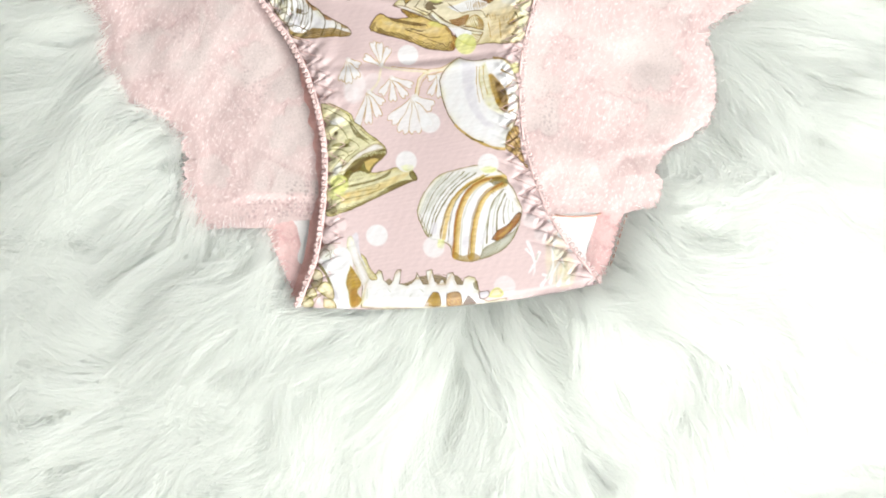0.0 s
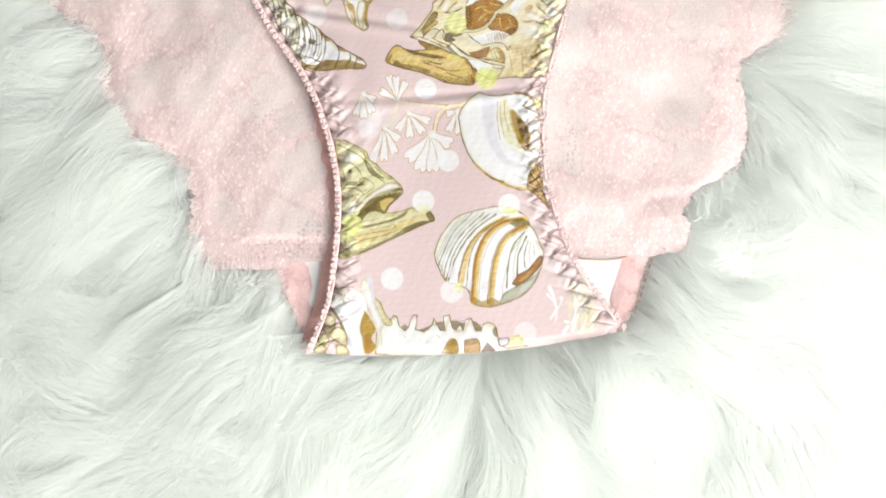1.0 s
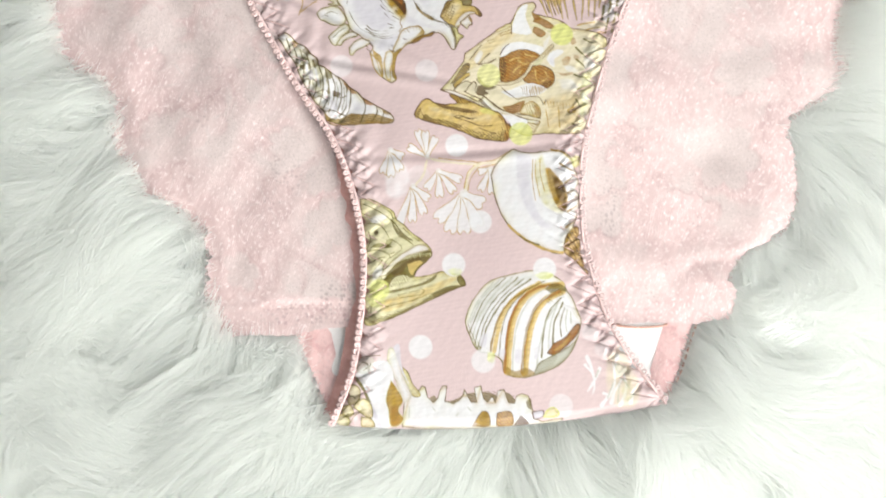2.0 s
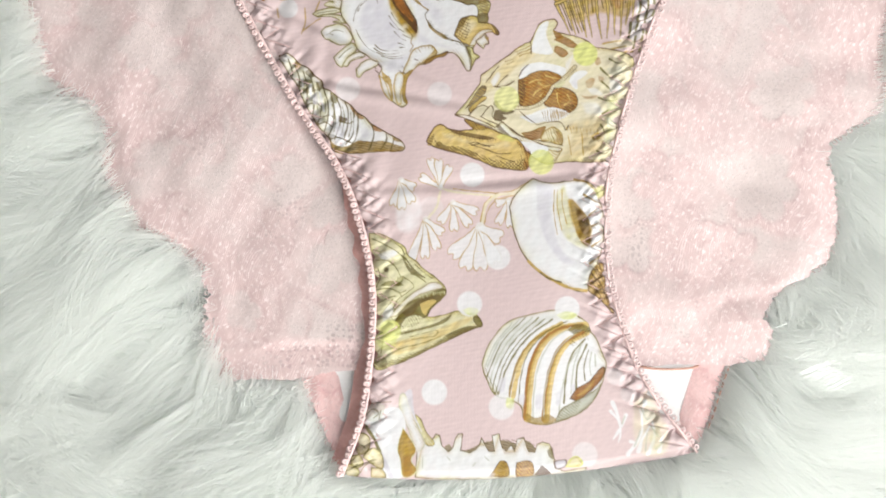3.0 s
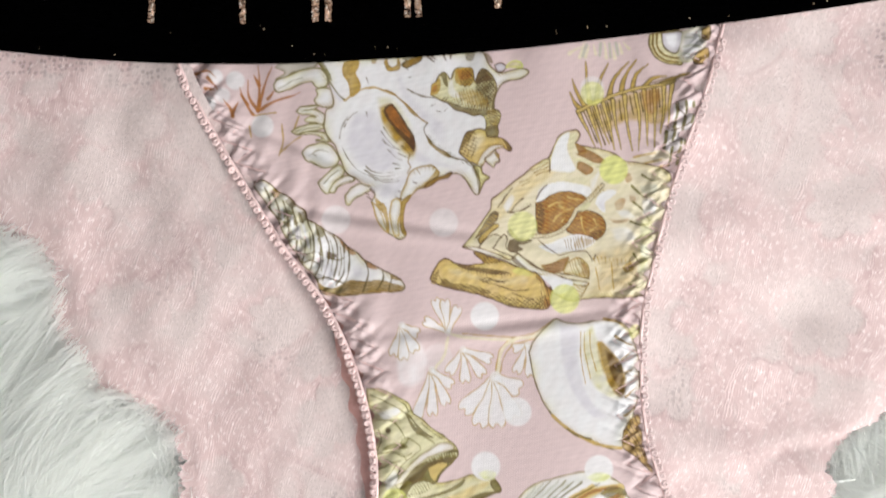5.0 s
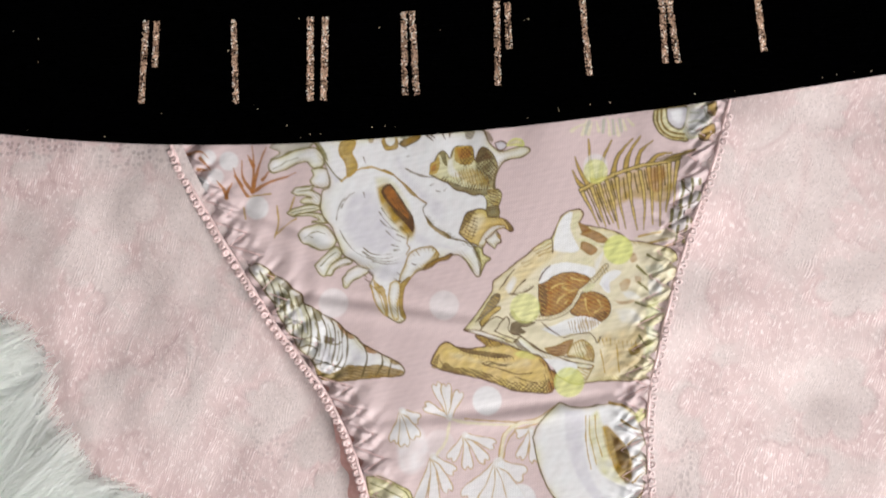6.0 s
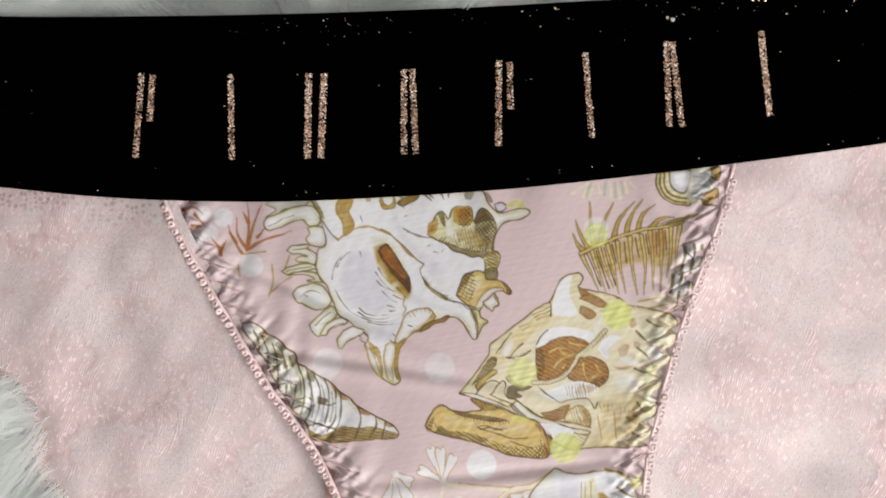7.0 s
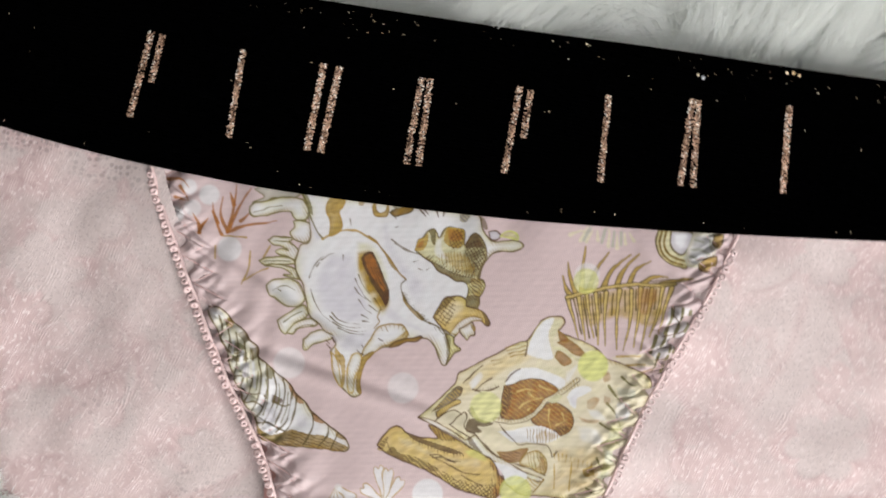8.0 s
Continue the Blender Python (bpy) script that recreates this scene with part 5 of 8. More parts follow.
    ink.line('umber', [(10.8, 16.4),(13.9, 16.5),(16.4, 17.4),(17.9, 18.6),(19.1, 20.3),(20.1, 21.9),(21.7, 23.1),(23.6, 24.8),(25.3, 26.7)], 1.25)
    ink.line('cream', [(10.8, 16.4),(13.9, 16.5),(16.4, 17.4),(17.9, 18.6),(19.1, 20.3),(20.1, 21.9),(21.7, 23.1),(23.6, 24.8),(25.3, 26.7)], 0.85)
    ink.ticks('ochre', [(10.8, 16.4),(13.9, 16.5),(16.4, 17.4),(17.9, 18.6),(19.1, 20.3),(20.1, 21.9),(21.7, 23.1),(23.6, 24.8),(25.3, 26.7)], 0.8, 0.6, 90, 0.18)
    ink.fill('straw', [(20.3, 21.8),(21.5, 23),(22.9, 23.1),(22.4, 22),(21.2, 21.4)])
    ink.hatch('ochre', [(22.9, 24.5),(24.6, 26.8),(25.9, 26),(24.5, 24.2)], 30, 0.55, 0.22)
    ink.fill('white', [(23.8, 23.1),(24.7, 24.7),(26.8, 25.8),(28.4, 25.3),(27.2, 24.1),(25.8, 23),(26, 21.2),(24.9, 21.5)])
    ink.blot('lilac', [(24.2, 23.1),(25.9, 24),(26, 21.4),(24.9, 21.7)], 0.7, 0.6)
    for bit in ([(27.7, 23),(29.1, 24.1),(30.4, 23.6),(29.5, 21.5),(28.1, 21.4)], [(26.4, 19.8),(28.7, 19.5),(31, 19.9),(30.5, 18.8),(27.8, 18.6)], [(29.7, 28.9),(31.3, 29.3),(31.9, 27.7),(30.5, 27)], [(30.9, 24.7),(32.5, 24.2),(32.2, 22.6),(31.1, 23.1)]):
        ink.blot('sienna', bit, 0.6, 0.65)
    ink.blot('white', [(27.9, 21.4),(30.6, 21.5),(32.4, 19.6),(29.4, 19.7)], 0.8, 0.7)
    ink.blot('white', [(26.2, 18),(30.5, 18.3),(32.7, 15),(28.1, 14.7)], 1.6, 0.6)
    # the muzzle
    ink.fill('umber', [(-1.9, 15.9),(-0.7, 17.7),(0.8, 20),(1.7, 21.3),(2.6, 22),(3.5, 21.5),(3.2, 20),(1.7, 18.5),(-0.2, 17)], alpha=0.85)
    ink.hatch('tan', [(-1.4, 16.6),(1, 19.9),(2.7, 21.5),(2.9, 20.1),(0.7, 18.1)], 60, 0.6, 0.3)
    ink.fill('bone', [(-0.9, 16.1),(1, 17.9),(2.8, 19.2),(3.5, 18.7),(1.6, 17.2),(-0.3, 15.2)], line='umber', width=0.24)
    ink.fill('umber', [(5.2, 14.5),(5.8, 15.8),(8.1, 16),(10.5, 15.7),(9.3, 14.9),(7.5, 14.6),(8.6, 13.7),(6.5, 13.2),(5.4, 13.7)], alpha=0.85)
    ink.fill('umber', [(5.1, 17.3),(6.2, 16.3),(7.8, 15.8),(6.7, 17.2),(5.8, 18.4)], alpha=0.6)
    for stroke in ([(-0.8, 14.4),(0.4, 15.9),(2.5, 17),(4.1, 16.5)], [(2.2, 14.2),(3.4, 15.8),(4.6, 17),(5.2, 15.9),(4.9, 14.5),(5.7, 13.5)], [(3.4, 22.6),(4.9, 24.7),(6.5, 26.6)], [(5.9, 21.4),(7.1, 23),(8.7, 24.4)], [(6.3, 21.6),(8.6, 22),(10.3, 23)], [(11.5, 24.2),(12.4, 25.8),(13.8, 27.1)], [(5.4, 21.6),(7.2, 21.3)], [(2, 14.2),(4, 13.2),(6.5, 12.2)]):
        ink.line('umber', stroke, 0.32)
    ink.ticks('umber', [(6.8, 21.8),(8.6, 22),(10.3, 23)], 0.6, 0.45, 80, 0.18)
    for stroke in ([(10.3, 30.7),(12.8, 31.9)], [(10.7, 30.2),(14.2, 31.7)], [(11.2, 29.7),(14.4, 31)], [(11.6, 29.2),(14.6, 30.3)], [(8.1, 27.7),(9.8, 28.4)], [(8.6, 27),(10.2, 27.9)]):
        ink.line('ochre', stroke, 0.26)
    ink.line('umber', [(14.3, 32.8),(14.5, 31.7),(14.4, 29.8)], 0.3)
    # the jaw
    ink.fill('white', [(11.6, 14.3),(14.4, 14.9),(16.9, 16),(20.2, 16.6),(23.8, 15.2),(21.4, 13.5),(17.8, 13.1),(14.9, 12.7)])
    ink.hatch('ochre', [(16.9, 15.5),(20.8, 16.3),(23.8, 15.2),(21.4, 13.5),(18, 13.4)], 12, 0.6, 0.24)
    ink.blot('ochre', [(20.1, 16.1),(23.8, 15.3),(21.4, 13.7),(18.9, 14.1)], 0.7, 0.5)
    ink.line('umber', [(11.7, 15.7),(13.2, 14.3),(14.9, 13.1),(16.1, 12.3),(18, 12.8),(21.2, 13.1),(22.5, 12.1),(23, 11),(23.7, 12.1)], 0.3)
    ink.fill('white', [(-4.2, 14.7),(-1.1, 14.4),(2.9, 12.9),(5.7, 11.6),(7.2, 12.9),(8.6, 11.9),(10.8, 10),(14.8, 8.5),(17.6, 7.3),(21.9, 6.4),(21, 5.7),(16.4, 6.8),(11.9, 8.3),(7.9, 9.8),(4, 11.8),(-0.6, 13.3)], line='umber', width=0.28)
    ink.blot('sage', [(-0.6, 13.8),(4, 11.8),(7.9, 10.1),(5.6, 10.4),(1.7, 11.9)], 0.6, 0.7)
    ink.fill('umber', [(5.8, 12),(6.7, 12.2),(8.1, 10.8),(9.4, 9.6),(8, 10.1),(6.7, 10.8)], alpha=0.75)
    ink.line('umber', [(5.7, 13.5),(7.2, 13.1),(9.2, 11.6),(11.7, 9.7),(15.3, 8.6),(19.2, 7.9),(22.2, 7.2)], 0.34)
    ink.fill('sienna', [(12.2, 10.2),(14.8, 10.8),(18, 11.9),(17.5, 10.5),(16.5, 8.9),(14, 8.7)], line='ochre', width=0.24, alpha=0.85)
    ink.hatch('umber', [(12.2, 10.2),(14.8, 10.8),(16.6, 10.9),(16, 8.9),(14, 8.7)], 75, 0.55, 0.22)
    ink.fill('cream', [(17.9, 10.9),(20, 11.7),(21.8, 10.3),(22.3, 8.5),(21.7, 7.4),(19.2, 8.2),(16.9, 8.7)], line='ochre', width=0.3)
    ink.blot('sienna', [(19.8, 11.5),(21.8, 10.3),(22.3, 8.5),(21.5, 7.6),(19.9, 8.1),(20.6, 9.4)], 0.7, 0.7)
    ink.hatch('ochre', [(17.9, 10.9),(20, 11.7),(21.8, 10.3),(22.3, 8.5),(21.7, 7.4),(19.2, 8.2)], 20, 0.6, 0.2)
    ink.fill('white', [(11.4, 8.3),(14.7, 7.8),(18.7, 6.7),(17.5, 4.6),(15.2, 4.3),(13.9, 6.2)])
    ink.hatch('gold', [(18.5, 6),(21, 6),(21.9, 6.2),(20.2, 3.7),(19.1, 4.4)], 55, 0.6, 0.24)
    ink.line('ochre', [(22.1, 6.4),(21.4, 5),(20.5, 3.5)], 0.3)
    ink.ticks('gold', [(23.2, 11.6),(25.3, 11.8),(27.8, 11.3),(30.8, 10.9)], 1.6, 0.7, -80, 0.22)
    for stroke in ([(16.4, 5.2),(17.3, 5.9)], [(23.6, 9.6),(24.4, 4.9)], [(26.9, 10.6),(27.4, 4.8)]):
        ink.line('gold', stroke, 0.26)
    for stroke in ([(31.7, 26.5),(34.1, 24.2),(36.4, 24.5)], [(31.8, 23.1),(33.8, 21.4),(35.1, 19.1)], [(31.2, 19),(33.5, 18.2),(35.8, 18.8)], [(32, 15),(33.9, 16.1),(35.7, 15.4)], [(31.5, 12.3),(32.8, 10.4),(34.4, 10.8)], [(32.1, 8.1),(33.7, 9),(34.8, 7.6)], [(30.6, 5.9),(32.4, 5.1),(33.6, 6)], [(33.8, 28.7),(35.8, 27.5),(37.6, 27.9)]):
        ink.line('moss', stroke, 0.5, taper=True)
    for spot in ([(33, 26.5),(36.5, 26.8),(36.9, 25),(34.1, 24.6)], [(32.8, 17.8),(36, 18.1),(35.9, 16.1),(33.2, 15.9)], [(32.1, 9.8),(34.6, 10.1),(34.4, 8.3),(32.3, 8.1)]):
        ink.blot('sage', spot, 0.6, 0.7)
    for spot in ([(33.6, 23.5),(36.4, 23.8),(36.5, 20.6),(34, 20)], [(32.9, 14.1),(35.4, 14.2),(35.1, 11.7),(33.1, 11.6)]):
        ink.blot('white', spot, 0.6, 0.7)
    ink.blot('citron', [(32.8, 19.6),(36.3, 20.6),(35.8, 12.6),(33.7, 8.1),(32.1, 9.3)], 2.0, 0.3)
    ink.fill('tan', [(29.3, 9.4),(30.7, 10.3),(31.4, 9.1),(30, 8.4)], line='gold', width=0.24, alpha=0.7)


def print_jaw_bone(ink):
    """Golden bone with a dark lower edge."""
    ink.fill('bone', [(-11.1, 8),(-10.4, 9.7),(-9.2, 11.5),(-8.1, 12.2),(-6.9, 11.9),(-5.8, 11.2),(-3.5, 10.7),(-1.2, 10.9),(0.3, 11.1),(-0.6, 12.1),(-1.9, 13.4),(-0.8, 13.3),(1.7, 12.3),(4.5, 11.3),(7.4, 10.1),(10.2, 9.1),(11.3, 8.6),(12.4, 7.4),(13.2, 5.9),(14.3, 4.9),(14, 3.2),(13.4, 1.3),(11.1, 1.1),(8.2, 1.4),(5.4, 1.9),(2.6, 3.1),(-0.8, 4.4),(-4.3, 5.3),(-7.7, 6.2),(-9.9, 7)], line='umber', width=0.42)
    ink.blot('cream', [(-8.1, 10.6),(-5.2, 10.3),(-0.7, 8.7),(5, 8.1),(8.5, 8.9),(9.5, 6.6),(4.9, 6),(-0.8, 7.1),(-6.5, 8.5)], 1.6, 0.4)
    ink.fill('umber', [(-9.3, 6.7),(-8.1, 8.1),(-6.5, 7),(-3.6, 6.8),(-0.8, 6),(1.5, 4.8),(-0.8, 4.5),(-4.3, 5.4),(-7.7, 6.2)], alpha=0.75)
    ink.hatch('bone', [(-6.5, 7),(-3.6, 6.8),(-0.8, 6),(1.7, 4.7),(-0.8, 4.5),(-4.3, 5.4)], 60, 0.7, 0.26)
    ink.hatch('umber', [(-0.8, 6.2),(2.6, 4.7),(6, 3.7),(9.4, 3.3),(13.8, 3.6),(13.4, 1.3),(8.2, 1.4),(2.6, 3.1),(-0.8, 4.4)], 50, 0.62, 0.26)
    ink.hatch('umber', [(2.6, 4.3),(6, 3.5),(9.4, 2.9),(13.8, 3),(13.4, 1.3),(8.2, 1.4),(3.7, 2.6)], -45, 0.62, 0.24)
    ink.fill('umber', [(-5.7, 11),(-2.9, 10.5),(0.5, 10),(3.9, 9.4),(5.7, 8.8),(2.7, 8.6),(-0.7, 9.2),(-4.1, 10)], alpha=0.85)
    ink.ticks('umber', [(-5, 10.5),(-1.8, 9.6),(1.6, 9),(5.7, 8.6)], 0.8, 0.6, -70, 0.22)
    ink.fill('ochre', [(-1.9, 13.4),(-0.4, 12.9),(2.8, 11.8),(4, 11.2),(1.7, 11),(0.3, 11.1),(-0.6, 12.1)], alpha=0.8)
    ink.hatch('umber', [(-1.9, 13.4),(-0.4, 12.9),(2.8, 11.8),(4.2, 11.1),(1.6, 10.7),(0.3, 11.1),(-0.6, 12.1)], 35, 0.5, 0.24)
    ink.fill('umber', [(-11.1, 7.2),(-10.3, 9),(-9.3, 9.9),(-9.6, 8.3),(-10.2, 6.9)], alpha=0.8)
    ink.hatch('bone', [(-11.1, 7.2),(-10.3, 9),(-9.3, 9.9),(-9.6, 8.3),(-10.2, 6.9)], 70, 0.6, 0.22)
    ink.blot('sienna', [(10.3, 8.8),(12.1, 7.9),(13.2, 6),(14.5, 4.8),(14, 1.4),(12.4, 1.4),(12.5, 5.1)], 0.8, 0.8)
    ink.hatch('umber', [(10.7, 8.6),(12.5, 6.9),(14.5, 4.8),(14, 1.4),(11.7, 1.4),(12, 5.3)], 15, 0.6, 0.24)
    ink.fill('bone', [(11.8, 6.5),(12.7, 6),(13.1, 3.9),(12.5, 4.4)], alpha=0.7)
    for stroke in ([(-0.7, 7.6),(1.1, 7.9),(2.7, 7.1),(5.5, 7.2)], [(-0.7, 7.6),(1.3, 6.8),(3.6, 6.1),(6.3, 5.1),(9.5, 5.3)], [(-0.1, 7.1),(2, 7.5),(4.5, 6.8)], [(6, 4.6),(8.3, 3.7),(10.4, 3.1)], [(-9.4, 8.8),(-8.8, 7.8),(-8.1, 6.9)]):
        ink.line('umber', stroke, 0.28)
    ink.blot('citron', [(5.5, 9.5),(7.9, 10.1),(10.5, 8.8),(10.2, 7.9),(7.1, 8.3)], 0.8, 0.6)
    ink.disc('white', *(-8, 19.8), 3.0, 0.5)
    ink.disc('citron', *(17, 3.1), 3.1, 0.75)
    ink.disc('citron', *(27.9, 29.9), 3.0, 0.8)
    ink.disc('citron', *(8.5, 18.6), 3.1, 0.55)
    ink.disc('white', *(23.8, 47.1), 2.5, 0.5)
    ink.disc('citron', *(23.8, 46), 2.5, 0.6)


def print_spire_shell(ink):
    """Tall turreted shell along the elastic edge."""
    ink.fill('white', [(-48.1, 29.1),(-45.8, 29.6),(-44, 28.7),(-42.5, 27.2),(-40.2, 26),(-38.8, 24.2),(-37.1, 23),(-36.6, 21.3),(-34.9, 20.4),(-33.4, 19.2),(-31.4, 18),(-29.7, 16.8),(-28.2, 15.1),(-26.3, 14),(-24.7, 12.3),(-23, 11.3),(-21.1, 10.2),(-19, 9.1),(-17.4, 8),(-16.5, 6.8),(-17.1, 5.8),(-18.9, 5.5),(-21.5, 5.7),(-24.3, 5.4),(-27.2, 5.1),(-30.1, 5),(-32.9, 5.3),(-34.3, 6.3),(-34.9, 8.6),(-36.4, 10.1),(-38.1, 12.1),(-39.5, 14.5),(-40.8, 16.8),(-41.9, 19.1),(-43.2, 22.1),(-44.9, 24.4),(-46.4, 26.8)], line='olive', width=0.42)
    ink.blot('straw', [(-47, 28.5),(-42.5, 27.1),(-36.9, 21.9),(-33.7, 17.2),(-36.2, 11.5),(-39.4, 16.2),(-43.8, 23.2)], 1.6, 0.7)
    ink.fill('ochre', [(-34.7, 8),(-33.3, 7),(-31.5, 6.7),(-29.4, 7.5),(-28, 8.2),(-24.8, 8),(-21.6, 8.1),(-19.1, 7.4),(-16.7, 6.5),(-18.9, 5.5),(-24.3, 5.4),(-30.1, 5),(-33.5, 5.5)], alpha=0.9)
    ink.blot('moss', [(-34.5, 7.5),(-31.7, 6.7),(-29.4, 7.1),(-30.7, 5.1),(-33.4, 5.6)], 0.7, 0.6)
    ink.hatch('umber', [(-28, 8),(-24.8, 7.9),(-24.9, 5.4),(-29.5, 5.1)], 80, 0.6, 0.22)
    ink.hatch('umber', [(-24.1, 7.9),(-19.1, 7.3),(-17.1, 6),(-18.9, 5.5),(-24.2, 5.4)], 80, 0.6, 0.22)
    for bit, dye in (([(-30, 17),(-28.2, 15.1),(-26.5, 13.8),(-27.6, 13.5),(-28.7, 14.7),(-29.6, 15.6)], 'sienna'), ([(-24.9, 12.2),(-23, 11.3),(-22, 10.5),(-23.8, 10.6)], 'sienna'), ([(-34.9, 20.4),(-33.1, 19.2),(-33.4, 17.4),(-34.8, 18.1)], 'moss'), ([(-40.2, 25.9),(-38.9, 24.2),(-39.9, 23.8),(-41.2, 25)], 'olive'),
                     ([(-38.5, 22.8),(-36.9, 22.8),(-36.6, 21.3),(-38.1, 20.5)], 'olive'), ([(-19.3, 9.1),(-17.5, 8.1),(-18.2, 7.9),(-19.5, 8.5)], 'ochre'), ([(-33.1, 14.4),(-30.8, 13.8),(-31.1, 12.9),(-32.9, 13.2)], 'umber'), ([(-43.6, 28),(-42.3, 27.1),(-42.8, 25.9),(-43.9, 26.7)], 'gold'), ([(-42.9, 23),(-40.3, 23.3),(-39.2, 22.4),(-41.5, 21.8)], 'moss'), ([(-41.8, 20.6),(-39.5, 21.3),(-38.4, 20.5),(-40.5, 19.7)], 'olive')):
        ink.fill(dye, bit, alpha=0.8)
    for stroke in ([(-28.2, 15.1),(-28, 12.1),(-28.4, 9.4),(-29.4, 7.4)], [(-29.1, 15.9),(-29, 12.2),(-29.5, 9.4),(-31, 7.2)], [(-24.7, 12.3),(-24.1, 10),(-24.5, 8),(-25.4, 5.6)], [(-21.1, 10.2),(-21, 8.7),(-21.5, 7.3),(-22.4, 5.8)], [(-19, 9.1),(-19.4, 7.7),(-20, 5.7)], [(-31.4, 18),(-30.5, 15.2),(-30.7, 11.3),(-31.4, 8.8)],
                   [(-33.4, 19),(-32.2, 15.3),(-32.7, 11.4),(-33.7, 8.4)], [(-34.9, 20.2),(-33.9, 16),(-34.3, 11.4),(-35.3, 9.4)], [(-36.6, 21.2),(-35.4, 17.2),(-35.5, 13.1),(-36.4, 10.3)], [(-38.1, 22.4),(-37.1, 18.4),(-37.2, 14.5),(-38, 12.2)], [(-39.7, 23.7),(-38.8, 20.5),(-38.7, 17.3),(-39.3, 14.6)], [(-41.6, 25.2),(-40.6, 22),(-40.5, 19.2),(-40.8, 16.9)], [(-43.6, 26.7),(-42.6, 23.9),(-42.5, 21.1)], [(-45.2, 28.1),(-44.4, 25.5),(-44.4, 23.9)],
                   [(-40.8, 16.8),(-38.7, 17.3),(-36.9, 16.6)], [(-39.3, 14.6),(-37.2, 13.8),(-35.1, 14.4),(-33.6, 13.5)], [(-38, 12),(-36.1, 12.6),(-34.3, 11.7)], [(-43.1, 21.8),(-41.5, 21.3),(-39.7, 21.9)], [(-34.9, 8.5),(-33, 8.9),(-31.2, 8.3),(-29.4, 7.6)], [(-32.9, 13.2),(-30.6, 12.5),(-29.2, 12.9)]):
        ink.line('olive', stroke, 0.42)
    for stroke in ([(-34.4, 17.2),(-33.6, 13.9),(-33.9, 10.3)], [(-31.9, 16.6),(-31.4, 13.9),(-31.9, 10.2)], [(-29.8, 15.2),(-29.7, 12),(-30.3, 9.2)], [(-36.2, 18.4),(-36, 14.9)], [(-38.2, 19.1),(-38, 15.9)], [(-39.7, 21.3),(-39.6, 18)], [(-41.3, 22.5),(-41.4, 19.7)]):
        ink.line('moss', stroke, 0.28)
    for stroke in ([(-33, 16),(-33.2, 11.4)], [(-34.8, 17.2),(-34.7, 13.1)], [(-37.5, 20),(-36.4, 15.4)], [(-39.7, 21.9),(-39.6, 18.5)], [(-28.7, 13.8),(-28.9, 9.6)], [(-41.9, 23.6),(-41.5, 21.3)]):
        ink.line('white', stroke, 0.7)
    ink.blot('lilac', [(-27.7, 11.2),(-25.8, 11.6),(-25.2, 9.3),(-27.1, 8.9)], 0.8, 0.6)
    ink.blot('lilac', [(-39.6, 19.4),(-38.2, 20.1),(-37.6, 17.3),(-39, 16.9)], 0.6, 0.7)
    ink.blot('lilac', [(-33.9, 11.4),(-31.6, 12),(-31.4, 9.3),(-33.3, 9.3)], 0.6, 0.6)
    ink.line('umber', [(-48.1, 29.1),(-45.8, 29.6),(-44, 28.7),(-42.5, 27.2),(-40.2, 26),(-38.8, 24.2),(-37.1, 23),(-36.6, 21.3),(-34.9, 20.4),(-33.4, 19.2),(-31.4, 18),(-29.7, 16.8),(-28.2, 15.1),(-26.3, 14),(-24.7, 12.3),(-21.1, 10.2),(-17.4, 8)], 0.3)
    ink.disc('white', *(-30.6, 21), 3.0, 0.5)


def print_pale_coral(ink):
    """White branching coral across the narrow part."""
    ink.blot('white', [(-19.2, -7.9),(-17.8, -3.9),(-13.9, -4.2),(-11.9, -7.9),(-12.6, -13.3),(-16, -15.2),(-18.7, -13.2)], 2.0, 0.6)
    ink.disc('white', *(-9.9, -8.6), 3.0, 0.25)
    ink.line('cream', [(14.3, -1.9),(10.3, -4.5),(6.3, -5.2),(3.6, -7.3),(2.4, -12.4)], 0.9)
    ink.line('gold', [(14.4, -1.3),(10.3, -3.9),(6.1, -4.7),(3.1, -7.3),(2, -12.1)], 0.24)
    ink.line('gold', [(14.6, -2.4),(10.6, -5),(6.8, -6),(4.4, -7.9),(2.9, -12.4)], 0.24)
    ink.line('cream', [(6.3, -5.2),(0.7, -4.9),(-4.6, -4.3),(-7.5, -3.5)], 0.7)
    ink.line('gold', [(6.3, -4.7),(0.8, -4.2),(-4.6, -3.6)], 0.22)
    ink.line('cream', [(-7.7, -4.3),(-8.6, -8),(-11, -11.3)], 0.7)
    for x, y, tips, size in (
            (*(-7.7, -3.2), [(-12.5, -0.7),(-10.2, 3.5),(-8.2, 3.3),(-5.5, 1.8)], 1.1),
            (*(-4.6, -7), [(-7.7, -11.7),(-4.3, -13.6),(-0.7, -12.3),(1.1, -9.2)], 1.2),
            (*(2.1, -12.9), [(-4.7, -19.7),(-1.6, -22.7),(2.1, -23),(5.8, -21.4),(7, -15.6)], 1.9),
            (*(-11.3, -11.1), [(-14.8, -20.9),(-11.4, -20.2),(-8.4, -18.1),(-7.3, -14.4)], 1.2),
            (*(-17.3, -1.5), [(-19.2, -7.6),(-17.1, -8.4),(-14.7, -6.8),(-14.1, -3.4)], 1.2),
            (*(9, -6.3), [(6, -7.1),(6.5, -11.9),(9.4, -12.7)], 1.1)):
        ink.fan(x, y, tips, size)
    ink.disc('white', *(0.1, -0.1), 3.0, 0.85)
    ink.disc('white', *(6.4, -20.4), 3.0, 0.85)


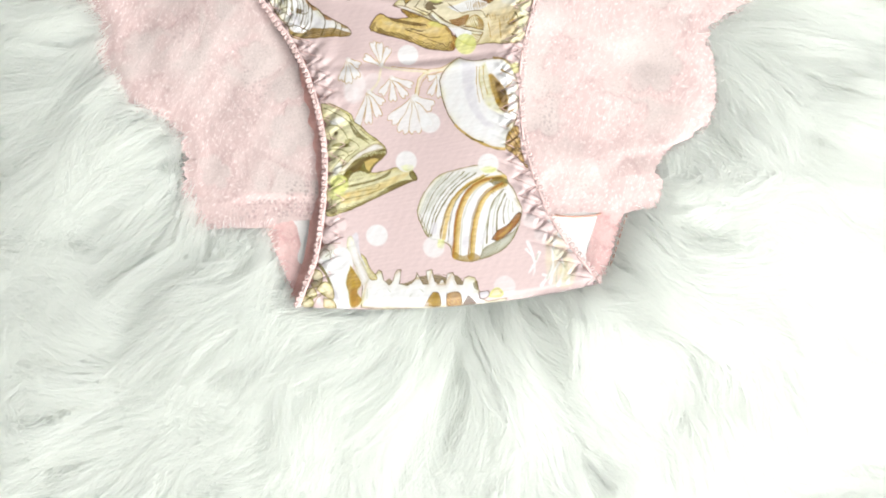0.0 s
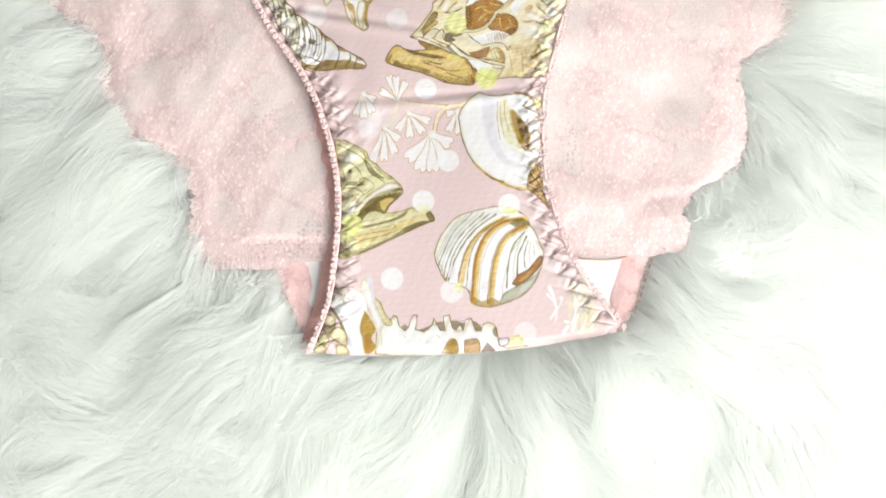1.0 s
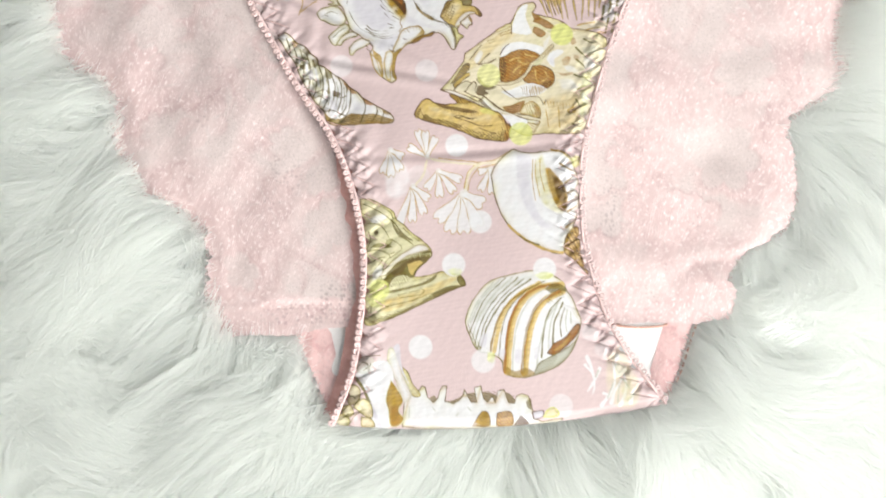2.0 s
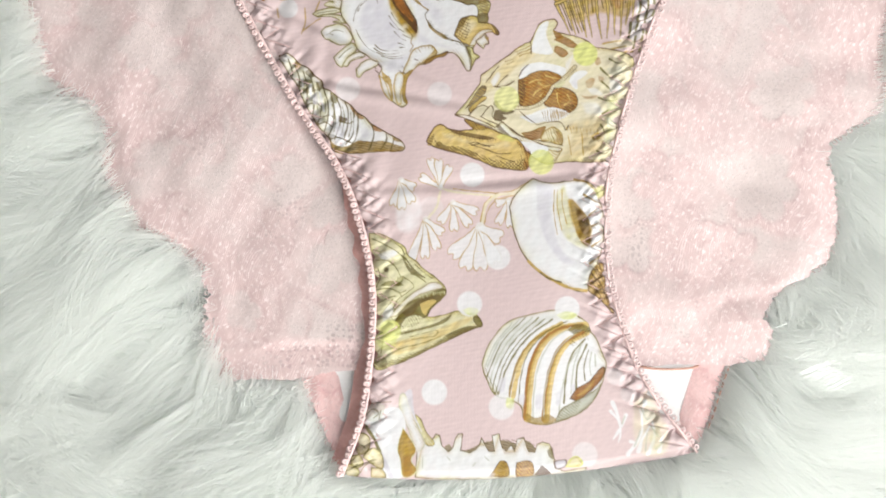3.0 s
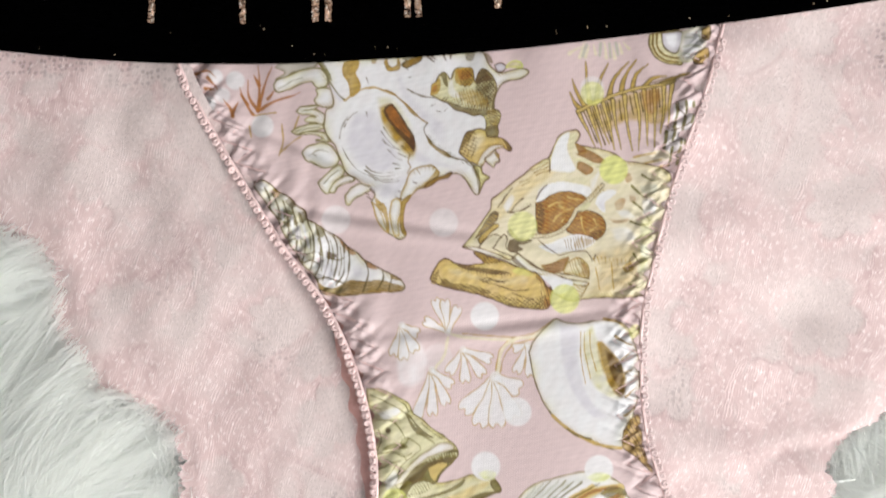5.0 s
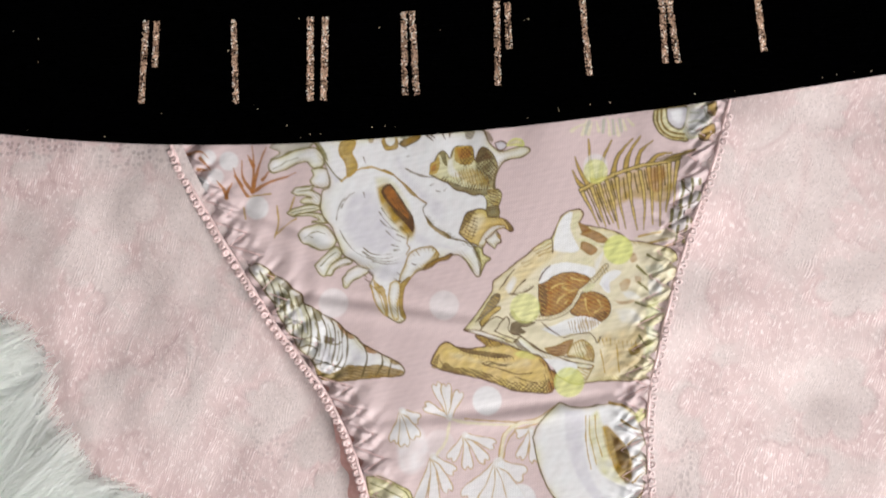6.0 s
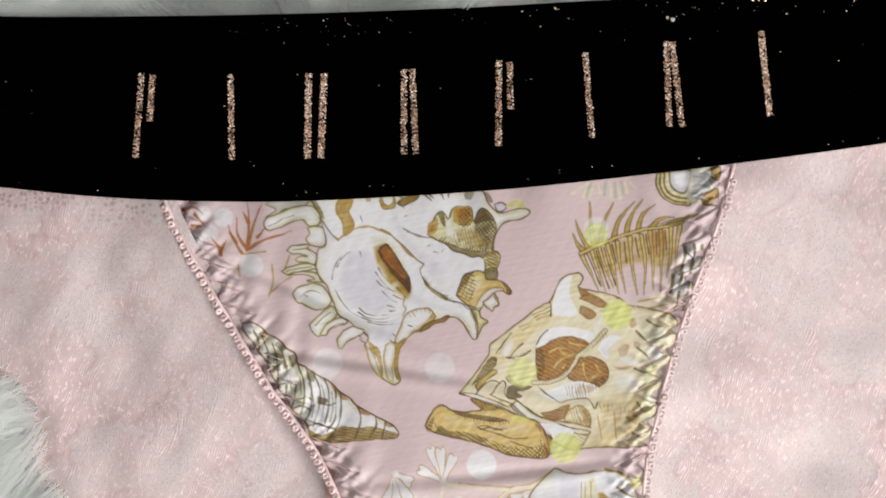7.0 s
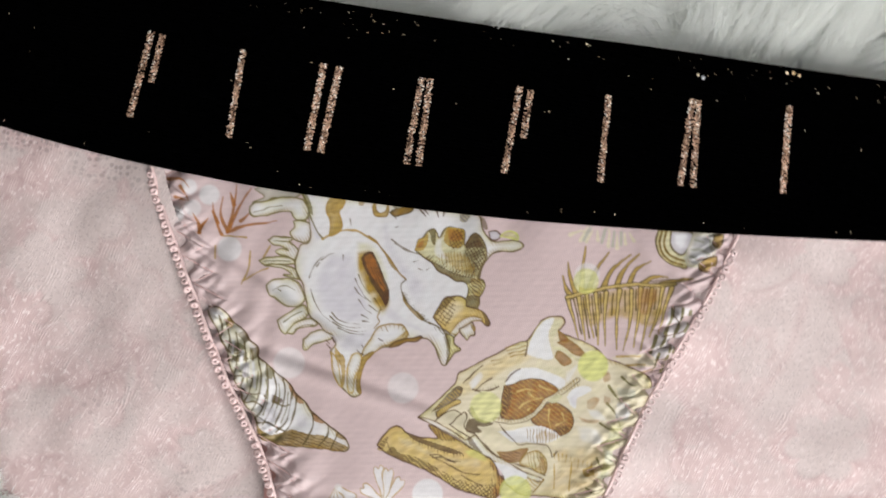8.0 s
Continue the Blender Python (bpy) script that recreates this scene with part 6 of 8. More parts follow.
def print_clam(ink):
    """Round white clam with a golden hollow."""
    ink.fill('white', [(9.2, -7.9),(10.3, -5.5),(12.1, -3.4),(14.1, -1.6),(15.2, -1.1),(17.4, -1.9),(20.1, -2.1),(22.7, -1.7),(26.1, -1.5),(28.4, -2),(30.3, -3.8),(31.5, -7.1),(32.4, -12.5),(31.9, -17.8),(30.6, -21.7),(29.1, -25.7),(28.3, -28.2),(26.3, -28.7),(23.6, -27.7),(21, -26.6),(17.7, -25),(14.4, -22.1),(11.9, -18.3),(10.2, -13.5)], line='olive', width=0.36)
    ink.blot('lilac', [(15.4, -2.4),(20.1, -2.5),(19.8, -8.3),(20.8, -15),(23.4, -19.8),(26.3, -21.7),(22.3, -22.2),(18.1, -17.1),(15.8, -10.3)], 1.4, 0.85)
    ink.blot('straw', [(19.9, -4.9),(22.6, -2),(24.1, -5.7),(28, -13.7),(28.4, -18.3),(25.8, -18.2),(22.1, -15.3),(20.3, -9.9)], 1.6, 0.85)
    ink.blot('gold', [(23.1, -6.2),(24.7, -5.7),(28, -9.7),(29.6, -13.8),(29, -17.5),(27.1, -17.7),(24.8, -13.7),(23.5, -9.4)], 1.0, 0.8)
    ink.fill('ochre', [(23.8, -6.5),(24.6, -6.2),(26.6, -8.4),(28.3, -10.4),(28.9, -13.7),(28.9, -16.4),(27.7, -17.2),(25.8, -15),(24.8, -11.3),(24.2, -8.6)], alpha=0.75)
    ink.blot('umber', [(24.9, -7.3),(27.3, -9.2),(28.8, -12.4),(28.5, -16.1),(26.6, -14.2),(25.6, -11)], 0.8, 0.75)
    ink.ticks('gold', [(23.8, -6.8),(24.6, -11),(26.1, -15.3)], 1.2, 0.6, 170, 0.2)
    for stroke in ([(20.2, -3.8),(20, -8.3),(20.8, -14.7)], [(21, -3.8),(20.9, -8.3),(21.9, -13.7)], [(22, -3.8),(22.2, -7.8),(23.2, -12.1)]):
        ink.line('gold', stroke, 0.24)
    ink.fill('white', [(22.9, -2.2),(24.4, -4.4),(27.3, -7.1),(29.9, -7.9),(30.8, -6.3),(28.7, -3.4),(26, -2)], alpha=0.8)
    for stroke in ([(25, -1.2),(27.9, -2),(30, -3.9)], [(27.3, -4.9),(29.4, -6.3),(31, -6.9)], [(28.6, -10),(30.7, -8.4)], [(29.3, -12.7),(31.5, -11.6)], [(29.2, -17.7),(31.7, -15.9)], [(28.9, -21.7),(31.3, -19.9)]):
        ink.line('ochre', stroke, 0.6, taper=True)
    ink.line('tan', [(13.8, -21.3),(17.5, -24.6),(21.7, -26.9),(24.3, -27.9),(28, -28.4)], 0.9)
    ink.line('olive', [(16.7, -24.2),(19, -25.6),(21.7, -26.4)], 0.5)
    ink.fill('gold', [(28.6, -24.6),(30, -22.5),(31.8, -21.7),(32.3, -24.4),(33, -29.7),(34.7, -33.9),(32.8, -32.3),(30.4, -29.9),(28.3, -28.2)], line='umber', width=0.28, alpha=0.85)
    ink.hatch('umber', [(28.6, -24.6),(30, -22.5),(31.8, -21.7),(32.3, -24.4),(33.2, -31),(30.9, -30.2)], 25, 0.8, 0.24)
    for stroke in ([(28.8, -27),(31.8, -24.9)], [(29.8, -29.1),(32.8, -27)], [(29.1, -24.4),(31.5, -27),(33.2, -31.3)]):
        ink.line('umber', stroke, 0.34)
    ink.disc('citron', *(31.6, -4.2), 1.5, 0.6)


def print_grinning_skull(ink):
    """Yellow-green skull and bone at the elastic edge."""
    ink.fill('straw', [(-25.1, -14.7),(-22.6, -14.7),(-20, -15.8),(-18, -16.9),(-16.4, -18),(-15.6, -19.9),(-13.8, -21.2),(-11.7, -23.3),(-9.4, -25),(-7.7, -26.3),(-6.6, -27.6),(-6.3, -29.2),(-7.5, -30.8),(-9.1, -32.1),(-10.2, -33.4),(-10.8, -34.9),(-8.2, -34.8),(-5.6, -34.1),(-3.3, -33.5),(-1, -34.2),(1, -34.3),(2.1, -35.7),(2.6, -37),(1, -37.6),(-2.3, -38.9),(-5.7, -40.6),(-10.3, -42.8),(-15, -45.1),(-18.9, -46.6),(-22.5, -47.8),(-23.8, -46.2),(-24, -39.6),(-24.5, -29),(-24.9, -21.1)], line='moss', width=0.36)
    ink.blot('cream', [(-24.3, -15.5),(-19.3, -16.6),(-17.2, -18.5),(-19.3, -21.1),(-23.3, -19.8)], 1.0, 0.7)
    ink.blot('white', [(-23.3, -19.8),(-19.3, -18.5),(-18, -19.8),(-21.2, -21.4)], 0.7, 0.8)
    ink.blot('bone', [(-19.5, -41),(-10.3, -38.4),(-2.3, -35.2),(1.1, -35.4),(-5, -39),(-14.3, -43.4),(-19.6, -44.4)], 1.2, 0.7)
    # eye and cheek
    ink.fill('olive', [(-17.2, -19.8),(-16.2, -20.4),(-14.9, -22.2),(-13.3, -23.9),(-11.2, -25.5),(-13.3, -24.9),(-15.1, -24.1),(-16.3, -22.2)], alpha=0.85)
    ink.line('straw', [(-16.2, -21.2),(-14.9, -23)], 0.3)
    ink.disc('umber', *(-20.8, -23.5), 0.6, 0.85)
    ink.fill('moss', [(-22.3, -27.5),(-20.7, -26.4),(-18.1, -26.4),(-16.5, -27.3),(-18.1, -27.5),(-20.2, -27.5)], alpha=0.85)
    ink.fill('moss', [(-18.1, -25.4),(-16.5, -25.1),(-17.3, -27),(-18.6, -27.2)], alpha=0.7)
    for stroke in ([(-24.3, -16),(-21.2, -17.4),(-18, -19.3),(-15.9, -21.2)], [(-23.3, -21.1),(-20.1, -21.4),(-18.3, -23.3),(-17.3, -25.1)], [(-22.8, -23.2),(-22.3, -25.6),(-23.4, -28)], [(-17.3, -25.1),(-15.2, -26.2),(-14.1, -27.6),(-15.7, -29.1),(-17.9, -30.7),(-19.2, -33.3)], [(-23.4, -28.5),(-20.2, -28),(-17.6, -29.1),(-16, -28.6)], [(-21.3, -28),(-18.1, -28.6),(-17.1, -29.9)],
                   [(-22.9, -31.7),(-20.2, -30.4),(-18.4, -29.9)], [(-21.9, -34.3),(-20.3, -32.2),(-19.2, -30.7)], [(-14.9, -24.4),(-13, -25.2),(-11.2, -26.5)], [(-24.6, -18.4),(-22.2, -19.2)], [(-13.8, -22.3),(-11.7, -24.1),(-9.6, -25.5)], [(-19, -16.9),(-17.2, -18.2),(-16.4, -19.8)], [(-18.7, -33.3),(-19.5, -34.9),(-19, -36)]):
        ink.line('moss', stroke, 0.3)
    ink.fill('white', [(-20, -35.1),(-17.6, -32),(-14.9, -29.5),(-12.1, -27.8),(-9.5, -26.5),(-7.5, -27),(-7.1, -27.9),(-10.2, -28.7),(-13.1, -29.9),(-16, -32.2),(-18.2, -34.6)], line='moss', width=0.22)
    ink.blot('white', [(-22.1, -34.3),(-19.7, -31.7),(-18.9, -34.1),(-21.4, -36.2)], 0.7, 0.7)
    # the open mouth
    ink.fill('moss', [(-18.7, -36),(-16.8, -33.1),(-14.4, -31.1),(-11.5, -29.6),(-8.8, -28.7),(-6.7, -28.2),(-6.5, -29.5),(-7.8, -30.9),(-9.8, -32.6),(-10.8, -34.7),(-12.2, -35.2),(-13.9, -34.6),(-16, -35.2),(-17.7, -37.8)], line='olive', width=0.3)
    ink.fill('umber', [(-17.1, -33.9),(-14.4, -31.8),(-11.5, -30.2),(-7.2, -29.5),(-8.3, -30.8),(-10.7, -31.3),(-12.8, -32.3),(-14.2, -34.2),(-16, -34.7)], alpha=0.55)
    ink.ticks('straw', [(-12.6, -30),(-10.4, -29.2),(-8.3, -28.9),(-6.7, -28.8)], 0.8, 0.5, -80, 0.26)
    ink.fill('bone', [(-12.6, -31.8),(-10.2, -30.8),(-8.6, -31.1),(-10.5, -33.1),(-11.1, -34.5),(-12.1, -33.7)], alpha=0.85)
    ink.fill('straw', [(-17.7, -38.1),(-16.3, -35.7),(-14.2, -34.6),(-11.9, -35.2),(-13.6, -37.1)], alpha=0.9)
    ink.hatch('moss', [(-17.7, -38.1),(-16.3, -35.7),(-14.2, -34.6),(-11.9, -35.2),(-13.6, -37.1)], 30, 0.55, 0.22)
    ink.fill('moss', [(-18.5, -38.9),(-14.2, -38),(-10.2, -37),(-6.9, -35.6),(-4.7, -34.1),(-6.3, -36.2),(-9.6, -37.5),(-13.6, -38.5),(-17.5, -39.4)], alpha=0.85)
    ink.hatch('umber', [(-18.2, -38.9),(-10.2, -37),(-5.2, -34.5),(-6.3, -36.2),(-13.6, -38.5)], 60, 0.55, 0.24)
    # the bone
    ink.fill('moss', [(0.6, -34.6),(2.1, -35.4),(2.6, -37),(1.4, -37.1),(0.5, -35.8)], line='olive', width=0.24, alpha=0.85)
    ink.fill('moss', [(-22, -47.1),(-19.6, -45.7),(-15.6, -44.6),(-12.3, -43.2),(-8.3, -41.2),(-6.3, -39.4),(-3.4, -38),(-1, -37.2),(1.9, -37.3),(-2.3, -39.1),(-10.3, -42.9),(-18.3, -46.4)], alpha=0.6)
    ink.hatch('umber', [(-22, -47.1),(-19.6, -45.4),(-15.6, -44.2),(-12.3, -42.9),(-8.3, -40.8),(-5, -38.8),(1.7, -37.3),(-2.3, -39.2),(-10.3, -42.9),(-18.3, -46.5)], 70, 0.55, 0.26)
    ink.fill('olive', [(-6.3, -39.5),(-3.6, -38),(-0.7, -37.2),(1.7, -37.3),(-1.5, -38.8),(-5, -40.3)], alpha=0.6)
    for stroke in ([(-14.9, -39.8),(-12.3, -39.1),(-8.3, -38.2),(-9, -39.5),(-12.3, -40.1),(-14.5, -40.4)], [(-18.2, -42.8),(-12.9, -41.6),(-7.6, -39.8)], [(-23, -43.6),(-21.4, -42.3),(-19.6, -41.5)], [(-23, -46.2),(-20.9, -44.9)], [(-21.4, -40.7),(-22, -43.8)]):
        ink.line('moss', stroke, 0.26)
    ink.fill('umber', [(-23.6, -46.2),(-22, -44.4),(-20.4, -45.7),(-21.5, -47.5)], alpha=0.55)
    ink.disc('citron', *(-19.8, -38.3), 2.6, 0.7)
    ink.disc('citron', *(-20.6, -40.7), 2.4, 0.45)
    ink.disc('white', *(-0.5, -31.7), 3.05, 0.85)
    ink.blot('citron', [(-2.5, -33.2),(-0.5, -32.5),(1.7, -33),(1.2, -34.6),(-1, -34.6)], 0.6, 0.55)


def print_fan_shell(ink):
    """Ribbed fan shell, white with golden stripes."""
    ink.fill('white', [(2.6, -46.5),(3.2, -43.9),(4.5, -41.2),(6.3, -38.6),(8.3, -36.5),(10.9, -35.2),(13.6, -34.5),(16.9, -33.7),(20.2, -33.2),(23.5, -33.8),(26.3, -34.9),(28.3, -36.5),(28.9, -38.2),(30.2, -40),(31.2, -42.2),(32.1, -44.5),(32.7, -45.9),(32.4, -48.2),(31.7, -50.8),(30.2, -54),(27.8, -56.6),(24.4, -59),(21.1, -60.2),(17.8, -61),(14.5, -60.6),(12.7, -59.6),(12.3, -57.1),(11.3, -55.9),(8.7, -54.8),(6.4, -54.3),(4.8, -52.6),(3.9, -50.4),(3, -48.5)], line='moss', width=0.32)
    ink.blot('sage', [(8.3, -36.8),(13.6, -34.8),(21.6, -33.8),(25.5, -35.2),(18.9, -36.4),(12.2, -40),(6.8, -46.5),(3.6, -46.5)], 2.0, 0.45)
    stripes = ([(27.6, -36.8),(21.5, -37.8),(17.2, -41.4),(14.9, -46.6),(13.9, -53.2),(13.6, -59.5)], [(27.8, -38.6),(23, -41.2),(20.3, -45.6),(18.8, -51.9),(18, -59.8)])
    for stroke in stripes:
        ink.line('bone', stroke, 2.3)
        ink.line('tan', [(x - 0.4, y) for x, y in stroke], 1.4)
        ink.line('sienna', [(x - 0.7, y) for x, y in stroke], 0.9)
    ink.line('bone', [(21.8, -36.4),(16.4, -39.5),(12.9, -43.7),(11, -49.5),(10.1, -54.2)], 1.4)
    ink.line('ochre', [(21.5, -36.7),(15.9, -39.8),(12.1, -44),(9.9, -50),(9.1, -54.7)], 0.7)
    for stroke in ([(19.5, -35.5),(13.5, -40),(8.9, -46.6),(6.4, -54)], [(27.5, -40.2),(24.3, -44.1),(22.9, -49.6),(22.5, -55.7)], [(28, -41.5),(25.7, -46.8),(25.4, -52.3)]):
        ink.line('moss', stroke, 0.55)
    for stroke in ([(16.2, -35),(10.3, -40.7),(6.8, -46.5),(5, -52.6)], [(13.1, -35),(7.7, -40.6),(4.6, -47.2),(3.7, -49.7)], [(28.4, -42.8),(27.3, -46.8),(27.6, -50.2)], [(17.8, -35.3),(11.9, -40.4),(7.9, -46.5),(5.9, -53.4)], [(23.4, -35.7),(18.3, -38.5),(14, -43.2),(12.1, -48.7),(11.4, -55.3)]):
        ink.line('moss', stroke, 0.34)
    for stroke in ([(9.9, -36.3),(5.8, -41.3),(3.4, -46.8)], [(14.7, -35),(8.9, -40.8),(5.6, -46.8),(4.4, -51.5)], [(11.6, -35.5),(6.6, -41),(3.9, -47)], [(25.4, -38.6),(21.4, -42.2),(19.2, -46.7),(17.8, -53.2),(17.5, -59.3)], [(24.1, -37.3),(19.3, -40.9),(16.3, -46.6),(15.2, -53.2),(14.9, -59.8)], [(26.7, -41.5),(23.5, -46.7),(21.8, -53.3),(21.2, -58)], [(29.1, -43.4),(28.7, -46.8),(29, -48.9)], [(29.9, -43.9),(30.1, -46.8)], [(26.4, -42.3),(24.8, -46.8),(24.1, -53.3)]):
        ink.line('sage', stroke, 0.4)
    # the hinge and the broken lip
    ink.fill('moss', [(23.3, -38),(25.5, -36.5),(28.4, -37.2),(28.9, -38.6),(26.8, -38.3),(24.9, -39)], alpha=0.75)
    ink.hatch('umber', [(23.3, -38),(25.5, -36.5),(28.4, -37.2),(28.9, -38.6),(26.8, -38.9)], -50, 0.55, 0.22)
    ink.ticks('moss', [(23.8, -41.2),(25.4, -39.6),(27.6, -38.9)], 1.6, 0.6, -80, 0.22)
    ink.fill('sienna', [(23.9, -54.6),(25.8, -52),(28.4, -50.6),(30.2, -48.5),(31.9, -46.8),(32.3, -48.2),(30.7, -51),(28, -53.5),(25.8, -55)], line='umber', width=0.3)
    ink.blot('tan', [(25.2, -54),(27.9, -51.8),(30, -49.7),(29.2, -51.8),(26.8, -53.9)], 0.5, 0.7)
    ink.fill('sage', [(20.3, -60.4),(21.7, -57.4),(24.5, -55.6),(27.8, -54),(30.5, -52.1),(31.4, -51.3),(29.4, -55.3),(25.9, -58.3)], line='moss', width=0.3, alpha=0.9)
    ink.hatch('moss', [(20.3, -60.4),(21.7, -57.4),(24.5, -55.6),(26.5, -55.3),(25.1, -58.1)], 50, 0.6, 0.22)
    ink.fill('ochre', [(12.7, -59.6),(13.3, -58.2),(15.6, -59.3),(18.5, -58.5),(20.6, -59.8),(17.8, -61),(14.5, -60.6)], alpha=0.75)
    ink.hatch('moss', [(2.6, -46.5),(3.9, -47.8),(5.4, -50.5),(6.7, -54.2),(4.8, -52.6),(3.6, -49.9)], 20, 0.7, 0.24)
    for spot in ([(6.5, -50),(8.4, -49.4),(8, -53.1),(6.2, -52.8)], [(11.3, -53.4),(13.1, -53.7),(12.7, -56.6),(11.4, -55.5)], [(15.4, -53.7),(17.3, -53.5),(17, -57.2),(15.4, -56.9)], [(20.4, -53.5),(22.1, -52),(21.7, -55.9),(20.4, -56.4)], [(23.6, -51.5),(25.2, -50.7),(24.7, -53.6)]):
        ink.blot('lilac', spot, 0.6, 0.8)
    ink.disc('white', *(7.3, -56.7), 3.1, 0.7)
    ink.blot('citron', [(8.3, -54.2),(10.4, -54.7),(10.1, -57.1),(8.3, -56.8)], 0.6, 0.7)
    ink.disc('white', *(23.2, -32.8), 3.0, 0.85)
    ink.blot('citron', [(20.2, -34.3),(23.1, -33.3),(25.8, -34.1),(24.7, -35.4),(22.1, -35.6)], 0.6, 0.7)
    ink.disc('white', *(-9, -53.2), 3.1, 0.85)
    ink.disc('white', 27.5, -68.2, 3.09, 0.5)


def print_comb_shell(ink):
    """Spiny white shell at the fold of the crotch."""
    ink.fill('moss', [(-7.6, -67.5),(-5.5, -65.7),(-3.9, -67.2),(-0.5, -66.9),(2.5, -65.4),(5.6, -64.8),(8.6, -64.8),(10.8, -65.4),(13.6, -64.8),(16, -67.2),(18.4, -70.2),(-5.8, -70.8)], alpha=0.75)
    ink.hatch('umber', [(-7.6, -67.5),(-0.5, -66.9),(5.6, -64.8),(13.6, -64.8),(16, -67.2),(13.8, -68.7),(-2.7, -68.7)], 70, 0.6, 0.24)
    ink.fill('white', [(-13.6, -73.8),(-13, -67.2),(-11.5, -64.9),(-10, -66.2),(-9.4, -64.5),(-8.6, -63.3),(-7.7, -63.6),(-7.1, -66.2),(-5.5, -67.4),(-4.5, -66.5),(-3.9, -64.5),(-3.2, -63.3),(-2.1, -63.2),(-2.6, -67.2),(-0.5, -67.7),(1, -67.1),(2.1, -65.7),(2.4, -64.1),(3.3, -65.7),(4.2, -67.4),(5.6, -67.4),(5, -63.6),(6.8, -63.2),(7.4, -66.5),(8.4, -67.4),(9.6, -65.9),(10.5, -67.4),(11.1, -64.4),(12.7, -64.1),(13.4, -66),(14, -67.4),(15.4, -67.7),(16, -65.7),(17.2, -65.1),(19, -65.6),(19.7, -68),(20.3, -69.6),(20.3, -71.4),(22.9, -72.3),(25.9, -71.7),(28, -71.3),(27.7, -72.2),(24.4, -73.2),(18.3, -73.8),(3.3, -74.3),(-8.8, -74.3)], line='olive', width=0.28, sharp=True)
    ink.fill('gold', [(4.5, -73.5),(6, -71.1),(7.2, -69.6),(8.7, -70.2),(8.9, -73.5)], line='umber', width=0.24)
    ink.fill('sienna', [(11, -70.1),(13.2, -69.6),(14.9, -70.4),(14.9, -73.5),(11.1, -73.5)], line='umber', width=0.24, alpha=0.85)
    ink.hatch('bone', [(11, -70.1),(13.2, -69.6),(14.9, -70.4),(14.9, -73.5),(11.1, -73.5)], 40, 0.6, 0.24)
    ink.fill('umber', [(15.2, -73.5),(16.5, -71.4),(17.3, -70.8),(19.4, -73.2)], alpha=0.85)
    ink.hatch('umber', [(6.3, -71.4),(8.1, -69.9),(8.7, -73.2),(6.6, -73.5)], 60, 0.5, 0.24)
    ink.fill('olive', [(18.4, -67.2),(19.6, -66.3),(20, -69),(18.8, -68.7)], alpha=0.7)
    ink.fill('lilac', [(20, -69.8),(21.4, -69.5),(22.9, -69.5),(22.7, -71.1),(20.6, -71.6)], line='umber', width=0.26)
    ink.fill('cream', [(23, -71.1),(24.1, -69.2),(25.8, -68.6),(27.1, -70.3),(25.9, -71.1)], line='citron', width=0.32)
    for stroke in ([(0.4, -70.8),(1, -70.2)], [(-11.8, -68.7),(-11.8, -71.4)], [(3.3, -68.7),(4.2, -69.6)], [(-5.8, -68.7),(-5.1, -69.6)]):
        ink.line('sage', stroke, 0.3)
    ink.blot('lilac', [(-11.8, -72.3),(-2.7, -71.7),(6.3, -72.6),(3.3, -74.1),(-10.3, -74.1)], 0.8, 0.6)
    # the tall horn
    ink.fill('straw', [(-13.6, -58.5),(-12.3, -59.7),(-11, -62.7),(-8.9, -65.4),(-10, -66.2),(-11.8, -64.9),(-13, -62.1)], line='moss', width=0.26)
    ink.fill('white', [(-17.4, -54.1),(-16.5, -53.5),(-14.8, -55.1),(-14.1, -58.2),(-12.9, -61.9),(-11.3, -65.7),(-13.3, -67.5),(-14.5, -64.2),(-16.3, -59.7),(-17.6, -56.7)], line='sage', width=0.26)
    ink.fill('lilac', [(-16.1, -53.2),(-14.5, -52.7),(-13.8, -58.2),(-11.9, -62.8),(-12.9, -61.3),(-14.7, -57.4)], alpha=0.9)
    ink.fill('white', [(-26.6, -61.2),(-23.1, -58.2),(-19.4, -57),(-17.3, -57.3),(-15.9, -61.2),(-16.9, -67.2),(-16.6, -73.5),(-20.8, -73.8),(-22, -68.7),(-23.9, -63.4)])
    ink.fill('gold', [(-16.6, -61.8),(-14.8, -64.2),(-13.4, -67.2),(-14.6, -69.6),(-13.1, -71.7),(-14.5, -73.5),(-16.6, -73.5),(-17.2, -69.4),(-17.8, -66.6)], line='straw', width=0.26)
    ink.blot('sienna', [(-16.6, -68.7),(-14.8, -68.1),(-14.2, -70.2),(-14.2, -73.2),(-16.3, -73.2)], 0.7, 0.5)
    ink.line('moss', [(-27.2, -60.6),(-25.1, -62.1),(-23.3, -64.9),(-21.7, -68.4),(-20.5, -71.1)], 1.1)
    ink.line('lilac', [(-22, -68.1),(-20.5, -71.1),(-19.3, -73.8)], 1.5)
    # small shells folded under the edge
    ink.fill('sage', [(-26, -56.9),(-23.6, -55.7),(-20.9, -56.5),(-21.8, -59.4),(-24.2, -60.3),(-25.7, -59.1)], alpha=0.6)
    for stroke in ([(-26, -56.3),(-23.9, -55.9),(-22.1, -55.7),(-19.4, -55.4)], [(-25.4, -58.8),(-23.9, -57.2),(-22.4, -58.2),(-23.6, -59.4)], [(-21.8, -57.6),(-22.4, -59.7)]):
        ink.line('olive', stroke, 0.28)
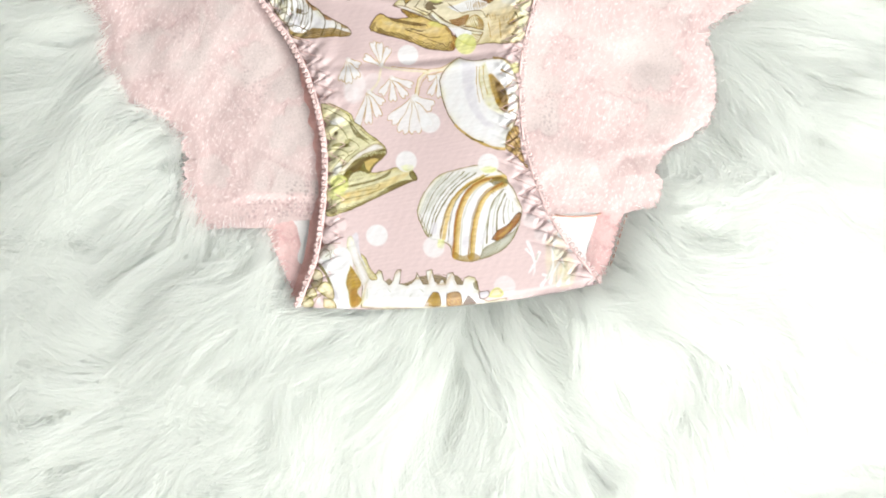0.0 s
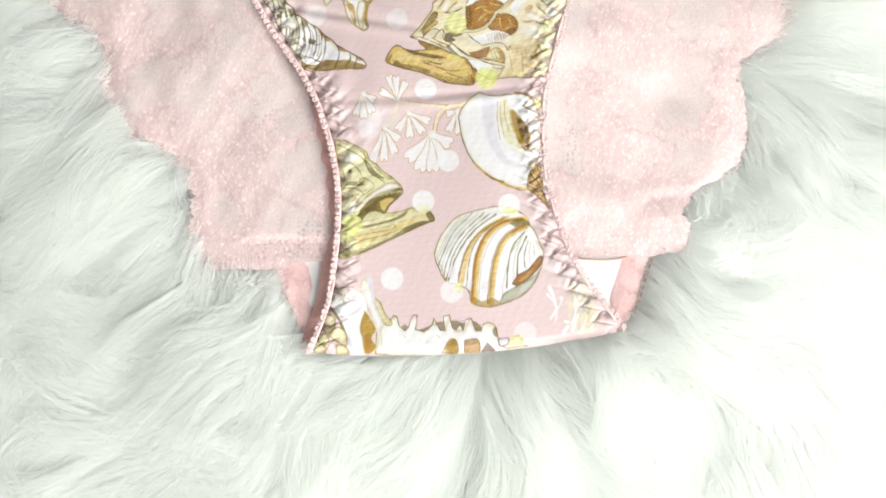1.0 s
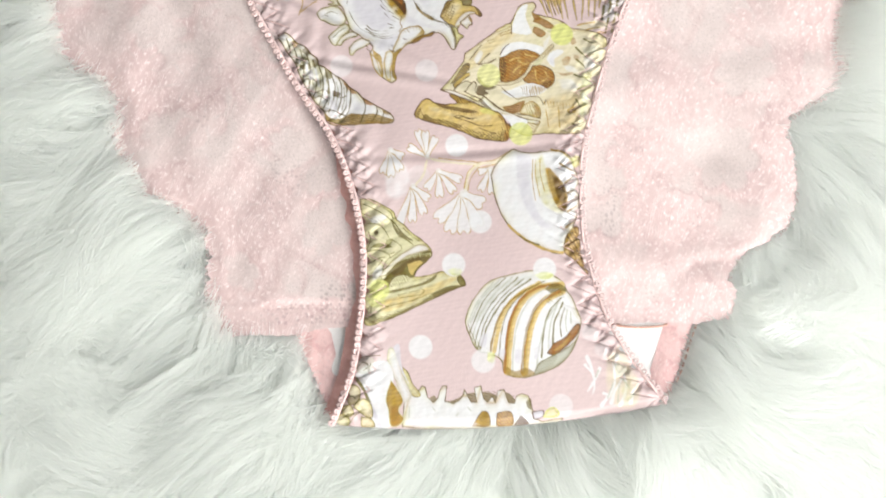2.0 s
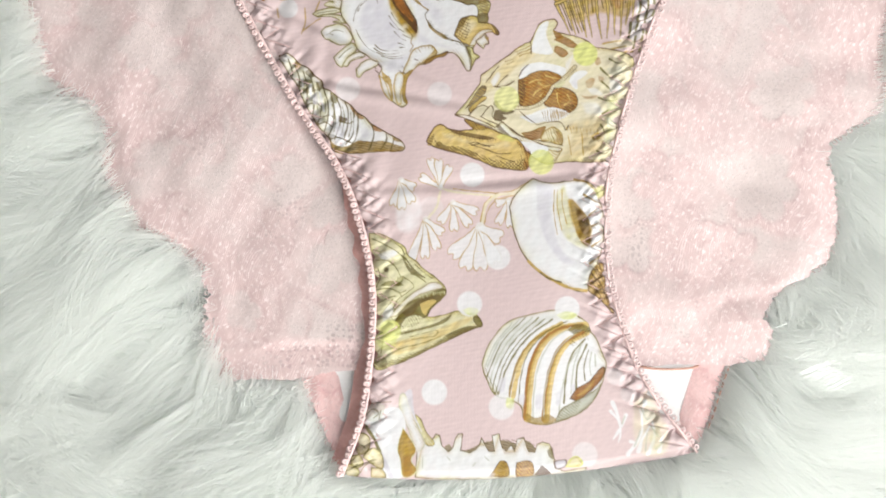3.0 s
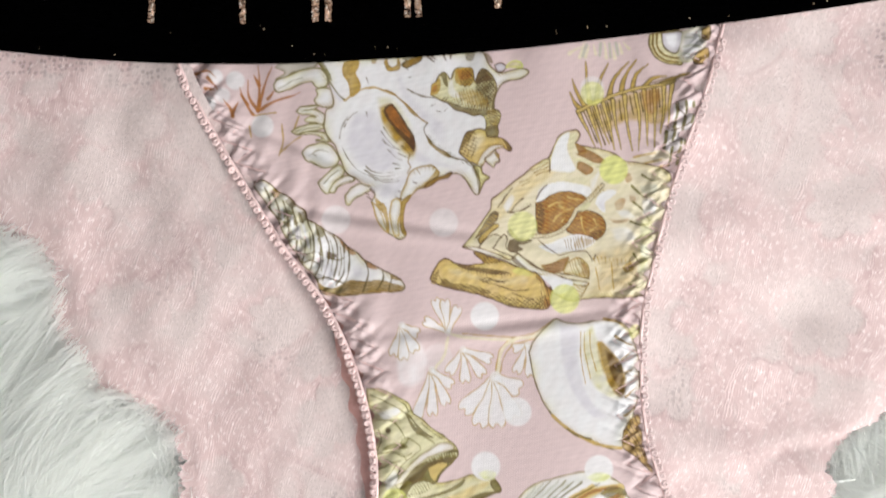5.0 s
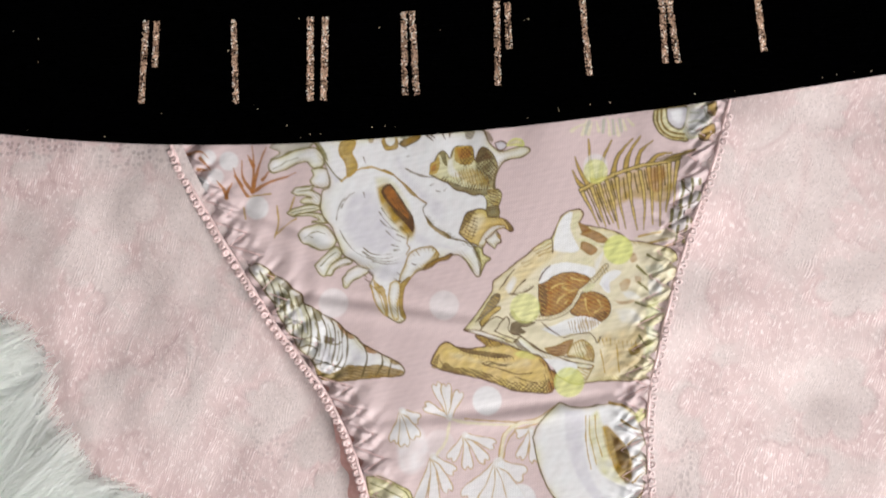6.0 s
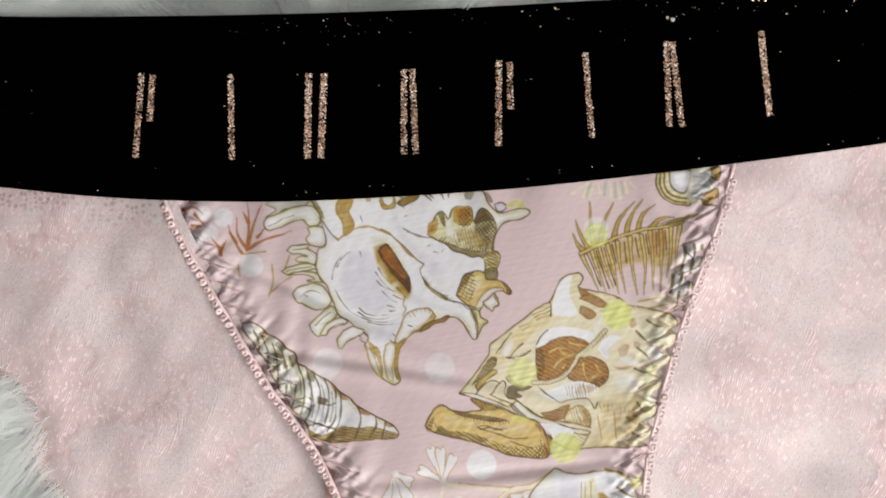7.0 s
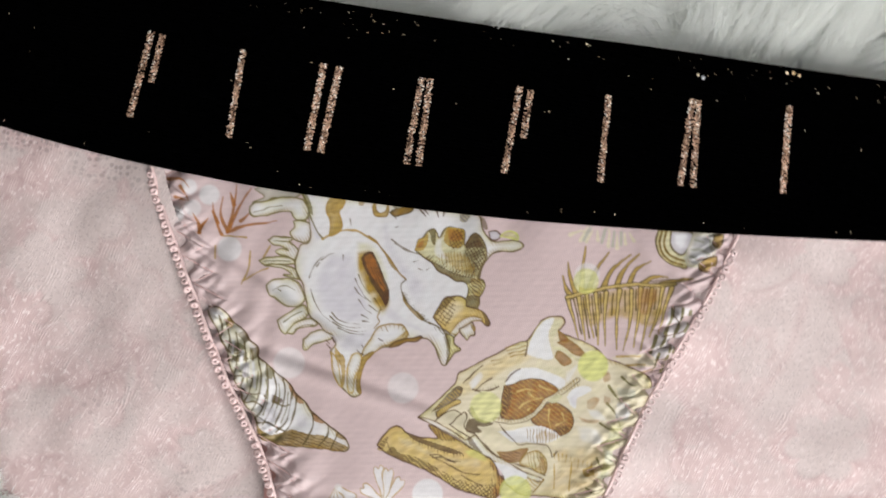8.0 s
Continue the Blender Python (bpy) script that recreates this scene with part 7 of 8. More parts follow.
    for lobe in ([(-28.4, -64.8),(-26.6, -63),(-24.6, -64.2),(-24.9, -67.2),(-27.2, -68.1)], [(-26.3, -68.7),(-23.9, -66.6),(-21.7, -68.1),(-21.3, -71.4),(-23.5, -70.8)], [(-29.3, -68.7),(-26.9, -68.4),(-26.2, -70.8),(-28.7, -71.4)], [(-32, -72.3),(-29.9, -70.5),(-27.1, -72),(-28.3, -74.1),(-31.4, -73.8)], [(-24.1, -71.4),(-21.7, -71.7),(-20.8, -73.8),(-24.1, -73.8)]):
        ink.fill('cream', lobe, line='moss', width=0.3)
    for stroke in ([(-29, -67.2),(-26.9, -66),(-25.7, -66.6)], [(-29.9, -70.5),(-28.1, -69),(-26.9, -67.8)], [(-26.8, -72.6),(-25.3, -70.5),(-23.5, -70.2)], [(-31.4, -72.9),(-29, -71.7),(-27.5, -70.5)]):
        ink.line('moss', stroke, 0.32)


def print_faint_coral(ink):
    """Faint pale coral towards the curved edge."""
    ink.blot('cream', [(39, -54.6),(43.6, -51.9),(45.6, -56.7),(48, -61.9),(47.3, -68.2),(41.9, -68.8),(38.9, -64)], 2.0, 0.65)
    for stroke in ([(34.2, -55.5),(35.6, -59.1),(36.2, -62.8),(35.6, -65.2)], [(37.5, -58.5),(36.2, -61.9)], [(33.8, -57.6),(35.6, -59.7)], [(35.9, -62.2),(34.4, -64.3)], [(38, -67.9),(39.8, -65.5),(41.4, -61.9),(40.8, -57)], [(38.6, -64.9),(40.1, -65.2)], [(40.4, -67.3),(41.6, -64),(43.5, -60.7)], [(42.8, -67.9),(44.3, -63.7),(43.8, -59.8)], [(45.5, -67.3),(46.2, -63.1)], [(42, -55.2),(41.1, -59.1)]):
        ink.line('white', stroke, 1.0, taper=True)
    for stroke in ([(36.5, -60.6),(37.2, -58.8)], [(39.5, -66.1),(41, -62.2)], [(42.2, -67.3),(42.5, -62.8)], [(41.1, -56.7),(42.3, -59.4),(44.4, -58.8)], [(43.5, -61.3),(45.3, -63.7)], [(44.6, -66.7),(46.4, -64.9)]):
        ink.line('sage', stroke, 0.4)
    ink.blot('sage', [(41.1, -57.6),(43.9, -55.2),(44.7, -58.2),(42.9, -61.3)], 1.0, 0.5)
    ink.blot('straw', [(42.6, -62.2),(45.6, -61.3),(46.4, -65.8),(43.4, -66.7)], 1.0, 0.5)
    ink.disc('white', *(34.8, -49.2), 2.0, 0.35)
    ink.disc('white', *(38.1, -53.4), 2.0, 0.25)


def paint_print(points):
    ink = Ink(points)
    for motif in (print_pale_coral, print_coral_sprigs, print_fish_bones, print_cap_shell, print_murex, print_horned_skull, print_jaw_bone, print_spire_shell, print_clam, print_grinning_skull, print_fan_shell, print_comb_shell, print_faint_coral):
        motif(ink)
    return ink.grain()


PANEL, PANEL_Z = front_panel()


def wing_height(x, y, seed):
    return -2.2 + 0.45 * waves(x, y, seed, 9, 35, 90) + 0.15 * waves(x, y, seed + 1, 8, 8, 20)


def flowers(x, y, seed, box, pitch):
    """The woven pattern of the lace: thickness, outlines and open mesh, each 0 to 1."""
    rng = np.random.default_rng(seed)
    thick = 0.50 + 0.24 * waves(x, y, seed + 1, 9, 14, 50)
    outline = np.zeros_like(x)
    mesh = 0.4 * smooth_step(1.2, 1.9, waves(x, y, seed + 2, 8, 14, 40))
    # scrolls that wind between the flowers, each a row of short cords
    for k in range(4):
        w = waves(x, y, seed + 10 + k, 7, 26, 70)
        here = smooth_step(-0.1, 0.5, waves(x, y, seed + 20 + k, 6, 20, 50))
        outline = np.maximum(outline, 0.75 * np.exp(-(w / 0.09) ** 2) * here)
        thick = thick + 0.25 * here * np.exp(-((w - 0.25) / 0.2) ** 2) - 0.3 * here * np.exp(-((w + 0.35) / 0.25) ** 2)
    x0, y0, x1, y1 = box
    for gx in np.arange(x0, x1, pitch):
        for gy in np.arange(y0, y1, pitch):
            cx, cy = gx + rng.uniform(0, pitch), gy + rng.uniform(0, pitch)
            size, n, turn, kind = rng.uniform(5.0, 11.0), rng.integers(5, 8), rng.uniform(0, 6.28), rng.random()
            flat, lean = rng.uniform(0.6, 1.0), rng.uniform(0, 3.14)
            dx, dy = x - cx, y - cy
            near = np.hypot(dx, dy) < size * 2.0
            dx, dy = dx[near], dy[near]
            dx, dy = dx * math.cos(lean) + dy * math.sin(lean), (dy * math.cos(lean) - dx * math.sin(lean)) / flat
            r, th = np.hypot(dx, dy), np.arctan2(dy, dx)
            edge = size * (0.66 + 0.34 * np.abs(np.cos(n / 2 * (th - turn))) ** 0.7)
            d = r - edge
            full = smooth_step(1.2, -1.2, d)
            vein = np.exp(-(np.sin(n / 2 * (th - turn + math.pi / n)) / 0.2) ** 2) * smooth_step(0.2, 0.5, r / size)
            part_rim = smooth_step(-0.4, 0.5, np.cos(th - turn))       # the cord shows on one side only
            if kind < 0.45:
                # an oval of sheer net inside a corded rim
                thick[near] = thick[near] * (1 - 0.9 * full) + 0.5 * np.exp(-((d - 1.2) / 1.4) ** 2) * part_rim
                mesh[near] = np.maximum(mesh[near] * (1 - full), 0.12 * full)
            else:
                thick[near] = thick[near] * (1 - full) + full * (0.85 - 0.45 * vein)
                mesh[near] = np.maximum(mesh[near] * (1 - full), 0.35 * np.exp(-((r - 0.18 * size) / 0.8) ** 2) * (kind > 0.8))
            outline[near] = np.maximum(outline[near] * (1 - 0.8 * full), 0.75 * part_rim * np.exp(-(d / 0.7) ** 2))
    return thick, outline, mesh


def weave_on(ob, P, seed, hem=None, pitch=17.0, border=0.0, patches=()):
    """Lay the pattern on a sheet; border adds thread, patches are sheer or open spots: x, y, reach, tilt, sheer, open."""
    x, y = P[..., 0].ravel(), P[..., 1].ravel()
    thick, outline, mesh = flowers(x, y, seed, (-125, -60, 125, 75), pitch)
    thick = thick + np.ravel(border)
    for px, py, reach, tall, sheer, wide in patches:
        g = np.exp(-(((x - px) / reach) ** 2 + ((y - py) / tall) ** 2) ** 1.5)
        thick, outline = thick - sheer * g, outline * (1 - 0.6 * sheer * g)
        mesh = np.maximum(mesh, wide * g)
    if hem is not None:
        band = hem.ravel()
        thick, mesh, outline = thick * (1 - 0.3 * band), np.maximum(mesh, 0.5 * band), np.maximum(outline, 0.6 * band)
    layer = ob.data.color_attributes.new("weave", "FLOAT_COLOR", "POINT")
    colour = np.stack([thick.clip(0, 1), outline.clip(0, 1), mesh.clip(0, 1), np.ones_like(x)], axis=1)
    layer.data.foreach_set("color", colour.ravel().astype(np.float32))
    return ob


def wing(name, inner, outer, seed, hem, label, patches):
    rows, cols = 460, 330
    P = blend(inner, outer, cols, rows)
    x, y = P[..., 0].copy(), P[..., 1].copy()
    v, u = np.linspace(0, 1, rows)[:, None], np.linspace(0, 1, cols)[None, :]
    z = wing_height(x, y, seed)
    # shallow hollows and drag lines
    z = z + 0.5 * waves(x, y, seed + 7, 8, 18, 45) + 0.25 * waves(x + 0.5 * y, 0.25 * y, seed + 8, 7, 9, 22)
    # a step above the lower hem, where the cloth is turned in
    d = (1 - v) * 118 + 1.6 * waves(x, y * 0.2, seed + 3, 8, 12, 40)
    if hem < 0:
        near = smooth_step(0.95, 0.45, u)
        z = z + near * (0.25 * np.exp(-((d - 8.5) / 3.0) ** 2) - 0.5 * smooth_step(7.6, 5.2, d))
        band = near * smooth_step(6.8, 5.8, d) * smooth_step(0.4, 1.6, d)
    else:
        line = 7 + 9 * u
        z = z - 0.3 * np.exp(-((d - line) / 3.4) ** 2) + 0.2 * np.exp(-((d - line - 7) / 5.0) ** 2) - 0.3 * smooth_step(4.0, 0.0, d)
        band = 0.5 * smooth_step(0.5, 0.1, u) * smooth_step(4.0, 3.0, d) * smooth_step(0.4, 1.2, d)
    z = z - (1.2 if hem < 0 else 0.3) * smooth_step(0.86, 1.0, u) ** 2
    # it dips under the edge of the front panel
    z = z + 2.0 * smooth_step(0.75, 0.35, v) * np.exp(-(u * 55 / 20.0) ** 2) - (3.4 if hem < 0 else 0.2) * smooth_step(0.36, 0.5, v) * np.exp(-(u * 55 / 5.5) ** 2)
    border = 0.3 * smooth_step(0.62, 0.95, u) + 0.5 * smooth_step(9.0, 7.0, d)
    # lobes and fine scallops on the outer border
    s = v * 150
    lobe = 0.9 * np.abs(np.sin(s * np.pi / 7.3 + 0.8 * np.sin(s / 11.0))) + 0.55 * np.abs(np.sin(s * np.pi / 2.1)) + 0.5 * waves(s, 0 * s, seed + 9, 6, 4, 14)
    P[..., 0] += np.sign(hem) * (lobe - 0.8) * smooth_step(0.93, 1, u)
    P[..., 1] -= (0.5 * waves(x, 0 * y, seed + 5, 6, 6, 25) + 0.25 * np.abs(np.sin(x / 0.9))) * smooth_step(0.97, 1.0, v) * smooth_step(0.1, 0.5, u)
    return weave_on(sheet(name, np.concatenate([P, z[..., None]], axis=-1) * M, MAT_LACE, brief, label), np.stack([x, y], axis=-1), seed, band, 17.0, border, patches)


IN_L = [(p[0] + 2.0, p[1]) for p in EDGE_L[:10]] + [(-22.5, -47.6)]
IN_R = [(p[0] - 2.0, p[1]) for p in EDGE_R[:9]] + [(39.5, -47.2)]
wing("side_panel", IN_L, OUT_L, 31, -1, "pale pink lace side panel with scalloped border",
     ((-62, 40, 11, 16, 0.6, 0.0), (-52, 24, 9, 12, 0.5, 0.0), (-70, 22, 8, 8, 0.5, 0.0), (-66, 4, 8, 7, 0.45, 0.0), (-45, -3, 7, 9, 0.3, 0.0),
      (-98, 56, 26, 3.5, 0.0, 0.8), (-70, 53, 10, 4, 0.2, 0.7), (-31, -40, 6, 4, 0.3, 0.7), (-84, 48, 14, 3, -0.5, 0.0)))
wing("side_panel", IN_R, OUT_R, 41, 1, "pale pink lace side panel with scalloped border",
     ((66, 44, 9, 13, 0.7, 0.0), (60, 30, 10, 8, 0.35, 0.0), (82, 30, 7, 6, 0.4, 0.0), (88, 54, 5, 7, 0.3, 0.9), (41, -16, 3, 10, 0.2, 0.5), (74, 2, 9, 9, 0.3, 0.0)))


def back_panel():
    """The back of the garment, under the front, of the same lace."""
    rows, cols = 120, 160
    lo = [(-117, 62), (-109, 40), (-100, 20), (-87, 4), (-78, -14), (-63, -28), (-48, -44)]
    ro = [(118, 66), (104, 40), (98, 20), (85, 4), (82, -14), (70, -30), (64, -44)]
    P = blend(lo, ro, cols, rows)
    z = -5.2 + 0.5 * waves(P[..., 0], P[..., 1], 51, 8, 20, 60)
    weave_on(sheet("back_panel", np.concatenate([P, z[..., None]], axis=-1) * M, MAT_LACE_BACK, brief, "pink lace back panel under the front"), P, 81)
    P = blend([(-37, -40), (-34, -55), (-31, -72)], [(58, -40), (57, -52), (54, -66)], 60, 60)
    z = -4.35 + 0.15 * waves(P[..., 0], P[..., 1], 52, 8, 10, 30)
    sheet("gusset_lining", np.concatenate([P, z[..., None]], axis=-1) * M, MAT_LINING, brief, "white cotton gusset lining")


back_panel()


def strap(inner, outer, seed):
    P = blend(inner, outer, 24, 90)
    u = np.linspace(0, 1, 24)[None, :]
    z = -4.2 + 0.25 * waves(P[..., 0], P[..., 1], seed, 8, 4, 12) + 0.35 * np.sin(np.pi * u)
    ob = sheet("leg_elastic", np.concatenate([P, z[..., None]], axis=-1) * M, MAT_STRAP, brief, "pink stretch lace leg elastic")
    return weave_on(ob, P, seed, None, 7.0)


strap([(-33.5, -44), (-32.6, -50), (-30.6, -58), (-28.3, -64), (-28.5, -73)], [(-44, -44), (-41, -52), (-37.5, -60), (-31.5, -73.5)], 61)
strap([(56, -44), (53.5, -52), (50.5, -62), (50, -67)], [(64, -43), (61.5, -50), (59, -58), (55.5, -68)], 62)


def gap_shade_strip():
    """An added deep pink strip that colours in the reddish shade under the front panel's free edge."""
    edge = curve(EDGE_L, 200)[82:]
    out = edge + np.stack([-4.6 * smooth_step(0, 0.3, np.linspace(0, 1, len(edge))), 0 * edge[:, 0]], axis=1)
    inn = edge + [2.0, 0]
    u = np.linspace(0, 1, 14)[None, :, None]
    P = out[:, None] * (1 - u) + inn[:, None] * u
    z = -2.9 + 2.2 * u[..., 0] ** 1.5 + 0.3 * waves(P[..., 0], P[..., 1], 63, 8, 4, 12)
    z = z - 0.6 * smooth_step(0.8, 1.0, np.linspace(0, 1, len(edge)))[:, None]
    return sheet("gap_shade_strip", np.concatenate([P, z[..., None]], axis=-1) * M, MAT_GAP_SHADE, brief, "added deep pink strip for the reddish shade under the panel edge")


gap_shade_strip()


def waistband():
    n, m = 260, 40
    lo, hi = curve(BAND_LOW, n), curve(BAND_TOP, n)
    t = np.linspace(0, 1, m)[None, :, None]
    P = hi[:, None] * (1 - t) + lo[:, None] * t
    x, y = P[..., 0], P[..., 1]
    z = 2.6 + 0.5 * waves(x, y * 0.3, 71, 7, 60, 140) + 0 * t[..., 0]
    top = np.concatenate([P, z[..., None]], axis=-1)
    # a flat loop with rounded edges: front, lower edge, back, upper edge
    ring = []
    for k in range(m):
        ring.append(top[:, k])
    for a in (0.25, 0.5, 0.75):
        e = top[:, -1].copy()
        e[:, 1] -= 0.5 * np.sin(np.pi * a)
        e[:, 2] -= 1.4 * a
        ring.append(e)
    ring.append(top[:, -1] - [0, 0, 1.4])
    ring.append(top[:, 0] - [0, 0, 1.4])
    for a in (0.75, 0.5, 0.25):
        e = top[:, 0].copy()
        e[:, 1] += 0.5 * np.sin(np.pi * a)
        e[:, 2] -= 1.4 * a
        ring.append(e)
    ring = np.stack(ring + [ring[0]], axis=0)
    ob = sheet("waistband", ring.reshape(len(ring), n, 3) * M, MAT_BAND, brief, "wide black elastic waistband with rose-gold bars")
    # the back half of the loop, hidden under the front
    back = np.stack([top[:, 0] * [1, 1, 0] + [0, -3, -6.5], top[:, -1] * [1, 1, 0] + [0, 2, -6.5]], axis=0)
    sheet("waistband_back", back * M, MAT_BAND, brief, "back half of the black waistband")
    return ob


band = waistband()


def band_z(x):
    return 2.6 + 0.5 * float(waves(np.array([x]), np.array([72 * 0.3]), 71, 7, 60, 140)[0])


def bead_material():
    """Rose-gold lurex grains, each of its own shade."""
    m, nodes, links, bsdf = material("rose_gold_glitter")
    geo = nodes.new("ShaderNodeNewGeometry")
    r = ramp(nodes, [(0.0, (0.10, 0.05, 0.03)), (0.3, (0.42, 0.25, 0.16)), (0.75, (0.85, 0.57, 0.41)), (0.9, (1.0, 0.93, 0.84))])
    links.new(geo.outputs["Random Per Island"], r.inputs[0])
    links.new(r.outputs[0], bsdf.inputs["Base Color"])
    bsdf.inputs["Metallic"].default_value = 0.4
    bsdf.inputs["Roughness"].default_value = 0.3
    return m


MAT_GOLD = bead_material()
GRAIN = bmesh.new()
bmesh.ops.create_icosphere(GRAIN, subdivisions=1, radius=1.0)
GRAIN_V = np.array([v.co[:] for v in GRAIN.verts])
GRAIN_F = np.array([[v.index for v in f.verts] for f in GRAIN.faces])
GRAIN.free()


def bar(x, y0, y1, w, lean):
    """A plain bar of metallic grains knitted into the band."""
    rng = np.random.default_rng(int(abs(x) * 10) + int(y1))
    pitch = 0.36
    cols, rows = max(2, int(round(w / pitch))), int((y1 - y0) / pitch)
    verts, faces = [], []
    for i in range(rows):
        for j in range(cols):
            if rng.random() < 0.06:
                continue
            px = (j - (cols - 1) / 2 + 0.25 * (-1) ** i) * w / cols + rng.normal(0, 0.04)
            py = i * pitch + rng.normal(0, 0.04)
            turn = np.array(Euler(rng.uniform(0, 6.28, 3)).to_matrix())
            size = rng.uniform(0.15, 0.23) * np.array([1, 1, 0.8])
            faces.append(GRAIN_F + len(verts) * len(GRAIN_V))
            verts.append((GRAIN_V @ turn.T) * size + [x + px * math.cos(lean) - py * math.sin(lean), y0 + py * math.cos(lean) + px * math.sin(lean), band_z(x) + 0.12])
    return mesh_object("gold_bar", np.vstack(verts) * M, np.vstack(faces), MAT_GOLD, band, "rose-gold glitter bar", smooth=False)


# x and foot of each group; then its bars: shift, lower end, upper end, width, lean
BARS = [(-67.8, 63.0, ((0, 0, 1, 1.25, -0.10), (2.4, 0.42, 0.97, 1.25, -0.09))), (-48.6, 62.3, ((0, 0, 1, 1.2, -0.01),)),
        (-33.6, 62.3, ((0, 0, 1, 1.35, -0.04), (2.7, 0, 1, 1.35, -0.06))), (-14.4, 62.8, ((0, 0, 1, 1.25, -0.02), (2.3, 0, 1, 1.25, 0.02))),
        (4.4, 64.2, ((0, 0, 1, 1.25, -0.02), (2.5, 0.42, 0.97, 1.25, 0.0))), (23.0, 65.5, ((0, 0, 1, 1.2, 0.07),)),
        (38.4, 67.4, ((0, 0, 1, 1.2, 0.03), (2.5, 0, 1, 1.2, 0.11))), (58.4, 69.2, ((0, 0, 1, 1.3, 0.10),))]
for bx, by, bars in BARS:
    for shift, a, b, w, lean in bars:
        bar(bx + shift - 17.2 * a * math.sin(lean), by + 17.2 * a, by + 17.2 * b, w, lean)


# ---- trims ----
def along(points, pitch):
    """Points and directions at an even pitch along a smooth curve."""
    dense = curve(points, 900)
    s = np.concatenate([[0], np.cumsum(np.linalg.norm(np.diff(dense, axis=0), axis=1))])
    u = np.arange(pitch / 2, s[-1], pitch)
    p = np.stack([np.interp(u, s, dense[:, k]) for k in (0, 1)], axis=1)
    q = np.stack([np.interp(u + 0.05, s, dense[:, k]) for k in (0, 1)], axis=1)
    d = q - p
    return p, d / (np.linalg.norm(d, axis=1)[:, None] + 1e-9)


def loop_mesh(name, major, minor, mat, squash=1.0):
    a = np.linspace(0, 2 * np.pi, 9, endpoint=False)
    path = np.stack([major * np.cos(a), major * squash * np.sin(a), 0 * a], axis=1)
    v, f = tube(path, minor, 5, closed=True)
    me = bpy.data.meshes.new(name)
    me.from_pydata([tuple(p) for p in v * M], [], [tuple(int(i) for i in q) for q in f])
    me.polygons.foreach_set("use_smooth", np.ones(len(f), dtype=bool))
    me.materials.append(mat)
    return me


def surface_z(side, rows_at, d):
    """Height of the front panel at a row and a distance from one of its edges."""
    wide = np.linalg.norm(PANEL[rows_at, -1] - PANEL[rows_at, 0])
    k = int(min(max(d / wide, 0), 1) * (PANEL.shape[1] - 1))
    k = k if side < 0 else PANEL.shape[1] - 1 - k
    return PANEL[rows_at, k], PANEL_Z[rows_at, k]


def leg_trim(edge, side, pitch, mesh, lift, label):
    """A cord along the leg opening that carries a row of small loops."""
    dense = curve(edge, 240)[6:]
    path = np.concatenate([dense, np.full((len(dense), 1), lift)], axis=1)
    path[:, 0] += side * 0.25
    path[:, 2] += 0.35 * np.sin(np.arange(len(path)) * 0.35)
    v, f = tube(path, 0.36, 6)
    trim = mesh_object("leg_trim", v * M, f, MAT_PICOT, brief, label)
    p, d = along(edge, pitch)
    rng = np.random.default_rng(5 + int(side))
    for (x, y), (dx, dy) in zip(p[4:], d[4:]):
        ob = new("picot_loop", mesh)
        ob.parent = trim
        nx, ny = (dy, -dx) if side < 0 else (-dy, dx)
        nx, ny = (nx, ny) if nx * side > 0 else (-nx, -ny)
        out = 0.95 + rng.normal(0, 0.08)
        ob.matrix_basis = Matrix.Translation(((x + nx * out) * M, (y + ny * out) * M, (lift + 0.15 + rng.normal(0, 0.12)) * M)) @ \
            Euler((rng.normal(0, 0.25), rng.normal(0, 0.25), math.atan2(dy, dx) + rng.normal(0, 0.2))).to_matrix().to_4x4()
    return trim


LOOP = loop_mesh("picot_loop", 0.46, 0.42, MAT_PICOT, 1.1)
SMALL_LOOP = loop_mesh("small_picot_loop", 0.5, 0.26, MAT_BORDER, 1.1)
leg_trim(EDGE_L, -1, 1.65, LOOP, 0.9, "pink looped elastic along the leg opening")
leg_trim(EDGE_R, 1, 1.75, SMALL_LOOP, 0.7, "pink looped elastic along the leg opening")


def zigzag(side, start, end, seed):
    """A zigzag stitch that holds the elastic to the cloth."""
    rng = np.random.default_rng(seed)
    n, pts = len(PANEL), []
    for k in range(int(start * 280 / STITCH), int(end * 280 / STITCH)):
        d = 0.8 + (STITCH_FAR if k % 2 == 0 else 0.0) + rng.normal(0, 0.1)
        (x, y), z = surface_z(side, min(n - 1, int(k * STITCH / 2 / 140 * n)), d)
        pts.append((x, y, z + 0.16))
    pts = np.array(pts)
    dense = []
    for a, b in zip(pts[:-1], pts[1:]):
        for t in (0, 0.2, 0.4, 0.6, 0.8):
            q = a + (b - a) * t
            q[2] += 0.18 * math.sin(math.pi * t)
            dense.append(q)
    v, f = tube(np.array(dense), 0.12, 5)
    return mesh_object("zigzag_stitch", v * M, f, MAT_THREAD, brief, "pink zigzag stitching")


zigzag(-1, 0.05, 0.98, 1)
zigzag(1, 0.05, 0.97, 2)


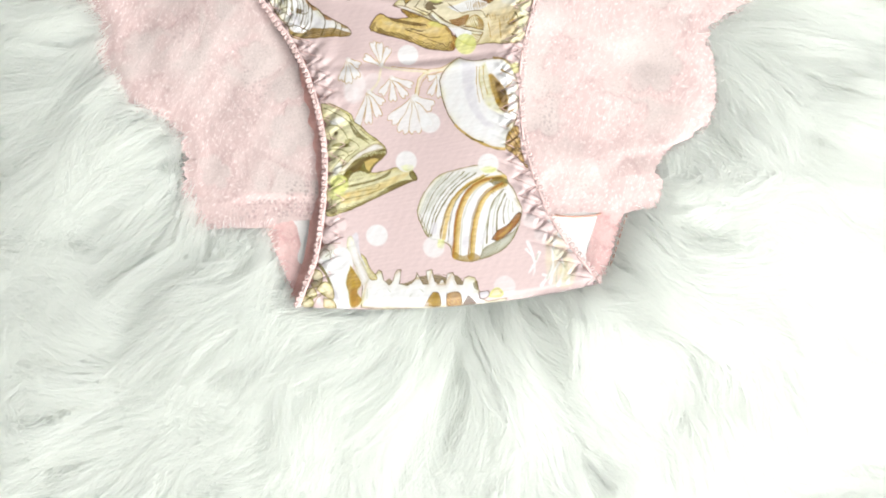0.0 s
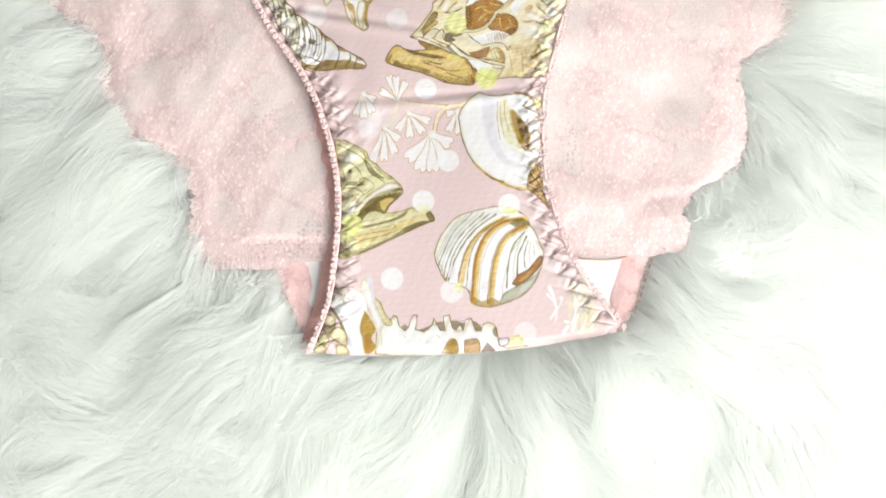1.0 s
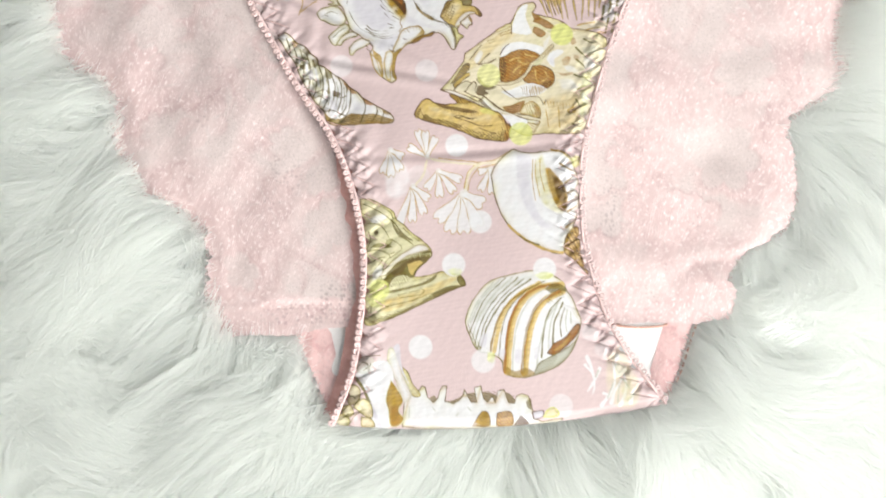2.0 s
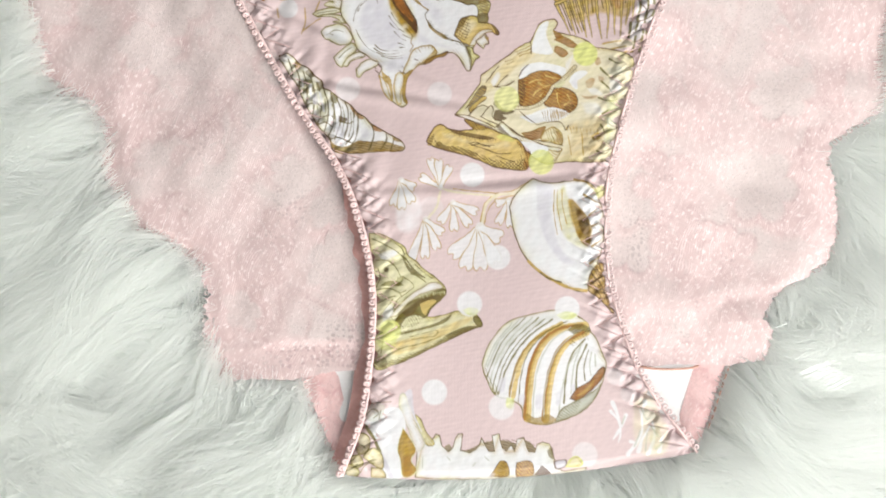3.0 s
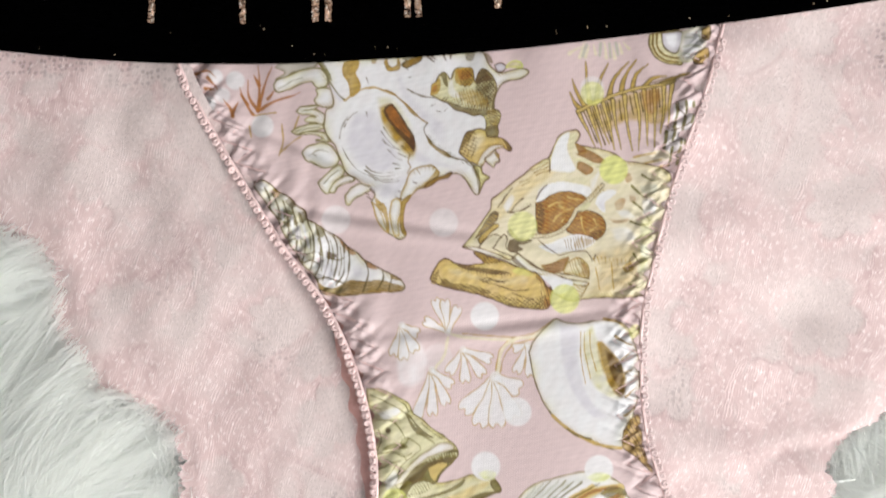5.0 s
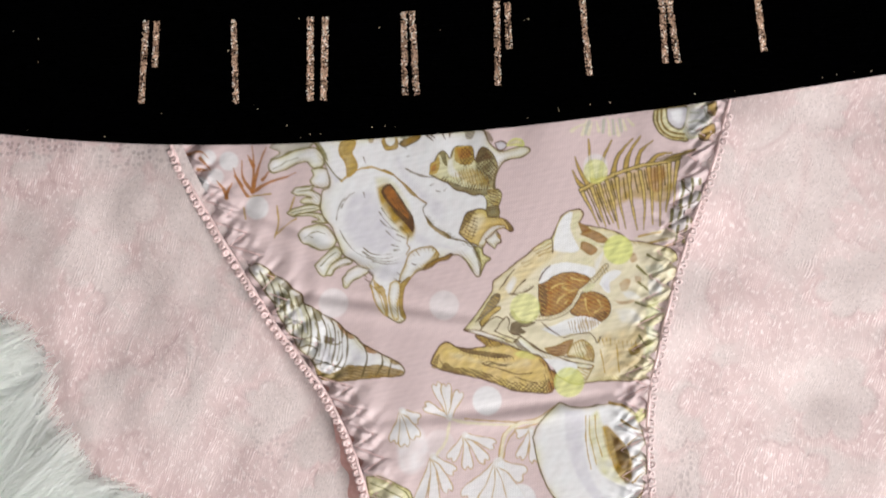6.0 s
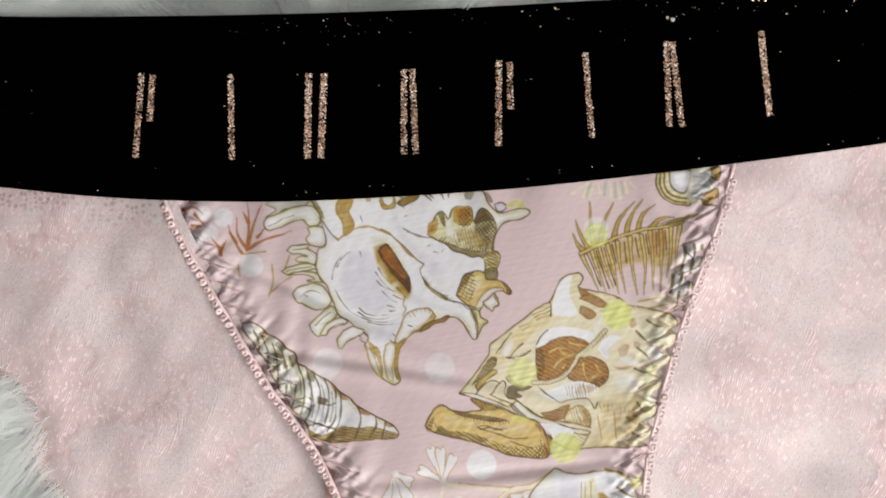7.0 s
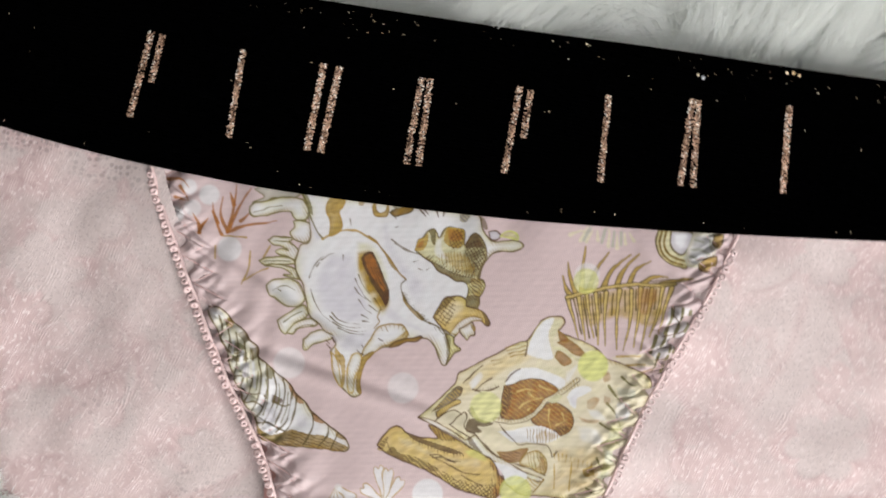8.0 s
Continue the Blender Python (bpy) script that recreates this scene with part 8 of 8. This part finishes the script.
def border_loops(points, side, wing, mesh, pitch):
    p, d = along(points, pitch)
    rng = np.random.default_rng(9)
    for (x, y), (dx, dy) in zip(p[5:-1], d[5:-1]):
        nx, ny = -dy, dx
        if nx * side < 0:
            nx, ny = -nx, -ny
        z = float(wing_height(np.array([x]), np.array([y]), 31 if side < 0 else 41)[0]) - 1.3
        ob = new("border_loop", mesh)
        ob.parent = wing
        ob.matrix_basis = Matrix.Translation(((x + nx * 0.45) * M, (y + ny * 0.45) * M, z * M)) @ Euler((rng.normal(0, 0.4), rng.normal(0, 0.4), math.atan2(dy, dx) + rng.normal(0, 0.6))).to_matrix().to_4x4() @ Matrix.Diagonal((rng.uniform(0.7, 1.3), rng.uniform(0.6, 1.3), 1, 1))


EDGE_LOOP = loop_mesh("border_loop", 0.55, 0.16, MAT_BORDER, 1.0)
wings = [o for o in brief.children if o.name.startswith("side_panel")]
border_loops(OUT_L, -1, wings[0], EDGE_LOOP, 1.7)
border_loops(OUT_R, 1, wings[1], EDGE_LOOP, 1.7)


# ---- small things on the waistband ----
def flecks():
    rng = np.random.default_rng(11)
    top, low = np.array(BAND_TOP, float), np.array(BAND_LOW, float)
    verts, faces = [], []
    for k in range(150):
        x = rng.uniform(-100, 100)
        yt, yl = np.interp(x, top[:, 0], top[:, 1]), np.interp(x, low[:, 0], low[:, 1])
        y = yt - 0.6 - abs(rng.normal(0, 2.2)) if k < 105 else (yl + 0.5 + abs(rng.normal(0, 1.2)) if k < 125 else rng.uniform(yl + 1, yt - 1))
        r, z, a = rng.uniform(0.08, 0.2), band_z(x) + 0.05, rng.uniform(0, 6.28)
        n = len(verts)
        for b in range(4):
            verts.append((x + r * math.cos(a + b * 1.57), y + 0.7 * r * math.sin(a + b * 1.57), z + rng.uniform(-0.02, 0.06)))
        verts.append((x, y, z + 0.12))
        faces += [(n + b, n + (b + 1) % 4, n + 4) for b in range(4)]
    ob = mesh_object("metallic_flecks", np.array(verts) * M, faces, MAT_FLECK, band, "scattered gold metallic flecks", smooth=False)
    return tagged(ob, kind="stuff")


flecks()


def lump(name, x, y, size, mat, label, seed):
    """A small uneven faceted stone or metal crumb on the band."""
    rng = np.random.default_rng(seed)
    bm = bmesh.new()
    bmesh.ops.create_icosphere(bm, subdivisions=1, radius=size)
    for v in bm.verts:
        v.co *= 1 + rng.uniform(-0.2, 0.2)
        v.co.z *= 0.6
    bmesh.ops.transform(bm, matrix=Matrix.Scale(M, 4) @ Matrix.Translation((x, y, band_z(x) + 0.3 * size)), verts=bm.verts[:])
    return part(name, bm, mat, band, label)


lump("rhinestone", 39.3, 88.4, 0.5, MAT_STUD, "tiny silver rhinestone", 3)
for k, (x, y, size) in enumerate(((55.2, 92.0, 0.32), (56.4, 92.2, 0.4), (57.6, 91.9, 0.3), (38.2, 88.8, 0.35), (16.0, 91.0, 0.25), (61.8, 89.2, 0.22), (9.5, 90.5, 0.2))):
    lump("gold_crumb", x, y, size, MAT_FLECK, "tiny gold metallic crumb", 20 + k)


# ---- seams and edges of the leg openings behind ----
def cord(name, points, radius, mat, label, z):
    p = curve(points, 60)
    path = np.concatenate([p, np.full((len(p), 1), z) + 0.2 * waves(p[:, :1], p[:, 1:], 77, 5, 4, 10)], axis=1)
    v, f = tube(path, radius, 6)
    return mesh_object(name, v * M, f, mat, brief, label)


cord("gusset_seam", [(-33, -46.6), (-29, -47.0), (-24, -47.2)], 0.3, MAT_SEAM, "brown seam of the gusset", -3.6)
cord("gusset_seam", [(41, -47.0), (47, -47.6), (53, -47.4), (56, -46.8)], 0.3, MAT_SEAM, "brown seam of the gusset", -3.4)
straps = [o for o in brief.children if o.name.startswith("leg_elastic")]
for ob_strap, line_points, side in ((straps[0], [(-42.5, -49), (-40.2, -54), (-37.5, -60), (-31.8, -73)], -1), (straps[1], [(63.2, -45), (61.5, -50), (59, -58), (56, -67)], 1)):
    p, d = along(line_points, 1.5)
    for (x, y), (dx, dy) in zip(p, d):
        ob = new("strap_loop", EDGE_LOOP)
        ob.parent = ob_strap
        ob.matrix_basis = Matrix.Translation(((x + side * 0.5) * M, y * M, -4.5 * M)) @ Euler((0, 0, math.atan2(dy, dx))).to_matrix().to_4x4()

# dark stitches along the outer edge of the strap behind
p, d = along([(64.6, -44.5), (62.4, -50), (59.8, -58), (58.2, -62)], 2.1)
for k, ((x, y), (dx, dy)) in enumerate(zip(p, d)):
    v, f = tube(np.array([(x - dx * 0.6, y - dy * 0.6, -3.4), (x, y, -3.2), (x + dx * 0.6, y + dy * 0.6, -3.4)]), 0.2, 5)
    mesh_object("stitch", v * M, f, MAT_SEAM, straps[1], "dark stitch")
